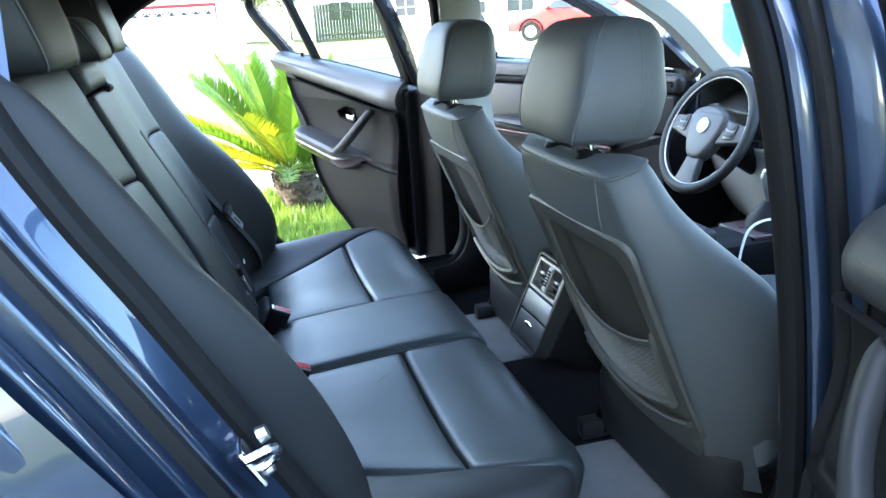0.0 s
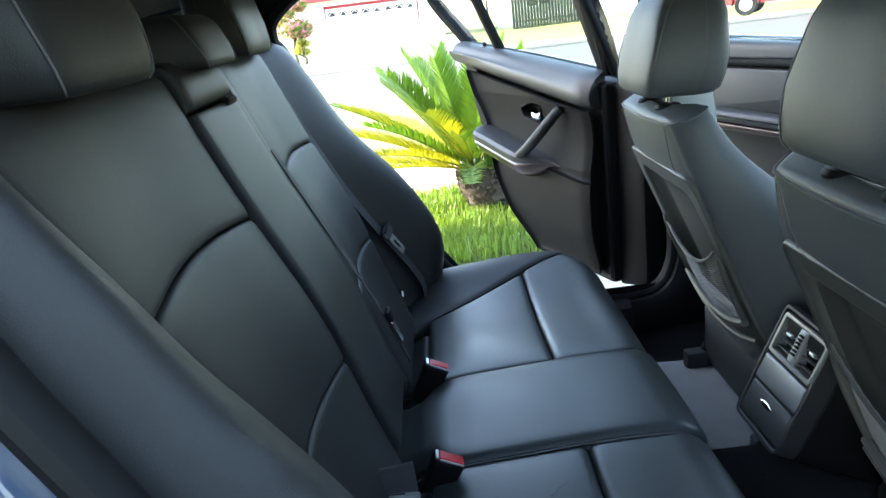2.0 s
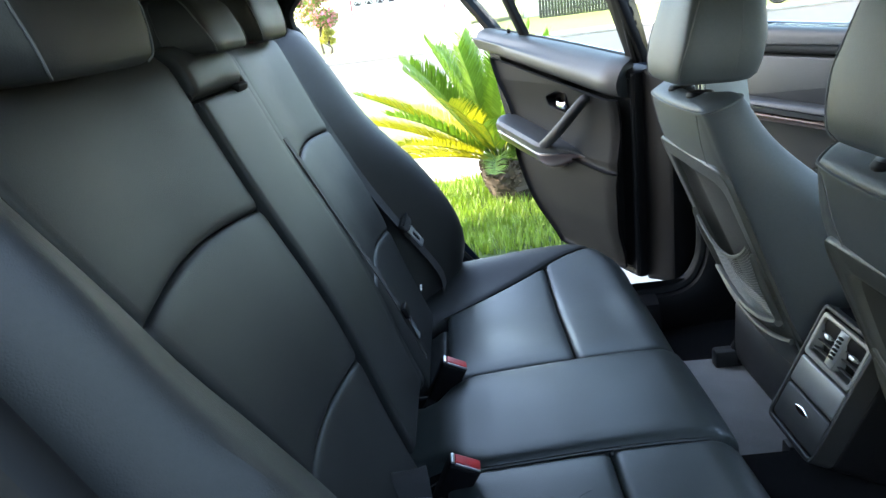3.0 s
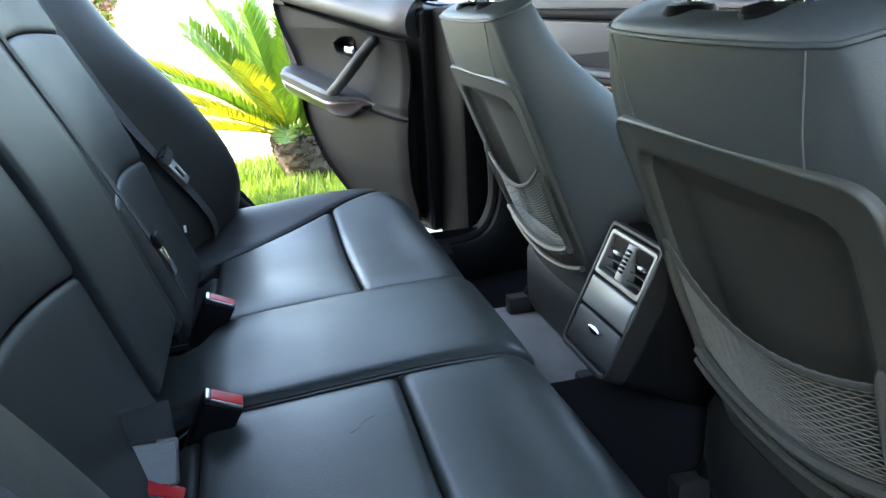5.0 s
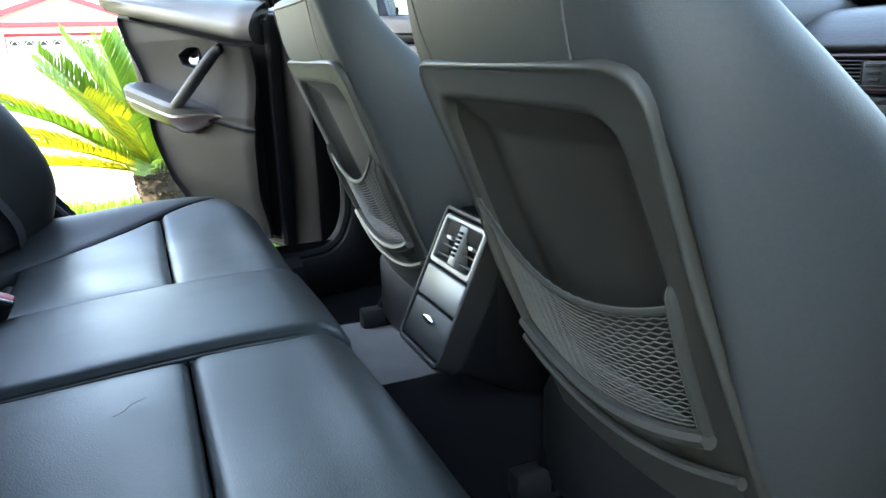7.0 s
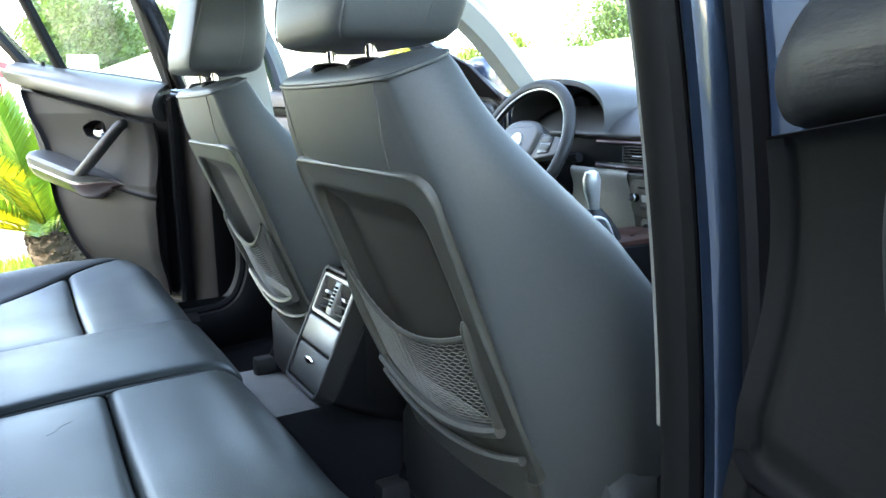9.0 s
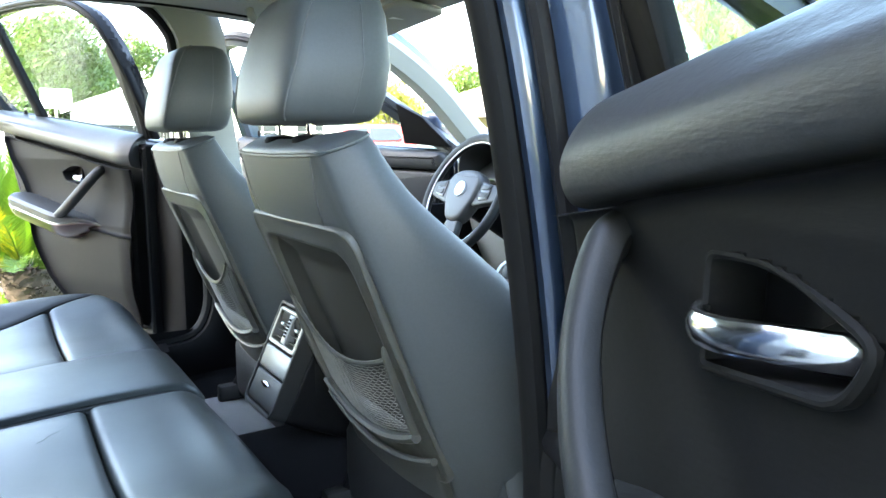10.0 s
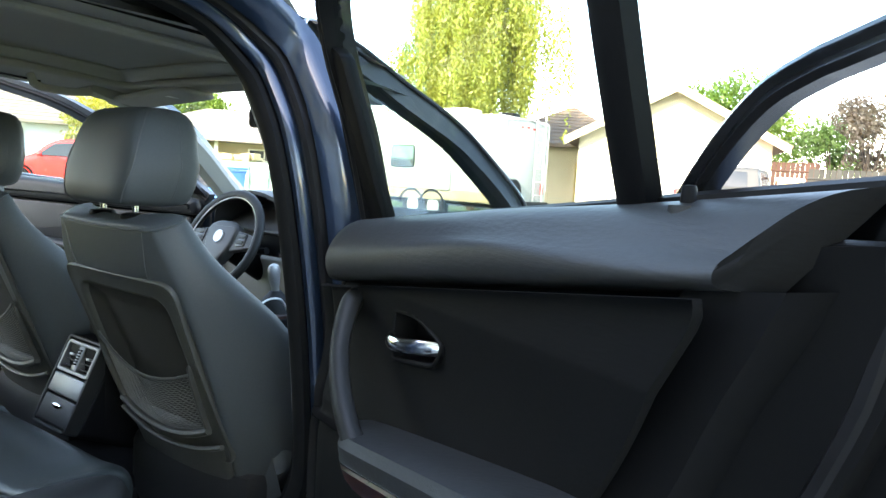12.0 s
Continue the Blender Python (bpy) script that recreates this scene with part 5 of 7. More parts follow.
DP = [(2.02, 0.915), (1.94, 0.922), (1.86, 0.922), (1.72, 0.908), (1.65, 0.878), (1.614, 0.850), (1.608, 0.838), (1.620, 0.829), (1.65, 0.826)]


def dash_point(a, b):
    p = spline([(x, 0, z) for x, z in DP], 40)[round(a * 40)]
    y = lerp(-0.72, 0.72, b)
    return V(p.x + 0.10 * abs(y / 0.72) ** 3, y, p.z)


part("dash_top", grid(lambda a, b: dash_point(a, b), 40, 30), VINYL, dash, "soft black dash top")
LOW = [(1.614, 0.754), (1.606, 0.740), (1.622, 0.70), (1.650, 0.62), (1.70, 0.52), (1.76, 0.44)]


def low_point(y, a):
    p = spline([(x, 0, z) for x, z in LOW], 20)[round(a * 20)]
    return V(p.x + 0.10 * abs(y / 0.72) ** 3, y, p.z)


for y0, y1 in ((-0.72, -0.122), (0.122, 0.72)):
    part("lower_dash", grid(lambda a, b: low_point(lerp(y0, y1, b), a), 20, 16), LOWER_GREY, dash, "grey lower dash")
part("dash_face", grid(lambda a, b: V(1.628 + 0.10 * abs(lerp(-0.72, 0.72, b) / 0.72) ** 3, lerp(-0.72, 0.72, b), lerp(0.832, 0.745, a)), 4, 30), BLACK, dash)
for z0, z1, nm in ((0.828, 0.817, "wood_strip"), (0.769, 0.755, "wood_strip")):
    part(nm, grid(lambda a, b: V(1.612 - 0.006 * math.sin(math.pi * a) + 0.10 * abs(lerp(-0.70, 0.24, b) / 0.72) ** 3, lerp(-0.70, 0.24, b), lerp(z0, z1, a)), 6, 30), WOOD, dash, "dark wood dash strip")
part("chrome_line", tube([V(1.606 + 0.10 * abs(y / 0.72) ** 3, y, 0.7705) for y in [lerp(-0.70, 0.24, k / 30) for k in range(31)]], 0.0018, 6), CHROME, dash)
part("glove_box", slab(rounded([(-0.66, 0.56), (-0.145, 0.56), (-0.150, 0.742), (-0.66, 0.742)], 0.02, 4), lambda a, b, c: V(1.610 + (0.742 - b) * 0.36 + 0.10 * abs(a / 0.72) ** 3 - c, a, b), 0.0, 0.012, 0.006, 3), LOWER_GREY, dash, "grey glove box lid")
# hood over the dials
hood = []
for i in range(25):
    f = i / 24
    a = math.pi * f
    hood.append((0.40 + 0.20 * math.cos(a), 0.862 + 0.123 * math.sin(a) ** 0.6))
part("dial_hood", loft([[V(x, y, z - dz) for y, z in hood] + [V(x, y, z - dz - 0.014) for y, z in reversed(hood)] for x, dz in ((1.60, 0.0), (1.66, -0.004), (1.80, 0.005), (1.92, 0.03))]), VINYL, dash, "arched hood over the dials")
part("dial_face", box((1.80, 0.40, 0.885), (0.02, 0.36, 0.14), 0.01), BLACK, dash)
for y in (0.31, 0.49):
    part("dial_ring", lathe([(0.052, 0.0), (0.058, 0.0), (0.056, 0.012), (0.053, 0.012)], (1.786, y, 0.885), (-1, 0, 0), 28), CHROME, dash)
    part("dial", lathe([(0.0, 0.002), (0.052, 0.002), (0.052, 0.0)], (1.786, y, 0.885), (-1, 0, 0), 28), BLACK, dash)
    part("dial_marks", join(*[box((1.782, y + 0.043 * math.cos(a), 0.885 + 0.043 * math.sin(a)), (0.002, 0.006, 0.003), 0.0005, Matrix.Rotation(a, 4, "X")) for a in [radians(-40 + 26 * k) for k in range(11)]]), PAPER, dash)
# centre panel: vents, radio, climate controls
stack_o = rounded([(-0.124, 0.752), (0.124, 0.752), (0.100, 0.50), (-0.088, 0.50)], 0.012, 3)


def on_stack(y, z, c=0.0):
    return V(1.606 + (0.752 - z) * 0.16 - c, y, z)


part("centre_panel", slab(stack_o, on_stack, -0.06, 0.0, 0.008, 3), PLASTIC, dash, "dark grey centre panel")
for y0, y1 in ((-0.140, -0.040), (0.016, 0.136)):
    part("vent_frame", rim(rounded([(y0, 0.770), (y1, 0.770), (y1, 0.815), (y0, 0.815)], 0.005, 3), rounded([(y0 + 0.003, 0.773), (y1 - 0.003, 0.773), (y1 - 0.003, 0.812), (y0 + 0.003, 0.812)], 0.003, 3), lambda a, b, c: V(1.606 - c, a, b), -0.02, 0.004, 0.001), PLASTIC, dash, "dark framed air vent")
    for k in range(5):
        part("vent_slat", box((1.612, (y0 + y1) / 2, 0.778 + 0.0072 * k), (0.016, y1 - y0 - 0.007, 0.0018), 0.0005), SHELL, dash)
    part("vent_tab", box((1.602, (y0 + y1) / 2 + 0.008, 0.792), (0.012, 0.026, 0.003), 0.001), SILVER, dash)
part("hazard_panel", box((1.606, -0.012, 0.792), (0.012, 0.052, 0.044), 0.004), HUB_GREY, dash, "grey button panel between the vents")
for z, w in ((0.806, 0.036), (0.793, 0.028), (0.780, 0.022)):
    part("hazard_button", box((1.598, -0.012, z), (0.006, w, 0.008), 0.002), PLASTIC, dash)


def stack_box(name, y, z, w, h, mat, lift=0.004, label=""):
    o = rounded([(y - w / 2, z - h / 2), (y + w / 2, z - h / 2), (y + w / 2, z + h / 2), (y - w / 2, z + h / 2)], min(w, h) * 0.25, 3)
    return part(name, slab(o, on_stack, -0.004, lift, 0.0015, 2), mat, dash, label)


stack_box("radio_face", 0.0, 0.690, 0.226, 0.092, SHELL, 0.002, "dark grey radio face")
stack_box("disc_slot", 0.006, 0.716, 0.160, 0.006, BLACK, 0.003)
stack_box("radio_display", 0.002, 0.690, 0.150, 0.018, SCREEN, 0.003, "pale radio display")
for k in range(6):
    stack_box("radio_key", 0.070 - 0.025 * k, 0.667, 0.022, 0.011, PLASTIC, 0.005)
for y, w in ((-0.090, 0.030), (-0.078, 0.016), (-0.098, 0.018)):
    z = {0.030: 0.664, 0.016: 0.722, 0.018: 0.721}[w]
    stack_box("radio_key", y, z, w, 0.008, PLASTIC, 0.005)


def knob(name, y, z, r):
    c = on_stack(y, z, 0.002)
    k = part(name, lathe([(0.0, 0.016), (r * 0.82, 0.0155), (r * 0.94, 0.012), (r, 0.0)], c, (-1, 0, 0.16), 28), BLACK, dash)
    part("knob_ring", lathe([(r * 0.80, 0.0152), (r * 0.86, 0.0168), (r * 0.95, 0.0152), (r * 0.97, 0.012)], c, (-1, 0, 0.16), 28), CHROME, k)


knob("radio_knob", -0.084, 0.690, 0.011)
knob("radio_knob", 0.094, 0.690, 0.011)
stack_box("climate_face", -0.006, 0.613, 0.180, 0.052, SHELL, 0.002, "dark climate control face")
knob("climate_knob", -0.036, 0.612, 0.019)
knob("climate_knob", 0.052, 0.612, 0.019)
for z in (0.628, 0.613, 0.598):
    stack_box("climate_key", -0.074, z, 0.018, 0.011, PLASTIC, 0.005)
for k in range(3):
    stack_box("climate_key", 0.012, 0.628 - 0.015 * k, 0.026, 0.010, PLASTIC, 0.005)
# round magnetic holder clipped on the vent
mount = thing("phone_holder", "round black magnetic phone holder clipped to the air vent", "phone holder")
part("disc", lathe([(0.0, 0.012), (0.018, 0.012), (0.0205, 0.010), (0.0215, 0.004), (0.020, 0.0), (0.0, -0.001)], (1.572, -0.104, 0.806), (-1, 0, 0.1), 32), PLASTIC, mount, "dark disc face")
part("rim", lathe([(0.0200, 0.0118), (0.0208, 0.0115), (0.0216, 0.0085), (0.0212, 0.007)], (1.572, -0.104, 0.806), (-1, 0, 0.1), 32), SILVER, mount, "bright metal rim")
part("clip", box((1.588, -0.104, 0.802), (0.036, 0.016, 0.016), 0.004), BLACK, mount)
# driver's footwell
part("footwell_side", box((1.80, 0.725, 0.50), (0.50, 0.02, 0.50), 0.008), BLACK, dash)
part("footwell_front", box((1.90, 0.0, 0.42), (0.03, 1.42, 0.34), 0.01), BLACK, dash)

# steering wheel
wheel = thing("steering_wheel", "black leather steering wheel with silver spokes", "steering wheel")
WC = Vector((1.487, 0.405, 0.803))
WA = Vector((-0.90, 0.0, 0.436)).normalized()
WS = Vector((0, -1, 0))
WU = WA.cross(WS) * -1
if WU.z < 0:
    WU = -WU


def on_wheel(a, b, c=0.0):
    return WC + WS * a + WU * b + WA * c


ring = [on_wheel(0.183 * math.cos(t), 0.183 * math.sin(t)) for t in [2 * math.pi * i / 64 for i in range(64)]]
part("rim", sweep(ring, circle(0.015, 12, 0.017), WA, closed_path=True), LEATHER, wheel, "black leather wheel rim")
part("rim_highlight", sweep([on_wheel(0.170 * math.cos(t), 0.170 * math.sin(t), 0.006) for t in [2 * math.pi * i / 64 for i in range(64)]], circle(0.0030, 8), WA, closed_path=True), SILVER, wheel)
hub = rounded([(-0.085, 0.055), (-0.075, -0.02), (-0.035, -0.09), (0.035, -0.09), (0.075, -0.02), (0.085, 0.055), (0.04, 0.078), (-0.04, 0.078)], 0.03, 4)
part("hub", slab(hub, on_wheel, -0.03, 0.016, 0.016, 4), HUB_GREY, wheel, "grey padded hub")
for a0 in (-1, 1):
    sp = rounded([(a0 * 0.06, 0.048), (a0 * 0.175, 0.032), (a0 * 0.175, -0.012), (a0 * 0.065, -0.035)], 0.01, 3)
    part("spoke", slab(sp, on_wheel, -0.018, 0.006, 0.006, 3), HUB_GREY, wheel)
    part("key_pad", slab(rounded([(a0 * 0.092, 0.040), (a0 * 0.138, 0.034), (a0 * 0.138, -0.010), (a0 * 0.092, -0.016)], 0.006, 3), on_wheel, 0.0, 0.010, 0.003), PIANO, wheel)
    for r_ in (0.024, 0.002):
        part("key", slab(rounded([(a0 * 0.098, r_ + 0.009), (a0 * 0.132, r_ + 0.008), (a0 * 0.132, r_ - 0.007), (a0 * 0.098, r_ - 0.008)], 0.003, 2), on_wheel, 0.008, 0.013, 0.002), SHELL, wheel)
part("spoke", slab(rounded([(-0.030, -0.08), (0.030, -0.08), (0.046, -0.176), (-0.046, -0.176)], 0.01, 3), on_wheel, -0.018, 0.006, 0.006, 3), HUB_GREY, wheel, "grey lower spoke")
part("badge", lathe([(0.0, 0.006), (0.020, 0.006), (0.022, 0.003), (0.023, 0.0)], on_wheel(0, 0.012, 0.014), WA, 26), PAPER, wheel, "round pale badge")
part("badge_ring", lathe([(0.017, 0.0075), (0.023, 0.0075), (0.024, 0.0), (0.017, 0.0)], on_wheel(0, 0.012, 0.014), WA, 26), SILVER, wheel)
part("column", tube([WC - WA * 0.03, WC - WA * 0.22], 0.06, 16, scale=lambda f: 0.8 + 0.3 * f), BLACK, wheel)
for s, l_ in ((-1, 0.19), (1, 0.19)):
    part("stalk", tube([on_wheel(s * 0.05, -0.01, -0.06), on_wheel(s * l_, 0.005, -0.05)], 0.009, 8, scale=lambda f: 1 + 0.4 * f), BLACK, wheel)

# rear end of the centre console
con = thing("centre_console", "black centre console with rear air vents and flap", "centre console")
CT = Vector((-0.42, 0, -0.907))
CN = Vector((-0.907, 0, 0.42))


def C(a, b, c=0.0):
    """a: across, b: down the rear face, c: out."""
    return Vector((0.803, 0.006 + a * 0.87, 0.622)) + CT * b + CN * c


face = rounded([(-0.092, 0.0), (0.092, 0.0), (0.092, 0.225), (-0.092, 0.225)], [0.014, 0.014, 0.02, 0.02], 4)
part("body", slab(face, C, -0.30, -0.032, 0.008, 3), BLACK, con)
part("face_frame", rim(face, rounded([(-0.084, 0.008), (0.084, 0.008), (0.084, 0.216), (-0.084, 0.216)], 0.012, 4), C, -0.033, 0.004, 0.002), PLASTIC, con)
part("backing", slab(rounded([(-0.083, 0.009), (0.083, 0.009), (0.083, 0.215), (-0.083, 0.215)], 0.012, 3), C, -0.05, -0.030, 0.001), BLACK, con)
vo = rounded([(-0.083, 0.012), (0.083, 0.012), (0.083, 0.092), (-0.083, 0.092)], 0.010, 4)
vi = rounded([(-0.073, 0.021), (0.073, 0.021), (0.073, 0.082), (-0.073, 0.082)], 0.006, 4)
part("vent_surround", rim(vo, vi, C, -0.024, 0.003, 0.002), CONSOLE_FACE, con, "grey vent surround")
for s in (-1, 1):
    for k in range(4):
        b = 0.030 + k * 0.0145
        part("vent_slat", slab(rounded([(s * 0.014, b), (s * 0.072, b), (s * 0.072, b + 0.0022), (s * 0.014, b + 0.0022)], 0.0008, 1), C, -0.014, -0.004, 0.0006, 1), HUB_GREY, con)
    part("slider", slab(rounded([(s * 0.036, 0.0435), (s * 0.054, 0.0435), (s * 0.054, 0.0495), (s * 0.036, 0.0495)], 0.002, 2), C, -0.010, 0.001, 0.002), SILVER, con)
part("vent_divider", slab(rounded([(-0.015, 0.020), (0.015, 0.020), (0.015, 0.084), (-0.015, 0.084)], 0.003, 2), C, -0.02, 0.002, 0.003), CONSOLE_FACE, con)
part("thumb_wheel", join(*[slab(rounded([(-0.006, 0.030 + k * 0.007), (0.006, 0.030 + k * 0.007), (0.006, 0.034 + k * 0.007), (-0.006, 0.034 + k * 0.007)], 0.001, 1), C, 0.0, 0.006, 0.001, 1) for k in range(6)]), BLACK, con)
part("upper_flap", slab(rounded([(-0.083, 0.096), (0.083, 0.096), (0.083, 0.146), (-0.083, 0.146)], 0.006, 3), C, -0.012, 0.002, 0.004, 3), CONSOLE_FACE, con)
flap = part("lower_flap", slab(rounded([(-0.083, 0.149), (0.083, 0.149), (0.083, 0.214), (-0.083, 0.214)], 0.008, 3), C, -0.012, 0.001, 0.004, 3), PLASTIC, con, "black ashtray flap")
part("flap_handle", slab([(q.x, q.y) for q in spline([(-0.026, 0.170, 0), (0, 0.164, 0), (0.026, 0.170, 0), (0, 0.177, 0)], 20, True)], C, 0.0, 0.005, 0.003, 3), CHROME, flap, "bright chrome pull")
part("console_spine", box((1.20, 0.006, 0.50), (0.82, 0.17, 0.24), 0.03), BLACK, con)
part("centre_armrest", box((1.02, 0.006, 0.635), (0.36, 0.15, 0.05), 0.02, None, 4), LEATHER, con)
part("wood_panel", box((1.45, 0.006, 0.615), (0.30, 0.14, 0.02), 0.006), WOOD, con)

gear = thing("gear_lever", "gear lever with pale grip and leather boot", "gear lever")
part("boot", lathe([(0.06, 0.0), (0.055, 0.02), (0.035, 0.05), (0.016, 0.07)], (1.40, 0.006, 0.62), (0, 0, 1), 20), LEATHER, gear)
part("grip", loft([[V(1.40 + dx + r * math.cos(t), 0.006 + 0.8 * r * math.sin(t), z) for t in [2 * math.pi * i / 16 for i in range(16)]] for z, r, dx in ((0.68, 0.012, 0), (0.70, 0.014, -0.004), (0.73, 0.020, -0.010), (0.755, 0.022, -0.012), (0.77, 0.016, -0.012), (0.775, 0.006, -0.012))]), SILVER, gear, "silver topped grip")

# mats, cable, visors, mirror, handles
for x, y, lab in ((0.72, 0.40, "worn grey carpet mat in the rear footwell"), (0.72, -0.40, "worn grey carpet mat in the rear footwell"), (1.40, -0.38, "grey carpet mat before the passenger seat"), (1.40, 0.38, "grey carpet mat under the pedals")):
    mt = thing("floor_mat", lab, "floor mat", "floor mats", (x, y, 0.24))
    o = rounded([(x - 0.16, y - 0.22), (x + 0.20, y - 0.20), (x + 0.20, y + 0.20), (x - 0.16, y + 0.22)], 0.04, 4)
    part("mat_body", slab(o, lambda a, b, c: V(a, b, floor_point(a, b).z + c), 0.0, 0.012, 0.005), MAT_GREY, mt)
    part("edging", tube([V(a, b, floor_point(a, b).z + 0.008) for a, b in o], 0.005, 6, closed_path=True), BLACK, mt)

cable = thing("charging_cable", "thin white charging cable looped over the console", "cable")
part("wire", tube(spline([(1.36, -0.10, 0.64), (1.27, -0.16, 0.70), (1.17, -0.20, 0.70), (1.13, -0.22, 0.62), (1.12, -0.22, 0.55)], 30), 0.003, 8), PAPER, cable)

for s in (-1, 1):
    vz = thing("sun_visor", "grey folded sun visor with warning label", "sun visor", "sun visors")
    o = rounded([(1.12, s * 0.14), (1.245, s * 0.12), (1.245, s * 0.55), (1.14, s * 0.57)], 0.03, 4)
    part("board", slab(o, lambda a, b, c: V(a, b, headliner_point(a, b).z - 0.030 + c), 0.0, 0.018, 0.008, 3), HEADLINER, vz)
    part("label", box((1.185, s * 0.28, headliner_point(1.185, s * 0.28).z - 0.0310), (0.05, 0.09, 0.001), 0.0003, Matrix.Rotation(0.09, 4, "Y")), PAPER, vz, "white warning label")
    part("label_band", box((1.185, s * 0.345, headliner_point(1.185, s * 0.345).z - 0.0312), (0.05, 0.02, 0.001), 0.0003, Matrix.Rotation(0.09, 4, "Y")), YELLOW, vz)
for s, x in ((1, 0.98), (1, 0.28), (-1, 0.28)):
    h = thing("grab_handle", "grey folding grab handle on the roof edge", "grab handle", "grab handles")
    y = s * 0.515
    part("bar", tube(spline([V(x - 0.09, y, headliner_point(x - 0.09, y).z - 0.002), V(x - 0.075, y - s * 0.01, headliner_point(x, y).z - 0.028), V(x, y - s * 0.012, headliner_point(x, y).z - 0.034), V(x + 0.075, y - s * 0.01, headliner_point(x, y).z - 0.028), V(x + 0.09, y, headliner_point(x + 0.09, y).z - 0.004)], 24), 0.012, 10, r2=0.008), HEADLINER, h)
mir = thing("rear_view_mirror", "black rear-view mirror hanging from the windscreen", "mirror")
part("housing", loft([[V(1.36 + dx, a, 1.225 + b) for a, b in rounded([(-0.12 * k, -0.030 * k), (0.12 * k, -0.034 * k), (0.12 * k, 0.030 * k), (-0.12 * k, 0.034 * k)], 0.02, 4)] for dx, k in ((0.0, 0.97), (0.006, 1.0), (0.025, 0.92), (0.04, 0.6))]), BLACK, mir)
part("stem", tube([(1.39, 0, 1.235), (1.34, 0, 1.30)], 0.012, 10), BLACK, mir)
lamp_ = thing("roof_lamp", "grey roof console with slotted grille", "roof lamp")
part("housing", box((0.28, 0.0, headliner_point(0.28, 0).z - 0.006), (0.16, 0.24, 0.02), 0.009, None, 4), HEADLINER, lamp_)
part("grille", join(*[box((0.24 + 0.012 * k, 0.04, headliner_point(0.28, 0).z - 0.0165), (0.005, 0.07, 0.003), 0.001) for k in range(6)]), BLACK, lamp_)


# ---- ground and street ----
CONCRETE = material("weathered concrete", (0.30, 0.285, 0.255), rough=0.9, vary=0.15, vary_scale=1.2, grain=0.12, grain_scale=40, bump=0.3, bump_scale=90)
ASPHALT = material("grey asphalt", (0.07, 0.07, 0.072), rough=0.9, vary=0.15, vary_scale=0.6, grain=0.3, grain_scale=60, bump=0.4, bump_scale=120)
SOIL = material("lawn earth", (0.07, 0.09, 0.03), rough=0.95, vary=0.3, vary_scale=3, grain=0.3, grain_scale=60, hue2=(0.05, 0.10, 0.02))
DRY = material("dry yellow lawn", (0.22, 0.20, 0.06), rough=0.95, vary=0.3, vary_scale=1.5, grain=0.3, grain_scale=40, hue2=(0.10, 0.16, 0.03))
BLADE = leaf_material("grass blades", (0.10, 0.19, 0.03), (0.16, 0.20, 0.05))
STUCCO = material("cream stucco", (0.46, 0.40, 0.30), rough=0.9, vary=0.06, vary_scale=1.0, grain=0.1, grain_scale=30, bump=0.4, bump_scale=60)
STUCCO_GREY = material("pale grey siding", (0.42, 0.45, 0.50), rough=0.85, vary=0.06, vary_scale=1.0, grain=0.08, grain_scale=30)
STUCCO_WHITE = material("white painted stucco", (0.60, 0.58, 0.54), rough=0.85, vary=0.05, vary_scale=1.0, grain=0.08, grain_scale=30)
WHITE = material("white paint", (0.78, 0.77, 0.74), rough=0.5, vary=0.05, vary_scale=2)
OXBLOOD = material("dark red fascia paint", (0.26, 0.03, 0.04), rough=0.6, vary=0.1, vary_scale=3)
TILE = material("brown roof tile", (0.16, 0.11, 0.08), rough=0.85, vary=0.2, vary_scale=1.0, island=0.2, grain=0.2, grain_scale=30)
SHINGLE = material("grey roof shingle", (0.17, 0.155, 0.14), rough=0.9, vary=0.2, vary_scale=1.0, island=0.2, grain=0.2, grain_scale=30)
WINDOW = material("dark window pane", (0.03, 0.035, 0.04), rough=0.08, vary=0.1)
# both fence colours are kept very low, with the shade on the boards included
FENCE = material("weathered fence boards darkened for shade", (0.022, 0.023, 0.021), rough=0.9, vary=0.25, vary_scale=3, island=0.2)
FENCE_RED = material("red-brown fence boards darkened for shade", (0.042, 0.020, 0.014), rough=0.9, vary=0.25, vary_scale=3, island=0.2)
BARK = material("rough bark", (0.055, 0.043, 0.034), rough=0.95, vary=0.35, vary_scale=14, grain=0.3, grain_scale=60, bump=1.0, bump_scale=60)
PALM_LEAF = leaf_material("palm leaflets", (0.055, 0.13, 0.02), (0.12, 0.18, 0.025))
PALM_YELLOW = leaf_material("yellowed palm leaflets", (0.20, 0.22, 0.02), (0.28, 0.24, 0.03))
LEAF_GREEN = leaf_material("green leaves", (0.07, 0.13, 0.025), (0.10, 0.15, 0.03))
LEAF_DARK = leaf_material("dark green leaves", (0.035, 0.075, 0.02), (0.06, 0.10, 0.03))
LEAF_YELLOW = leaf_material("yellow-green leaves", (0.20, 0.20, 0.035), (0.11, 0.16, 0.03))
LEAF_PLUM = leaf_material("plum leaves", (0.07, 0.05, 0.055), (0.05, 0.06, 0.04))
BLOSSOM = leaf_material("pink blossom", (0.50, 0.16, 0.30), (0.42, 0.18, 0.32))
RED_PAINT = material("bright red car paint", (0.60, 0.02, 0.012), rough=0.25, coat=1.0, vary=0.05)
GREY_PAINT = material("grey truck paint", (0.030, 0.032, 0.030), rough=0.4, coat=0.3, metal=0.0, vary=0.05)
RV_SKIN = material("white caravan skin", (0.32, 0.32, 0.30), rough=0.35, vary=0.05, vary_scale=1)
RV_TAN = material("tan caravan skirt", (0.26, 0.20, 0.12), rough=0.5, vary=0.1, vary_scale=2)
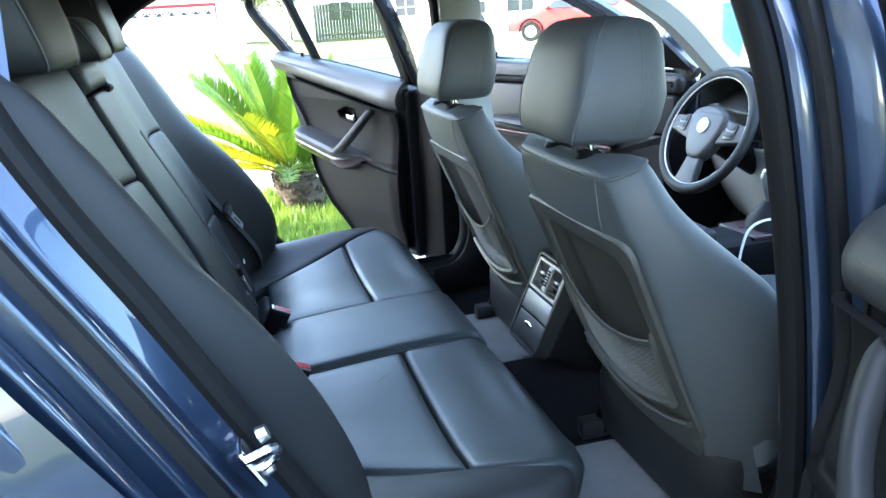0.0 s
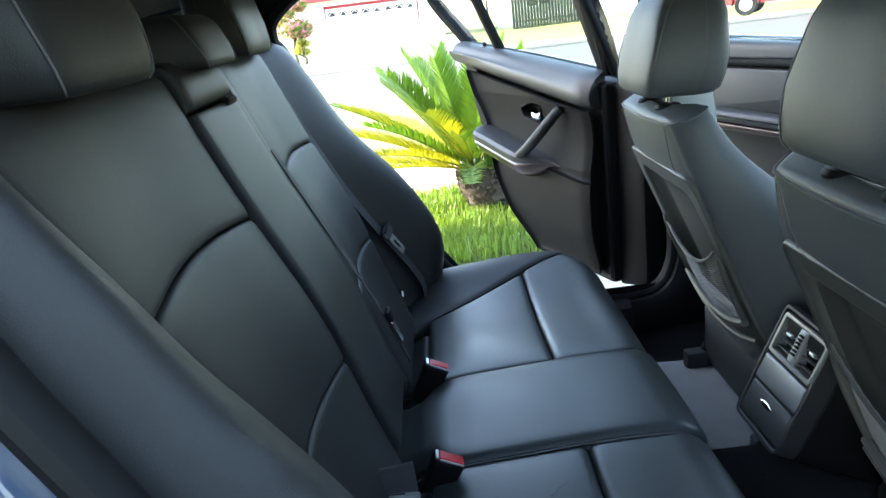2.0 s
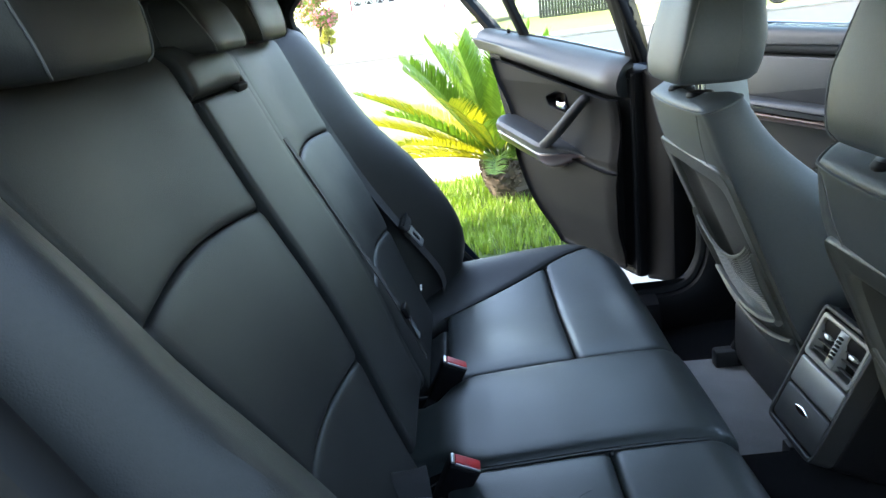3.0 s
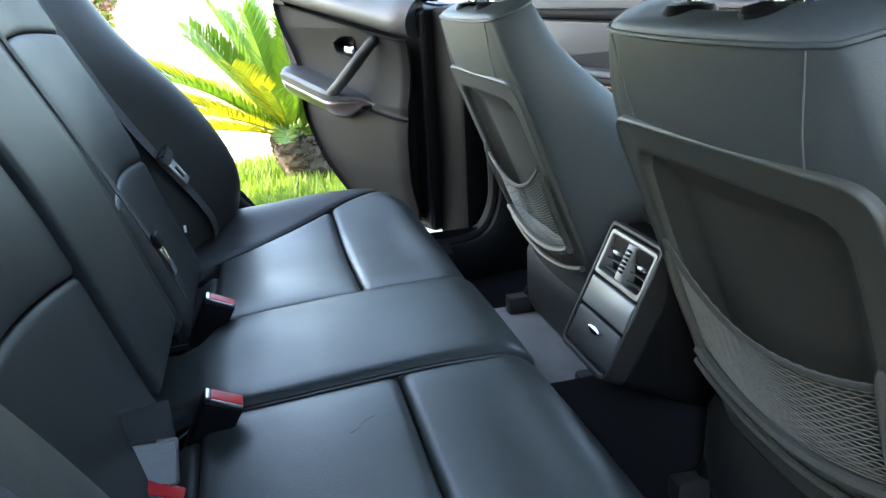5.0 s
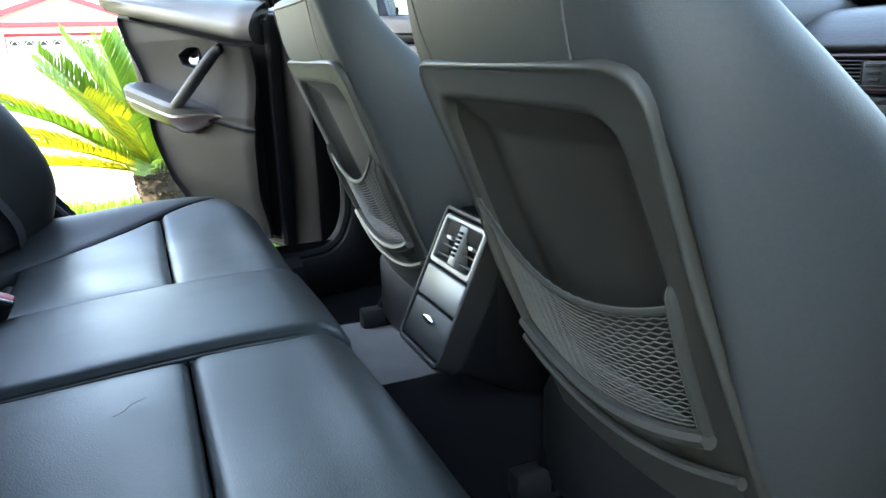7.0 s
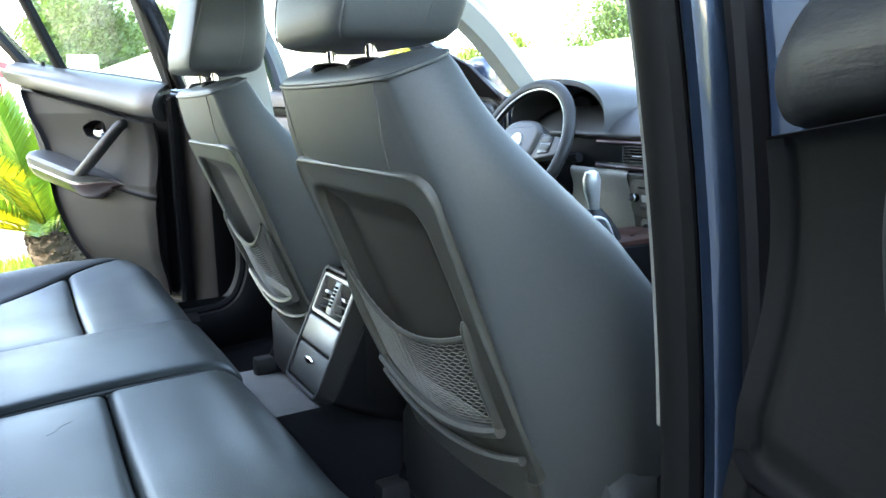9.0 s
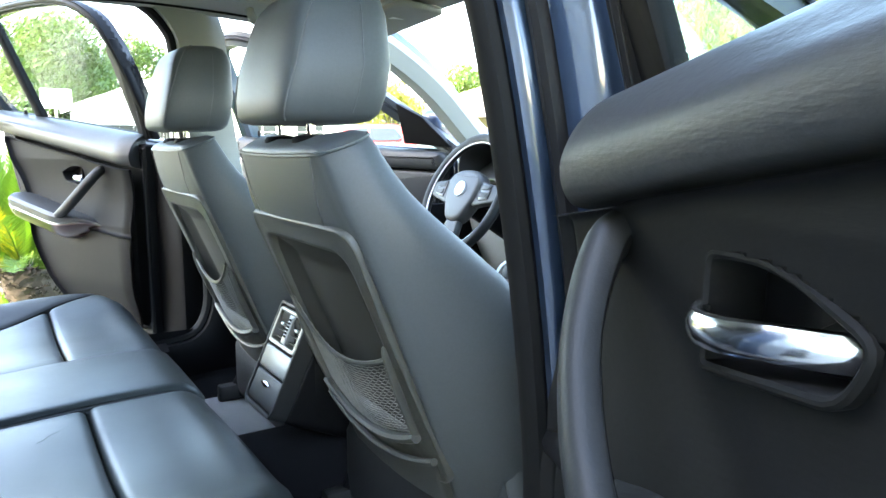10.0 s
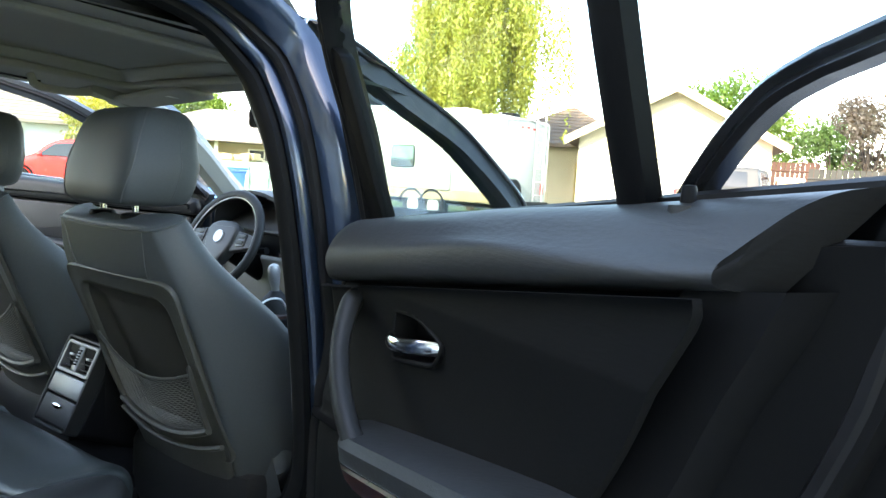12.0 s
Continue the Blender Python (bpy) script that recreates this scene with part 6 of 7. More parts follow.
RV_PANE = material("green tinted pane", (0.10, 0.17, 0.14), rough=0.1, vary=0.1)
TEAL = material("pale green container paint", (0.30, 0.42, 0.38), rough=0.6, vary=0.2, vary_scale=4)
OCHRE = material("tan boards", (0.42, 0.32, 0.15), rough=0.7, vary=0.2, vary_scale=4)
TAIL = material("red tail lamp", (0.5, 0.02, 0.02), rough=0.2)


def flat(pts, z, mat, name, label, thick=0.08):
    ob = part(name, slab(pts, lambda a, b, c: V(a, b, c), z - thick, z, 0.004, 1), mat, None, smooth=False)
    tagged(ob, label, "ground", kind="structure")
    return ob


g = part("ground", grid(lambda a, b: V(lerp(-900, 900, a), lerp(-900, 900, b), -0.10), 12, 12), DRY, None)
tagged(g, "dry lawn reaching to the distance", "ground", kind="structure")
flat([(-8, -4.6), (9.0, -4.6), (9.0, 2.25), (-8, 2.25)], 0.0, CONCRETE, "driveway", "pale concrete driveway under the car")
flat([(-8, 2.27), (9.0, 2.27), (9.0, 3.9), (-8, 3.9)], -0.005, SOIL, "lawn", "green lawn strip beside the driveway")
flat([(-8, 3.92), (9.0, 3.92), (9.0, 5.0), (-8, 5.0)], 0.0, CONCRETE, "garden_path", "sunlit pale concrete path")
flat([(-40, 5.02), (9.0, 5.02), (9.0, 9.9), (-40, 9.9)], -0.01, DRY, "front_lawn", "sunlit yellowing lawn")
flat([(-60, 9.92), (60, 9.92), (60, 11.3), (-60, 11.3)], 0.0, CONCRETE, "pavement", "pale concrete pavement")
flat([(-60, 11.32), (60, 11.32), (60, 11.5), (-60, 11.5)], 0.0, CONCRETE, "kerb", "concrete kerb")
flat([(-60, 11.5), (60, 11.5), (60, 20.5), (-60, 20.5)], -0.09, ASPHALT, "road", "grey asphalt road", 0.005)
flat([(9.02, -30), (13.2, -30), (13.2, 11.3), (9.02, 11.3)], -0.09, ASPHALT, "side_road", "grey asphalt side road", 0.005)
flat([(-40, 20.5), (40, 20.5), (40, 22.0), (-40, 22.0)], 0.0, CONCRETE, "pavement", "pale concrete pavement opposite")
flat([(-3.8, 22.02), (2.0, 22.02), (2.0, 41.0), (-5.4, 41.0)], -0.005, CONCRETE, "driveway", "sunlit concrete drive to the garage")
flat([(-14.0, 22.02), (-3.82, 22.02), (-5.42, 41.0), (-14.0, 41.0)], -0.006, SOIL, "lawn", "green lawn beside the garage drive")
flat([(13.3, -4), (40, -4), (40, 6.0), (13.3, 6.0)], -0.004, CONCRETE, "driveway", "pale concrete drive beside the caravan")

flat([(13.3, 6.02), (24.0, 6.02), (24.0, 22.0), (13.3, 22.0)], -0.003, SOIL, "verge", "green lawn round the caravan")

rng = random.Random(5)


def blades(x0, x1, y0, y1, count, h0, h1):
    vs, fs = [], []
    for _ in range(count):
        x, y = rng.uniform(x0, x1), rng.uniform(y0, y1)
        a = rng.uniform(0, math.tau)
        h = rng.uniform(h0, h1)
        w = 0.004
        dx, dy = math.cos(a), math.sin(a)
        lean = rng.uniform(0.1, 0.6) * h
        k = len(vs)
        vs += [V(x - dy * w, y + dx * w, -0.005), V(x + dy * w, y - dx * w, -0.005), V(x + dx * lean * 0.4 + dy * w * 0.7, y + dy * lean * 0.4 - dx * w * 0.7, h * 0.6), V(x + dx * lean * 0.4 - dy * w * 0.7, y + dy * lean * 0.4 + dx * w * 0.7, h * 0.6), V(x + dx * lean, y + dy * lean, h)]
        fs += [(k, k + 1, k + 2, k + 3), (k + 3, k + 2, k + 4)]
    return vs, fs


gr = part("grass", blades(-1.6, 2.6, 2.28, 3.88, 26000, 0.03, 0.09), BLADE, None, smooth=False)
tagged(gr, "fresh green grass blades beside the driveway", "grass", kind="stuff")


# ---- plants ----
def palm(x, y, seed):
    r = random.Random(seed)
    p = thing("sago_palm", "low sago palm with a rough trunk and feathery fronds", "palm", at=(x, y, 0))
    H = 0.27

    def girth(f):
        return 0.120 + 0.030 * math.sin(math.pi * f)
    rings = []
    for i in range(13):
        f = i / 12
        rings.append([V(x + 0.05 - 0.09 * f + (girth(f) + r.uniform(-0.010, 0.010)) * math.cos(t), y + (girth(f) + r.uniform(-0.010, 0.010)) * math.sin(t), -0.02 + (H + 0.02) * f) for t in [math.tau * k / 26 for k in range(26)]])
    trunk = part("trunk", loft(rings), BARK, p, "rough brown scaled trunk", smooth=False)
    scales = []
    for i in range(300):
        a, f = r.uniform(0, math.tau), r.uniform(0.04, 0.98)
        c = V(x + 0.05 - 0.09 * f + girth(f) * math.cos(a), y + girth(f) * math.sin(a), H * f)
        o = V(math.cos(a), math.sin(a), 0.8)
        t = V(-math.sin(a), math.cos(a), 0)
        scales.append(([c - t * 0.013, c + t * 0.013, c + o * 0.014 + t * 0.004, c + o * 0.014 - t * 0.004, c + V(0, 0, 0.020)], [(0, 1, 2, 3), (1, 4, 2), (4, 0, 3), (3, 2, 4)]))
    part("scaly_bark", join(*scales), BARK, trunk, smooth=False, kind="stuff")
    count = 54
    for i in range(count):
        az = i * 2.39996 + r.uniform(-0.2, 0.2)
        tier = i / count
        el = lerp(82, 8, tier ** 0.85) + r.uniform(-6, 6)
        L = lerp(0.74, 0.92, min(1, tier * 1.4)) * r.uniform(0.9, 1.06)
        pts = []
        pos = V(x - 0.04 + 0.05 * math.cos(az), y + 0.05 * math.sin(az), H - 0.01)
        e = radians(el)
        for k in range(15):
            pts.append(pos.copy())
            d = V(math.cos(az) * math.cos(e), math.sin(az) * math.cos(e), math.sin(e))
            pos = pos + d * (L / 14)
            e -= radians(lerp(0.8, 2.2, tier)) * (0.4 + k / 14)
        geo = [tube(pts, 0.006, 5, scale=lambda f: 1 - 0.8 * f)]
        vs, fs = [], []
        for k in range(72):
            f = 0.12 + 0.88 * k / 71
            q = f * 14
            j = min(int(q), 13)
            c = pts[j].lerp(pts[j + 1], q - j)
            t = (pts[j + 1] - pts[j]).normalized()
            s = t.cross(V(0, 0, 1)).normalized()
            u = s.cross(t)
            ll = 0.135 * math.sin(math.pi * (0.10 + 0.80 * f)) ** 0.6 + 0.015
            for sg in (-1, 1):
                d = (s * sg * r.uniform(0.50, 0.64) + t * 0.74 + u * r.uniform(0.22, 0.40)).normalized()
                w = t * 0.0065
                b = len(vs)
                mid = c + d * ll * 0.5 + u * 0.003
                tip = c + d * ll - u * 0.006
                vs += [c - w * 0.7, c + w * 0.7, mid + w, mid - w, tip]
                fs += [(b, b + 1, b + 2, b + 3), (b + 3, b + 2, b + 4)]
        geo.append((vs, fs))
        part("frond", join(*geo), PALM_YELLOW if tier > 0.45 and r.random() < 0.6 else PALM_LEAF, p, smooth=False)
    return p


palm(0.47, 3.28, 3)


def tree(x, y, h, crown_r, crown_z, leaf, label, seed, droop=0.0, leaves=9000, size=0.10, name="tree", trunk_r=0.16, lobes=9, squash=0.8, blossom=None):
    r = random.Random(seed)
    t = thing(name, label, "tree" if name == "tree" else name, at=(x, y, 0))
    limbs = [sweep(spline([V(x, y, -0.1), V(x + r.uniform(-.1, .1), y + r.uniform(-.1, .1), crown_z * 0.5), V(x + r.uniform(-.2, .2), y, crown_z)], 10), circle(trunk_r, 8), (1, 0, 0), scale=lambda f: 1 - 0.6 * f)]
    centres = []
    for i in range(lobes):
        a = i * 2.4 + r.uniform(-.4, .4)
        rr = crown_r * r.uniform(0.25, 0.8)
        zc = crown_z + (h - crown_z) * r.uniform(0.02, 0.85)
        rr *= 1.0 - 0.55 * max(0, (zc - crown_z) / max(0.01, h - crown_z)) ** 2
        c = V(x + rr * math.cos(a), y + rr * math.sin(a), zc)
        centres.append((c, crown_r * r.uniform(0.30, 0.48)))
        limbs.append(tube(spline([V(x, y, crown_z * 0.6), V(x, y, crown_z * 0.7).lerp(c, 0.5) + V(0, 0, 0.2), c], 8), trunk_r * (0.16 if droop else 0.35), 6, scale=lambda f: 1 - 0.75 * f))
    part("trunk", join(*limbs), BARK, t, "brown trunk with limbs")

    def twigs(n, mat, nm):
        """Hanging twigs, each a string of small leaves."""
        vs, fs = [], []
        while len(fs) < n:
            c, R = centres[r.randrange(len(centres))]
            d = V(r.gauss(0, 1), r.gauss(0, 1), abs(r.gauss(0, 0.8))).normalized()
            p = c + V(d.x * R, d.y * R, d.z * R * squash) * r.uniform(0.55, 1.08)
            drift = V(d.x, d.y, 0) * r.uniform(0.0, 0.10) + V(r.gauss(0, 0.04), r.gauss(0, 0.04), 0)
            length = droop * R * r.uniform(0.5, 1.5)
            step = size * 0.55
            for k in range(max(3, int(length / step))):
                p = p + (V(0, 0, -1) + drift * (1 - 0.05 * k)) * step
                if p.z < crown_z * 0.45:
                    break
                for _ in range(2):
                    q = p + V(r.gauss(0, 0.5), r.gauss(0, 0.5), r.gauss(0, 0.4)) * size
                    u = V(r.gauss(0, 0.45), r.gauss(0, 0.45), -1).normalized() * size * r.uniform(0.6, 1.1)
                    w = u.cross(V(r.gauss(0, 1), r.gauss(0, 1), 0.2)).normalized() * size * 0.50
                    b = len(vs)
                    vs += [q - u * 0.5, q + w * 0.5, q + u * 0.5, q - w * 0.5]
                    fs += [(b, b + 1, b + 2, b + 3)]
        part(nm, (vs, fs), mat, t, smooth=False)

    def crown(n, mat, nm):
        vs, fs = [], []
        for i in range(n):
            c, R = centres[r.randrange(len(centres))]
            d = V(r.gauss(0, 1), r.gauss(0, 1), r.gauss(0, 1)).normalized()
            p = c + V(d.x * R, d.y * R, d.z * R * squash) * r.random() ** 0.35
            s = size * r.uniform(0.6, 1.3)
            n1 = V(r.gauss(0, 1), r.gauss(0, 1), r.gauss(0, 1)).normalized()
            u = n1.orthogonal().normalized() * s
            w = n1.cross(u).normalized() * s * 0.45
            b = len(vs)
            vs += [p - u * 0.5, p + w * 0.5, p + u * 0.5, p - w * 0.5]
            fs += [(b, b + 1, b + 2, b + 3)]
        part(nm, (vs, fs), mat, t, smooth=False)
    (twigs if droop else crown)(leaves, leaf, "crown")
    if blossom:
        crown(leaves // 2, blossom, "blossom")
    return t


# ---- buildings ----
def house(name, x, y, heading, w, d, wall_h, rise, wall_mat, roof_mat, label, fascia=WHITE, hip=False):
    """x, y: middle of its front; heading: degrees its front looks to; gable ends on the front unless hip."""
    h = thing(name, label, "house", at=(x, y, 0))
    F = V(math.cos(radians(heading)), math.sin(radians(heading)), 0)
    R = V(-F.y, F.x, 0)

    def P(a, b, c):
        """a: across the front, b: back from it, c: up."""
        return V(x, y, 0) + R * a - F * b + V(0, 0, c)
    body = [(-w / 2, 0), (w / 2, 0), (w / 2, d), (-w / 2, d)]
    if hip:
        part("wall", slab(body, lambda a, b, c: P(a, b, c), -0.1, wall_h, 0.01, 1), wall_mat, h, smooth=False)
        o = 0.5
        k = min(w, d) / 2
        vs = [P(-w / 2 - o, -o, wall_h - 0.05), P(w / 2 + o, -o, wall_h - 0.05), P(w / 2 + o, d + o, wall_h - 0.05), P(-w / 2 - o, d + o, wall_h - 0.05), P(-w / 2 + k, d / 2, wall_h + rise), P(w / 2 - k, d / 2, wall_h + rise)]
        vs += [v - V(0, 0, 0.16) for v in vs[:4]]
        part("roof", (vs, [(0, 1, 5, 4), (1, 2, 5), (2, 3, 4, 5), (3, 0, 4), (0, 6, 7, 1), (1, 7, 8, 2), (2, 8, 9, 3), (3, 9, 6, 0), (6, 9, 8, 7)]), roof_mat, h, smooth=False)
        n = int(rise / 0.16)
        courses = []
        for i in range(1, n):
            f = i / n
            courses.append(tube([P(lerp(-w / 2 - o, -w / 2 + k, f), lerp(-o, d / 2, f), lerp(wall_h - 0.05, wall_h + rise, f) + 0.015), P(lerp(w / 2 + o, w / 2 - k, f), lerp(-o, d / 2, f), lerp(wall_h - 0.05, wall_h + rise, f) + 0.015)], 0.03, 4))
        part("roof_courses", join(*courses), roof_mat, h, smooth=False)
    else:
        gable = [(-w / 2, -0.1), (w / 2, -0.1), (w / 2, wall_h), (0, wall_h + rise), (-w / 2, wall_h)]
        part("wall", slab(gable, lambda a, c, b: P(a, b, c), 0, d, 0.01, 1), wall_mat, h, smooth=False)
        o = 0.5
        for s in (-1, 1):
            sl = math.hypot(w / 2, rise)
            e = 1 + o / (w / 2)
            pts = [(0, -o), (sl * e, -o), (sl * e, d + o), (0, d + o)]
            nx, nz = rise / sl, (w / 2) / sl
            part("roof", slab(pts, lambda q, b, c, s=s: P(s * (q * (w / 2) / sl + nx * c), b, wall_h + rise - q * rise / sl + nz * c), 0.02, 0.16, 0.01, 1), roof_mat, h, smooth=False)
            part("fascia", slab([(0, -o - 0.03), (sl * e, -o - 0.03), (sl * e, -o), (0, -o)], lambda q, b, c, s=s: P(s * (q * (w / 2) / sl), b, wall_h + rise - q * rise / sl + c), -0.14, 0.16, 0.005, 1), fascia, h, smooth=False)
    return h, P


def window(h, P, a, c, w, ht, b=-0.02, grid_n=(2, 2), mat=WHITE):
    f = part("window", rim([(a - w / 2, c), (a + w / 2, c), (a + w / 2, c + ht), (a - w / 2, c + ht)], [(a - w / 2 + 0.09, c + 0.09), (a + w / 2 - 0.09, c + 0.09), (a + w / 2 - 0.09, c + ht - 0.09), (a - w / 2 + 0.09, c + ht - 0.09)], lambda p, q, r: P(p, b - r, q), -0.02, 0.05, 0.01), mat, h, smooth=False)
    part("pane", slab([(a - w / 2 + 0.08, c + 0.08), (a + w / 2 - 0.08, c + 0.08), (a + w / 2 - 0.08, c + ht - 0.08), (a - w / 2 + 0.08, c + ht - 0.08)], lambda p, q, r: P(p, b - r, q), -0.01, 0.01, 0.002, 1), WINDOW, f, smooth=False)
    bars = [slab([(a - 0.02, c + 0.09), (a + 0.02, c + 0.09), (a + 0.02, c + ht - 0.09), (a - 0.02, c + ht - 0.09)], lambda p, q, r: P(p, b - r, q), 0.012, 0.03, 0.003, 1)]
    if grid_n[1] > 1:
        bars.append(slab([(a - w / 2 + 0.09, c + ht / 2 - 0.02), (a + w / 2 - 0.09, c + ht / 2 - 0.02), (a + w / 2 - 0.09, c + ht / 2 + 0.02), (a - w / 2 + 0.09, c + ht / 2 + 0.02)], lambda p, q, r: P(p, b - r, q), 0.012, 0.028, 0.003, 1))
    part("glazing_bar", join(*bars), mat, f, smooth=False)


def garage_door(h, P, a, w, ht, lattice=True, b=-0.03, mat=WHITE):
    n = 4
    for i in range(n):
        z0, z1 = ht * i / n + 0.008, ht * (i + 1) / n - 0.008
        pn = part("garage_panel", slab([(a - w / 2, z0), (a + w / 2, z0), (a + w / 2, z1), (a - w / 2, z1)], lambda p, q, r: P(p, b - r, q), 0.0, 0.05, 0.012, 1), mat, h, smooth=False)
        if i == n - 1 and lattice:
            for k in range(8):
                u = a - w / 2 + (k + 0.5) * w / 8
                o = [(u - 0.24, z0 + 0.10), (u + 0.24, z0 + 0.10)] + [(u + 0.24 * math.cos(t), z0 + 0.22 + 0.16 * math.sin(t)) for t in [math.pi * j / 10 for j in range(11)]]
                part("pane", slab(o, lambda p, q, r: P(p, b - r, q), 0.045, 0.056, 0.002, 1), WINDOW, pn, smooth=False)
                part("lattice", join(tube([P(u - 0.22, b - 0.06, z0 + 0.12), P(u, b - 0.06, z0 + 0.36)], 0.014, 4), tube([P(u + 0.22, b - 0.06, z0 + 0.12), P(u, b - 0.06, z0 + 0.36)], 0.014, 4)), WHITE, pn, smooth=False)
    fr = [tube([P(a - w / 2 - 0.08, b - 0.02, 0), P(a - w / 2 - 0.08, b - 0.02, ht + 0.08), P(a + w / 2 + 0.08, b - 0.02, ht + 0.08), P(a + w / 2 + 0.08, b - 0.02, 0)], 0.085, 4)]
    part("garage_trim", join(*fr), OXBLOOD if lattice else WHITE, h, smooth=False)


# house with the lattice garage, across the street
h1, P1 = house("garage_house", -2.6, 42.0, -90, 8.0, 9.0, 2.75, 1.4, STUCCO_WHITE, TILE, "white house with a lattice-topped garage door", OXBLOOD)
garage_door(h1, P1, 0.0, 5.1, 2.15)
part("eave_board", box((-2.6, 41.7, 2.72), (8.8, 0.6, 0.22), 0.02), OXBLOOD, h1, "dark red eave board", smooth=False)
# pale gabled house past the far door
h2, P2 = house("white_house", 9.2, 44.0, -95, 9.0, 9.0, 2.9, 1.7, STUCCO_WHITE, SHINGLE, "white gabled house beyond the street")
window(h2, P2, -2.0, 0.9, 1.4, 1.2)
window(h2, P2, 2.0, 0.9, 1.4, 1.2)
# grey house behind the red car
h3, P3 = house("grey_house", 15.8, 33.5, -115, 11.0, 8.0, 2.7, 1.9, STUCCO_GREY, SHINGLE, "pale grey house with white windows and shingle roof", hip=True)
for a in (-3.6, -1.2, 1.6, 3.8):
    window(h3, P3, a, 0.85, 1.5 if a < 0 else 0.9, 1.35)
# low house seen through the windscreen
h4, P4 = house("low_house", 26.5, 31.0, -130, 15.0, 9.0, 2.55, 1.9, STUCCO, SHINGLE, "low cream house with a broad porch roof", hip=True)
window(h4, P4, -4.5, 0.8, 1.8, 1.3)
window(h4, P4, 0.5, 0.8, 1.8, 1.3)
window(h4, P4, 4.5, 0.8, 1.8, 1.3)
for a in (-6.5, -2.0, 2.6, 6.6):
    part("porch_post", tube([P4(a, -1.6, 0), P4(a, -1.6, 2.5)], 0.12, 4), WHITE, h4, smooth=False)
part("porch_roof", slab([(-7.8, -2.2), (7.8, -2.2), (7.8, 0.3), (-7.8, 0.3)], lambda a, b, c: P4(a, b, c + 0.10 * b), 2.55, 2.68, 0.02, 1), SHINGLE, h4, smooth=False)
# stucco house beside the caravan
h5, P5 = house("stucco_house", 25.6, 7.1, 200, 6.6, 11.0, 3.0, 1.75, STUCCO, TILE, "sunlit cream stucco house with a gabled garage", STUCCO)
garage_door(h5, P5, 0.2, 4.6, 2.2, False)
part("chimney", box(P5(-1.4, 0.4, 4.3), (0.5, 0.5, 1.5), 0.02), STUCCO, h5, smooth=False)
h6, P6 = house("entry_house", 27.5, 12.6, 200, 6.0, 9.0, 2.9, 2.0, STUCCO, TILE, "cream house front with arched window and door", STUCCO, hip=True)
window(h6, P6, -0.9, 0.8, 1.0, 1.6)
part("front_door", slab([(0.75, 0), (1.65, 0), (1.65, 2.1), (0.75, 2.1)], lambda p, q, r: P6(p, -r, q), 0.0, 0.06, 0.01, 1), OCHRE, h6, "tan panelled front door", smooth=False)
# unseen house added behind, so that its shade lies over the car
h7, P7 = house("shade_house", -3.9, -2.3, 0, 8.0, 9.0, 5.4, 2.2, STUCCO, TILE, "unseen cream two-storey house added behind the car to shade it, its garage facing the drive", hip=True)
garage_door(h7, P7, 0.6, 4.9, 2.15, False)
window(h7, P7, -1.8, 3.4, 1.6, 1.2)
window(h7, P7, 1.8, 3.4, 1.6, 1.2)
h9, P9 = house("next_house", 3.0, -17.0, 90, 14.0, 9.0, 2.8, 1.8, STUCCO_GREY, SHINGLE, "low grey house beyond the lawn", hip=True)
window(h9, P9, -3.0, 0.9, 1.8, 1.3)
window(h9, P9, 3.0, 0.9, 1.8, 1.3)
h8, P8 = house("neighbour_house", -22.0, 16.0, 0, 12.0, 9.0, 2.9, 1.7, STUCCO_GREY, SHINGLE, "grey neighbouring house down the street", hip=True)

# ---- vehicles ----
def wheel_at(parent, c, axis, r=0.33):
    w_ = part("wheel", lathe([(0.06, 0.10), (0.19, 0.10), (0.21, 0.07), (0.21, 0.0)], c, axis, 20), STEEL, parent)
    part("tyre", lathe([(0.20, 0.0), (0.20, 0.10), (r * 0.9, 0.11), (r, 0.08), (r, -0.10), (0.2, -0.1)], c, axis, 24), RUBBER, w_)


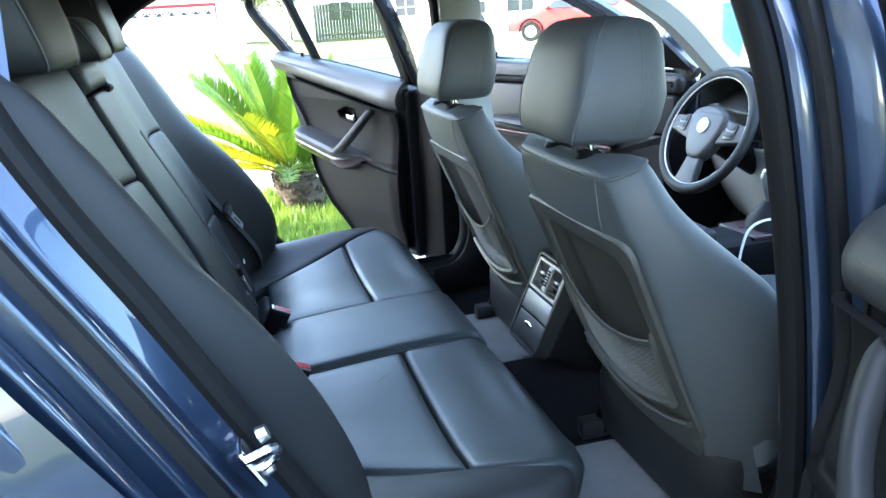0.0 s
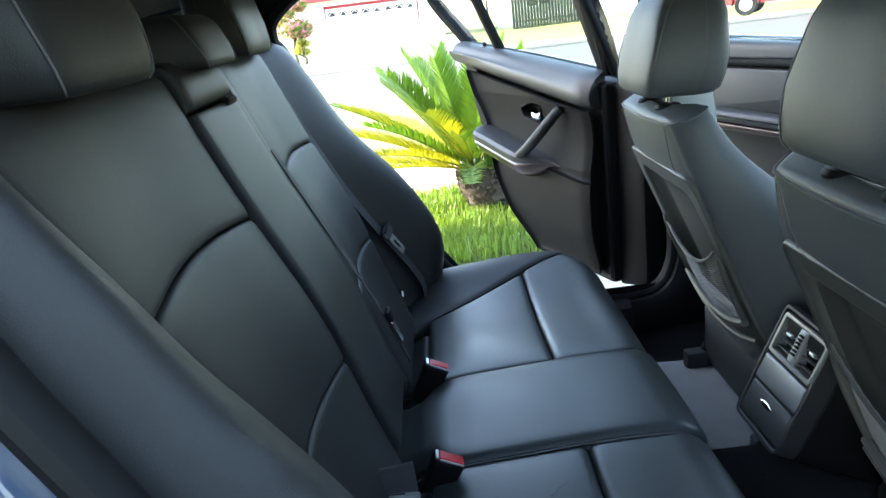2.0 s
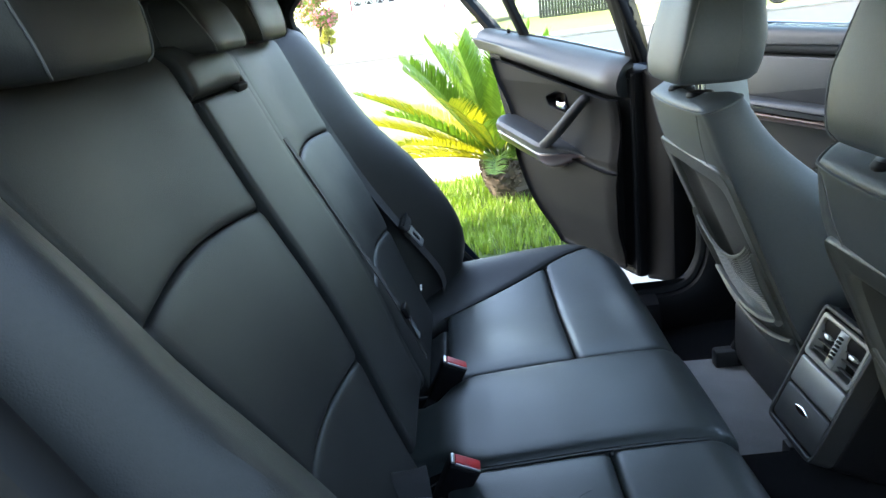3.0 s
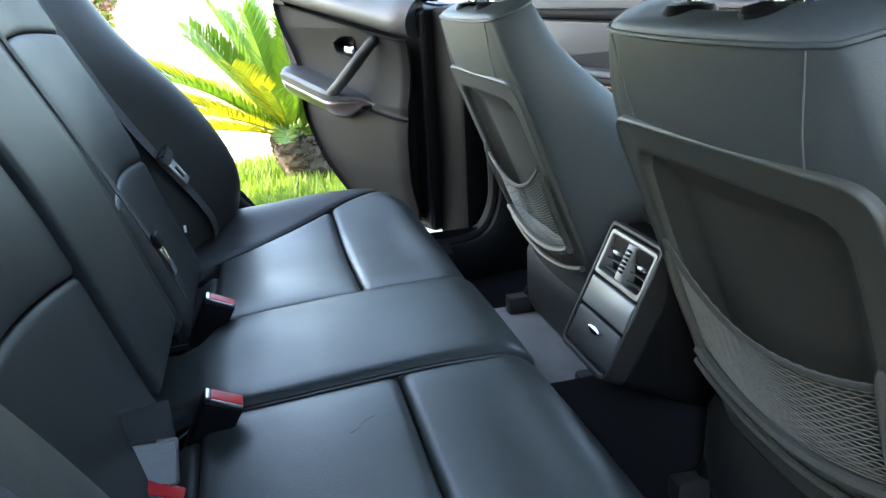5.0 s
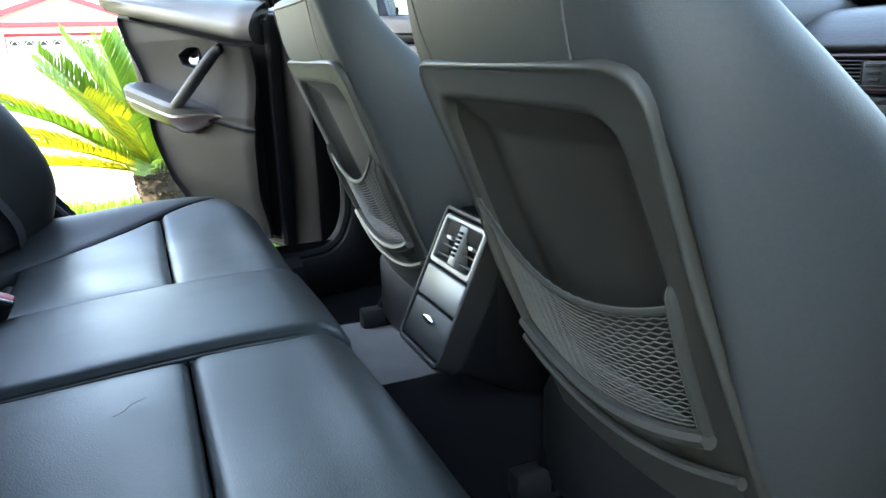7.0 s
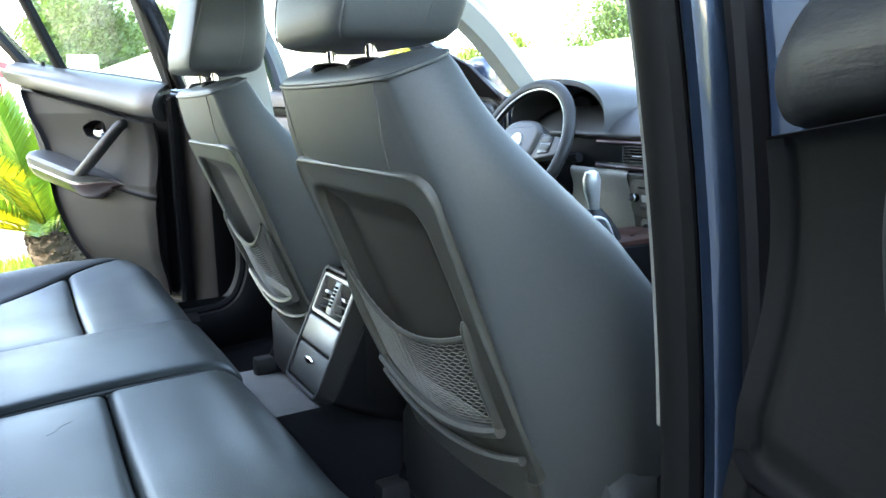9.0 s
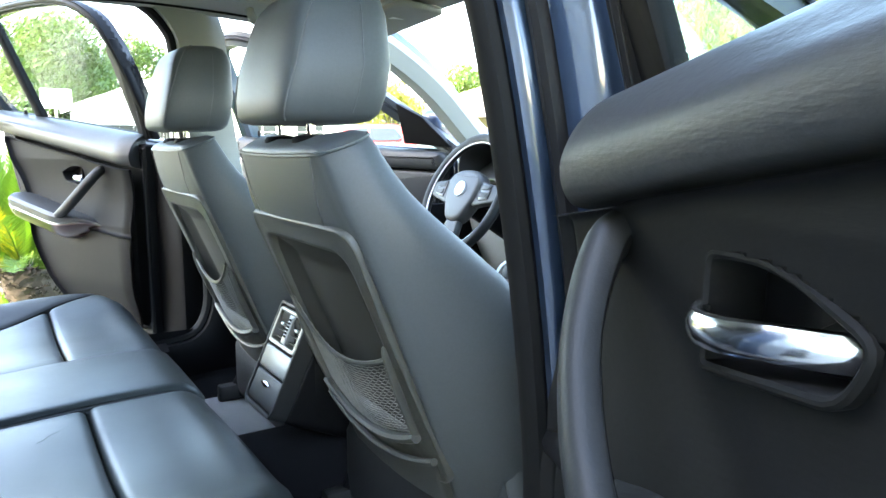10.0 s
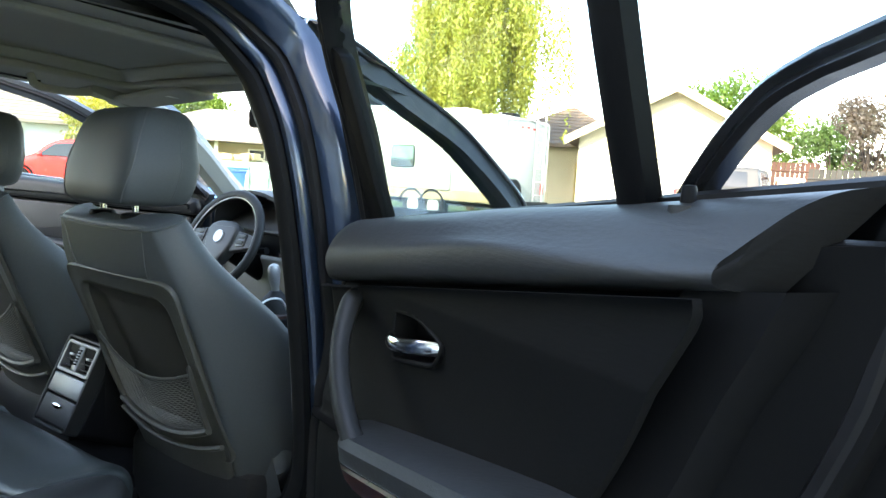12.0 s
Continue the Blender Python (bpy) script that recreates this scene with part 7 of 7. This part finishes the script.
def suv(x, y, heading):
    s = thing("parked_suv", "bright red compact SUV parked at the kerb", "car", at=(x, y, 0))
    F = V(math.cos(radians(heading)), math.sin(radians(heading)), 0)
    R = V(F.y, -F.x, 0)

    def P(a, b, c):
        return V(x, y, 0) + F * a + R * b + V(0, 0, c)
    prof = [(2.05, 0.35), (2.10, 0.62), (1.95, 0.85), (1.0, 1.02), (0.35, 1.50), (-0.4, 1.62), (-1.5, 1.58), (-1.95, 1.20), (-2.08, 0.85), (-2.05, 0.35)]
    o = [(p.x, p.y) for p in spline([(a, b, 0) for a, b in prof], 40)]
    rings = []
    for b, k in ((-0.86, 0.0), (-0.90, 0.02), (-0.90, 0.0), (-0.5, 0.0), (0.5, 0.0), (0.90, 0.0), (0.86, 0.0)):
        rings.append([P(a, b * (1 - 0.20 * smooth01((c - 0.95) / 0.65)), c) for a, c in o])
    part("body", loft(rings), RED_PAINT, s, "glossy red bodywork")
    for sd in (-1, 1):
        for g_ in ([(0.78, 1.05), (0.32, 1.43), (-0.38, 1.50), (-0.38, 1.04)], [(-0.45, 1.04), (-0.45, 1.50), (-1.35, 1.46), (-1.60, 1.15), (-1.45, 1.05)]):
            part("side_window", slab(g_, lambda a, c, b: P(a, sd * (0.905 * (1 - 0.20 * smooth01((c - 0.95) / 0.65)) + b), c), -0.01, 0.008, 0.003, 1), WINDOW, s, smooth=False)
        for a in (1.30, -1.28):
            wheel_at(s, P(a, sd * 0.80, 0.33), R * sd)
            part("arch_trim", tube([P(a + 0.40 * math.cos(t), sd * 0.905, 0.33 + 0.40 * math.sin(t)) for t in [math.pi * k / 14 for k in range(15)]], 0.035, 6), BLACK, s)
        part("headlight", box(P(1.92, sd * 0.62, 0.78), (0.16, 0.28, 0.14), 0.04), SCREEN, s)
        part("side_mirror", box(P(0.72, sd * 1.0, 1.08), (0.12, 0.16, 0.12), 0.04), RED_PAINT, s)
    return s


suv(11.8, 22.3, 148)


def caravan():
    c = thing("travel_trailer", "white travel trailer with a ladder on its rear", "caravan", at=(14.9, 11.0, 0))
    x0, x1, y0, y1, z0, z1 = 14.9, 17.2, 7.55, 15.2, 0.52, 2.72
    o = rounded([(y0, z0), (y1, z0), (y1, z1), (y0, z1)], [0.05, 0.3, 0.5, 0.12], 5)
    part("body", slab(o, lambda a, b, q: V(q, a, b), x0, x1, 0.03, 2), RV_SKIN, c, "ribbed white side wall")
    for k in range(4):
        part("trim_line", box((x0 - 0.005, (y0 + y1) / 2, 0.78 + 0.05 * k), (0.012, y1 - y0 - 0.3, 0.012), 0.003), SILVER, c)
    part("skirt", slab(rounded([(y0 + 0.05, z0 + 0.02), (y1 - 0.3, z0 + 0.02), (y1 - 0.2, 0.80), (y0 + 0.05, 0.80)], 0.04, 3), lambda a, b, q: V(q, a, b), x0 - 0.012, x0 + 0.02, 0.006, 2), RV_TAN, c, "tan lower band")
    part("chassis", box(((x0 + x1) / 2, (y0 + y1) / 2, 0.47), (x1 - x0 - 0.3, y1 - y0 - 0.3, 0.10), 0.02), BLACK, c)
    slide = part("slide_out", slab(rounded([(9.05, 0.80), (12.1, 0.80), (12.1, 2.38), (9.05, 2.38)], 0.05, 4), lambda a, b, q: V(q, a, b), x0 - 0.05, x0, 0.012, 2), RV_SKIN, c, "white slide-out panel")
    part("slide_seal", tube([V(x0 - 0.004, a, b) for a, b in rounded([(9.02, 0.78), (12.13, 0.78), (12.13, 2.41), (9.02, 2.41)], 0.05, 4)], 0.016, 6, closed_path=True), SILVER, slide)
    for y, z, w, h, d in ((10.62, 1.62, 0.80, 0.60, 0.055), (13.05, 1.66, 0.42, 0.62, 0.0)):
        o = rounded([(y - w / 2, z - h / 2), (y + w / 2, z - h / 2), (y + w / 2, z + h / 2), (y - w / 2, z + h / 2)], 0.10, 5)
        f = part("window", slab(o, lambda a, b, q: V(x0 - d - q, a, b), -0.01, 0.025, 0.008, 2), BLACK, c, "dark rounded window frame")
        part("pane", slab(inset(o, 0.03), lambda a, b, q: V(x0 - d - q, a, b), 0.02, 0.030, 0.003, 1), RV_PANE, f, "green tinted pane")
        part("lower_sash", slab([(a, min(b, z - h * 0.12)) for a, b in inset(o, 0.035)], lambda a, b, q: V(x0 - d - q, a, b), 0.028, 0.036, 0.002, 1), WINDOW, f)
    part("hatch", box((x0 - 0.06, 9.35, 1.02), (0.03, 0.30, 0.34), 0.02, None, 3), LOWER_GREY, c)
    for x, z, w in ((15.75, 2.48, 0.10), (16.05, 2.50, 0.10), (16.35, 2.48, 0.10)):
        part("marker_lamp", box((x, y0 - 0.01, z), (w, 0.03, 0.05), 0.012), TAIL, c)
    part("spare_wheel_cover", lathe([(0.0, 0.16), (0.26, 0.16), (0.31, 0.12), (0.31, 0.0)], (15.35, y0 - 0.02, 0.86), (0, -1, 0), 28), BLACK, c)
    part("cap_trim", tube([V(x0 + 0.06, y0 - 0.012, 0.6), V(x0 + 0.06, y0 - 0.012, 2.60), V(16.0, y0 - 0.012, 2.70), V(x1 - 0.06, y0 - 0.012, 2.60), V(x1 - 0.06, y0 - 0.012, 0.6)], 0.022, 6), SILVER, c)
    for y in (10.3, 9.62):
        wheel_at(c, V(15.05, y, 0.36), V(-1, 0, 0), 0.36)
        part("wheel_arch", tube([V(x0 - 0.02, y + 0.39 * math.cos(t), 0.38 + 0.39 * math.sin(t)) for t in [math.pi * k / 12 for k in range(13)]], 0.03, 6), BLACK, c)
    for x in (16.3, 16.75):
        part("ladder_rail", tube([(x, y0 - 0.12, 0.6), (x, y0 - 0.12, 2.85), (x, y0 + 0.1, 2.85)], 0.02, 8), STEEL, c)
    for k in range(6):
        part("rung", tube([(16.3, y0 - 0.12, 0.8 + 0.34 * k), (16.75, y0 - 0.12, 0.8 + 0.34 * k)], 0.015, 6), STEEL, c)
    part("air_conditioner", box((16.0, 9.6, 2.85), (0.7, 0.9, 0.26), 0.08, None, 3), RV_SKIN, c)
    part("roof_vent", box((16.2, 8.2, 2.80), (0.4, 0.4, 0.16), 0.05), BLACK, c)
    part("rear_bumper", box((16.0, y0 - 0.10, 0.55), (2.2, 0.12, 0.14), 0.02), BLACK, c)
    for x in (15.15, 16.95):
        part("tail_lamp", box((x, y0 - 0.01, 0.95), (0.12, 0.04, 0.28), 0.02), TAIL, c)


caravan()


def pickup(x, y, heading):
    p = thing("pickup_truck", "grey pickup truck parked on the drive", "truck", at=(x, y, 0))
    F = V(math.cos(radians(heading)), math.sin(radians(heading)), 0)
    R = V(F.y, -F.x, 0)

    def P(a, b, c):
        return V(x, y, 0) + F * a + R * b + V(0, 0, c)
    prof = rounded([(-2.8, 0.50), (2.7, 0.50), (2.75, 1.05), (1.35, 1.22), (0.75, 1.92), (-0.75, 1.95), (-1.05, 1.26), (-2.8, 1.22)], 0.10, 3)
    part("body", slab(prof, lambda a, c, b: P(a, b * (1 - 0.14 * smooth01((c - 1.2) / 0.7)), c), -0.98, 0.98, 0.05, 2), GREY_PAINT, p)
    part("rear_window", slab(rounded([(-0.62, 1.36), (0.62, 1.36), (0.55, 1.82), (-0.55, 1.82)], 0.05, 3), lambda b, c, a: P(-1.0 - 0.02 + (c - 1.3) * 0.42 + a, b, c), -0.03, 0.0, 0.004, 1), WINDOW, p)
    for sd in (-1, 1):
        part("side_window", slab([(0.62, 1.32), (0.40, 1.80), (-0.65, 1.84), (-0.80, 1.32)], lambda a, c, b: P(a, sd * (0.985 * (1 - 0.14 * smooth01((c - 1.2) / 0.7)) + b), c), -0.02, 0.012, 0.003, 1), WINDOW, p)
        part("tail_lamp", box(P(-2.80, sd * 0.88, 1.0), (0.10, 0.16, 0.36), 0.02), TAIL, p, "red tail lamp")
        for a in (1.75, -1.75):
            wheel_at(p, P(a, sd * 0.88, 0.38), R * sd, 0.38)
    part("tailgate", slab(rounded([(-0.78, 0.75), (0.78, 0.75), (0.78, 1.2), (-0.78, 1.2)], 0.04, 3), lambda b, c, a: P(-2.82 - a, b, c), 0, 0.04, 0.01, 2), GREY_PAINT, p)
    part("bumper", box(P(-2.9, 0, 0.58), (0.25, 1.9, 0.2), 0.04, Matrix.Rotation(radians(heading), 4, "Z")), CHROME, p)


pickup(22.8, 4.2, 3)

# skip and bins before the low house
skip = thing("skip", "pale green metal skip heaped with rubbish", "skip", at=(20.5, 24.5, 0))
part("body", loft([[V(20.5 + a * k, 24.5 + b * k, z) for a, b in ((1.3, -1.5), (-1.3, 1.5), (-2.2, 0.6), (0.4, -2.4))] for z, k in ((0.02, 0.9), (1.25, 1.05), (1.30, 1.08))]), TEAL, skip, smooth=False)
part("rib", join(*[tube([V(20.5 + lerp(-2.2, 0.4, f) * 1.0, 24.5 + lerp(0.6, -2.4, f) * 1.0, 0.1), V(20.5 + lerp(-2.25, 0.42, f) * 1.06, 24.5 + lerp(0.62, -2.45, f) * 1.06, 1.25)], 0.06, 4) for f in (0.02, 0.2, 0.4, 0.6, 0.8, 0.98)]), TEAL, skip, smooth=False)
part("rubbish", join(*[box((20.2 + rng.uniform(-1, 1), 24.3 + rng.uniform(-1, 1), 1.35 + rng.uniform(0, 0.2)), (rng.uniform(.2, .7), rng.uniform(.2, .6), rng.uniform(.1, .3)), 0.02, Matrix.Rotation(rng.uniform(0, 3), 4, "Z")) for _ in range(14)]), OCHRE, skip, smooth=False)
crate = thing("wooden_crate", "tan wooden crate beside the skip", "crate", at=(22.6, 22.2, 0))
for k in range(5):
    part("slat", box((22.6, 22.2, 0.12 + 0.22 * k), (1.3, 1.1, 0.18), 0.01, Matrix.Rotation(0.8, 4, "Z")), OCHRE, crate, smooth=False)

bin_ = thing("recycling_bin", "blue wheeled bin standing beyond the driver's door", "bin", at=(8.2, 9.3, 0))
part("body", loft([[V(8.2 + a * k, 9.3 + b * k, z) for a, b in rounded([(-0.26, -0.28), (0.26, -0.28), (0.26, 0.28), (-0.26, 0.28)], 0.05, 3)] for z, k in ((0.04, 0.8), (0.95, 1.0), (0.97, 1.06), (1.0, 1.06))]), BLUE_ENAMEL, bin_)
part("lid", slab(rounded([(-0.29, -0.32), (0.29, -0.32), (0.29, 0.30), (-0.29, 0.30)], 0.05, 3), lambda a, b, c: V(8.2 + a, 9.3 + b, 1.005 + c + 0.06 * (0.3 + b) * 0.5), 0, 0.05, 0.02, 2), BLUE_ENAMEL, bin_)


def fence(x0, y0, x1, y1, h, mat, label):
    f = thing("fence", label, "fence", at=((x0 + x1) / 2, (y0 + y1) / 2, 0))
    n = int(math.hypot(x1 - x0, y1 - y0) / 0.15)
    a = math.atan2(y1 - y0, x1 - x0)
    for i in range(n):
        k = (i + 0.5) / n
        c = V(lerp(x0, x1, k), lerp(y0, y1, k), h / 2)
        part("board", box(c, (0.135, 0.022, h + rng.uniform(-0.02, 0.02)), 0.004, Matrix.Rotation(a, 4, "Z"), 1), mat, f, smooth=False)
    for z in (0.35, h - 0.3):
        part("rail", tube([V(x0, y0, z), V(x1, y1, z)], 0.045, 4), mat, f, smooth=False)


fence(26.6, 3.95, 26.6, 2.45, 2.35, FENCE_RED, "red-brown board fence beside the garage")
fence(24.0, 2.35, 24.0, -4.5, 2.05, FENCE, "weathered board fence darkened for shade")
cab = thing("storage_box", "tall tan plastic storage box before the fence", "storage box", at=(21.0, 2.25, 0))
part("body", box((21.0, 2.25, 0.80), (0.55, 0.56, 1.58), 0.04, None, 3), OCHRE, cab)
part("lid", box((21.0, 2.25, 1.62), (0.62, 0.64, 0.08), 0.03, None, 3), PAPER, cab, "pale lid")
fence(4.6, 36.0, 8.2, 36.0, 1.8, FENCE, "weathered grey board fence across the street")

hoop = thing("basketball_hoop", "white basketball backboard on a pole", "basketball hoop", at=(3.4, 36.5, 0))
part("pole", tube([(3.4, 36.9, 0), (3.4, 36.9, 2.8), (3.4, 36.6, 3.0)], 0.06, 10), WHITE, hoop)
part("backboard", slab(rounded([(2.75, 2.65), (4.05, 2.65), (4.05, 3.55), (2.75, 3.55)], 0.06, 3), lambda a, c, b: V(a, 36.5 + b, c - 0.12), 0, 0.04, 0.01, 1), WHITE, hoop)
part("ring", tube([(3.4 + 0.23 * math.cos(t), 36.25 + 0.23 * math.sin(t), 2.8) for t in [math.tau * i / 24 for i in range(24)]], 0.015, 6, closed_path=True), OCHRE, hoop)

# trees
tree(22.0, 13.2, 9.6, 3.4, 3.4, LEAF_YELLOW, "tall drooping yellow-green birch behind the caravan", 11, droop=1.5, leaves=46000, size=0.15, lobes=34)
tree(23.5, 15.5, 8.6, 2.6, 3.2, LEAF_GREEN, "green tree behind the caravan", 12, droop=1.3, leaves=20000, size=0.15, lobes=18)
tree(41.0, 9.0, 7.4, 4.6, 3.0, LEAF_GREEN, "round green tree behind the stucco house", 13, leaves=16000, size=0.26, lobes=20)
tree(40.0, 4.0, 5.6, 2.6, 2.2, LEAF_DARK, "dark green garden tree", 14, leaves=6000, size=0.2, lobes=10)
tree(30.0, 1.4, 4.8, 2.0, 2.4, LEAF_PLUM, "plum-leaved tree behind the fence", 15, leaves=6000, size=0.16, lobes=10)
tree(4.6, 50.0, 8.4, 4.8, 3.0, LEAF_DARK, "broad dark green tree across the street", 16, leaves=24000, size=0.34, lobes=24)
tree(10.0, 56.0, 8.4, 4.6, 3.0, LEAF_DARK, "dark green tree beyond the roofs", 17, leaves=9000, size=0.3, lobes=14)
tree(17.2, 30.0, 4.2, 2.2, 1.5, LEAF_YELLOW, "yellow-leaved tree beside the grey house", 18, leaves=7000, size=0.16, lobes=12)
tree(36.0, 38.0, 8.5, 4.5, 3.0, LEAF_DARK, "dark tree above the low house", 19, leaves=9000, size=0.3, lobes=14)
tree(30.0, 42.0, 7.5, 3.5, 3.0, LEAF_GREEN, "green tree behind the low house", 20, leaves=7000, size=0.3, lobes=12)
tree(-4.6, 27.0, 2.6, 0.95, 1.15, LEAF_GREEN, "crape myrtle with pink blossom by the garage", 21, leaves=4200, size=0.12, lobes=11, blossom=BLOSSOM, trunk_r=0.05)
tree(-4.3, 26.6, 0.90, 0.40, 0.40, LEAF_YELLOW, "clipped yellow-green shrub beside the drive", 22, leaves=1800, size=0.08, lobes=9, trunk_r=0.05, name="shrub")
tree(21.6, 11.0, 1.1, 0.6, 0.3, LEAF_GREEN, "low green shrub at the house front", 23, leaves=1500, size=0.10, lobes=7, trunk_r=0.05, name="shrub")
tree(2.6, 3.3, 0.65, 0.5, 0.2, LEAF_YELLOW, "low leafy plant in the lawn", 24, leaves=900, size=0.10, lobes=8, trunk_r=0.02, name="plant")
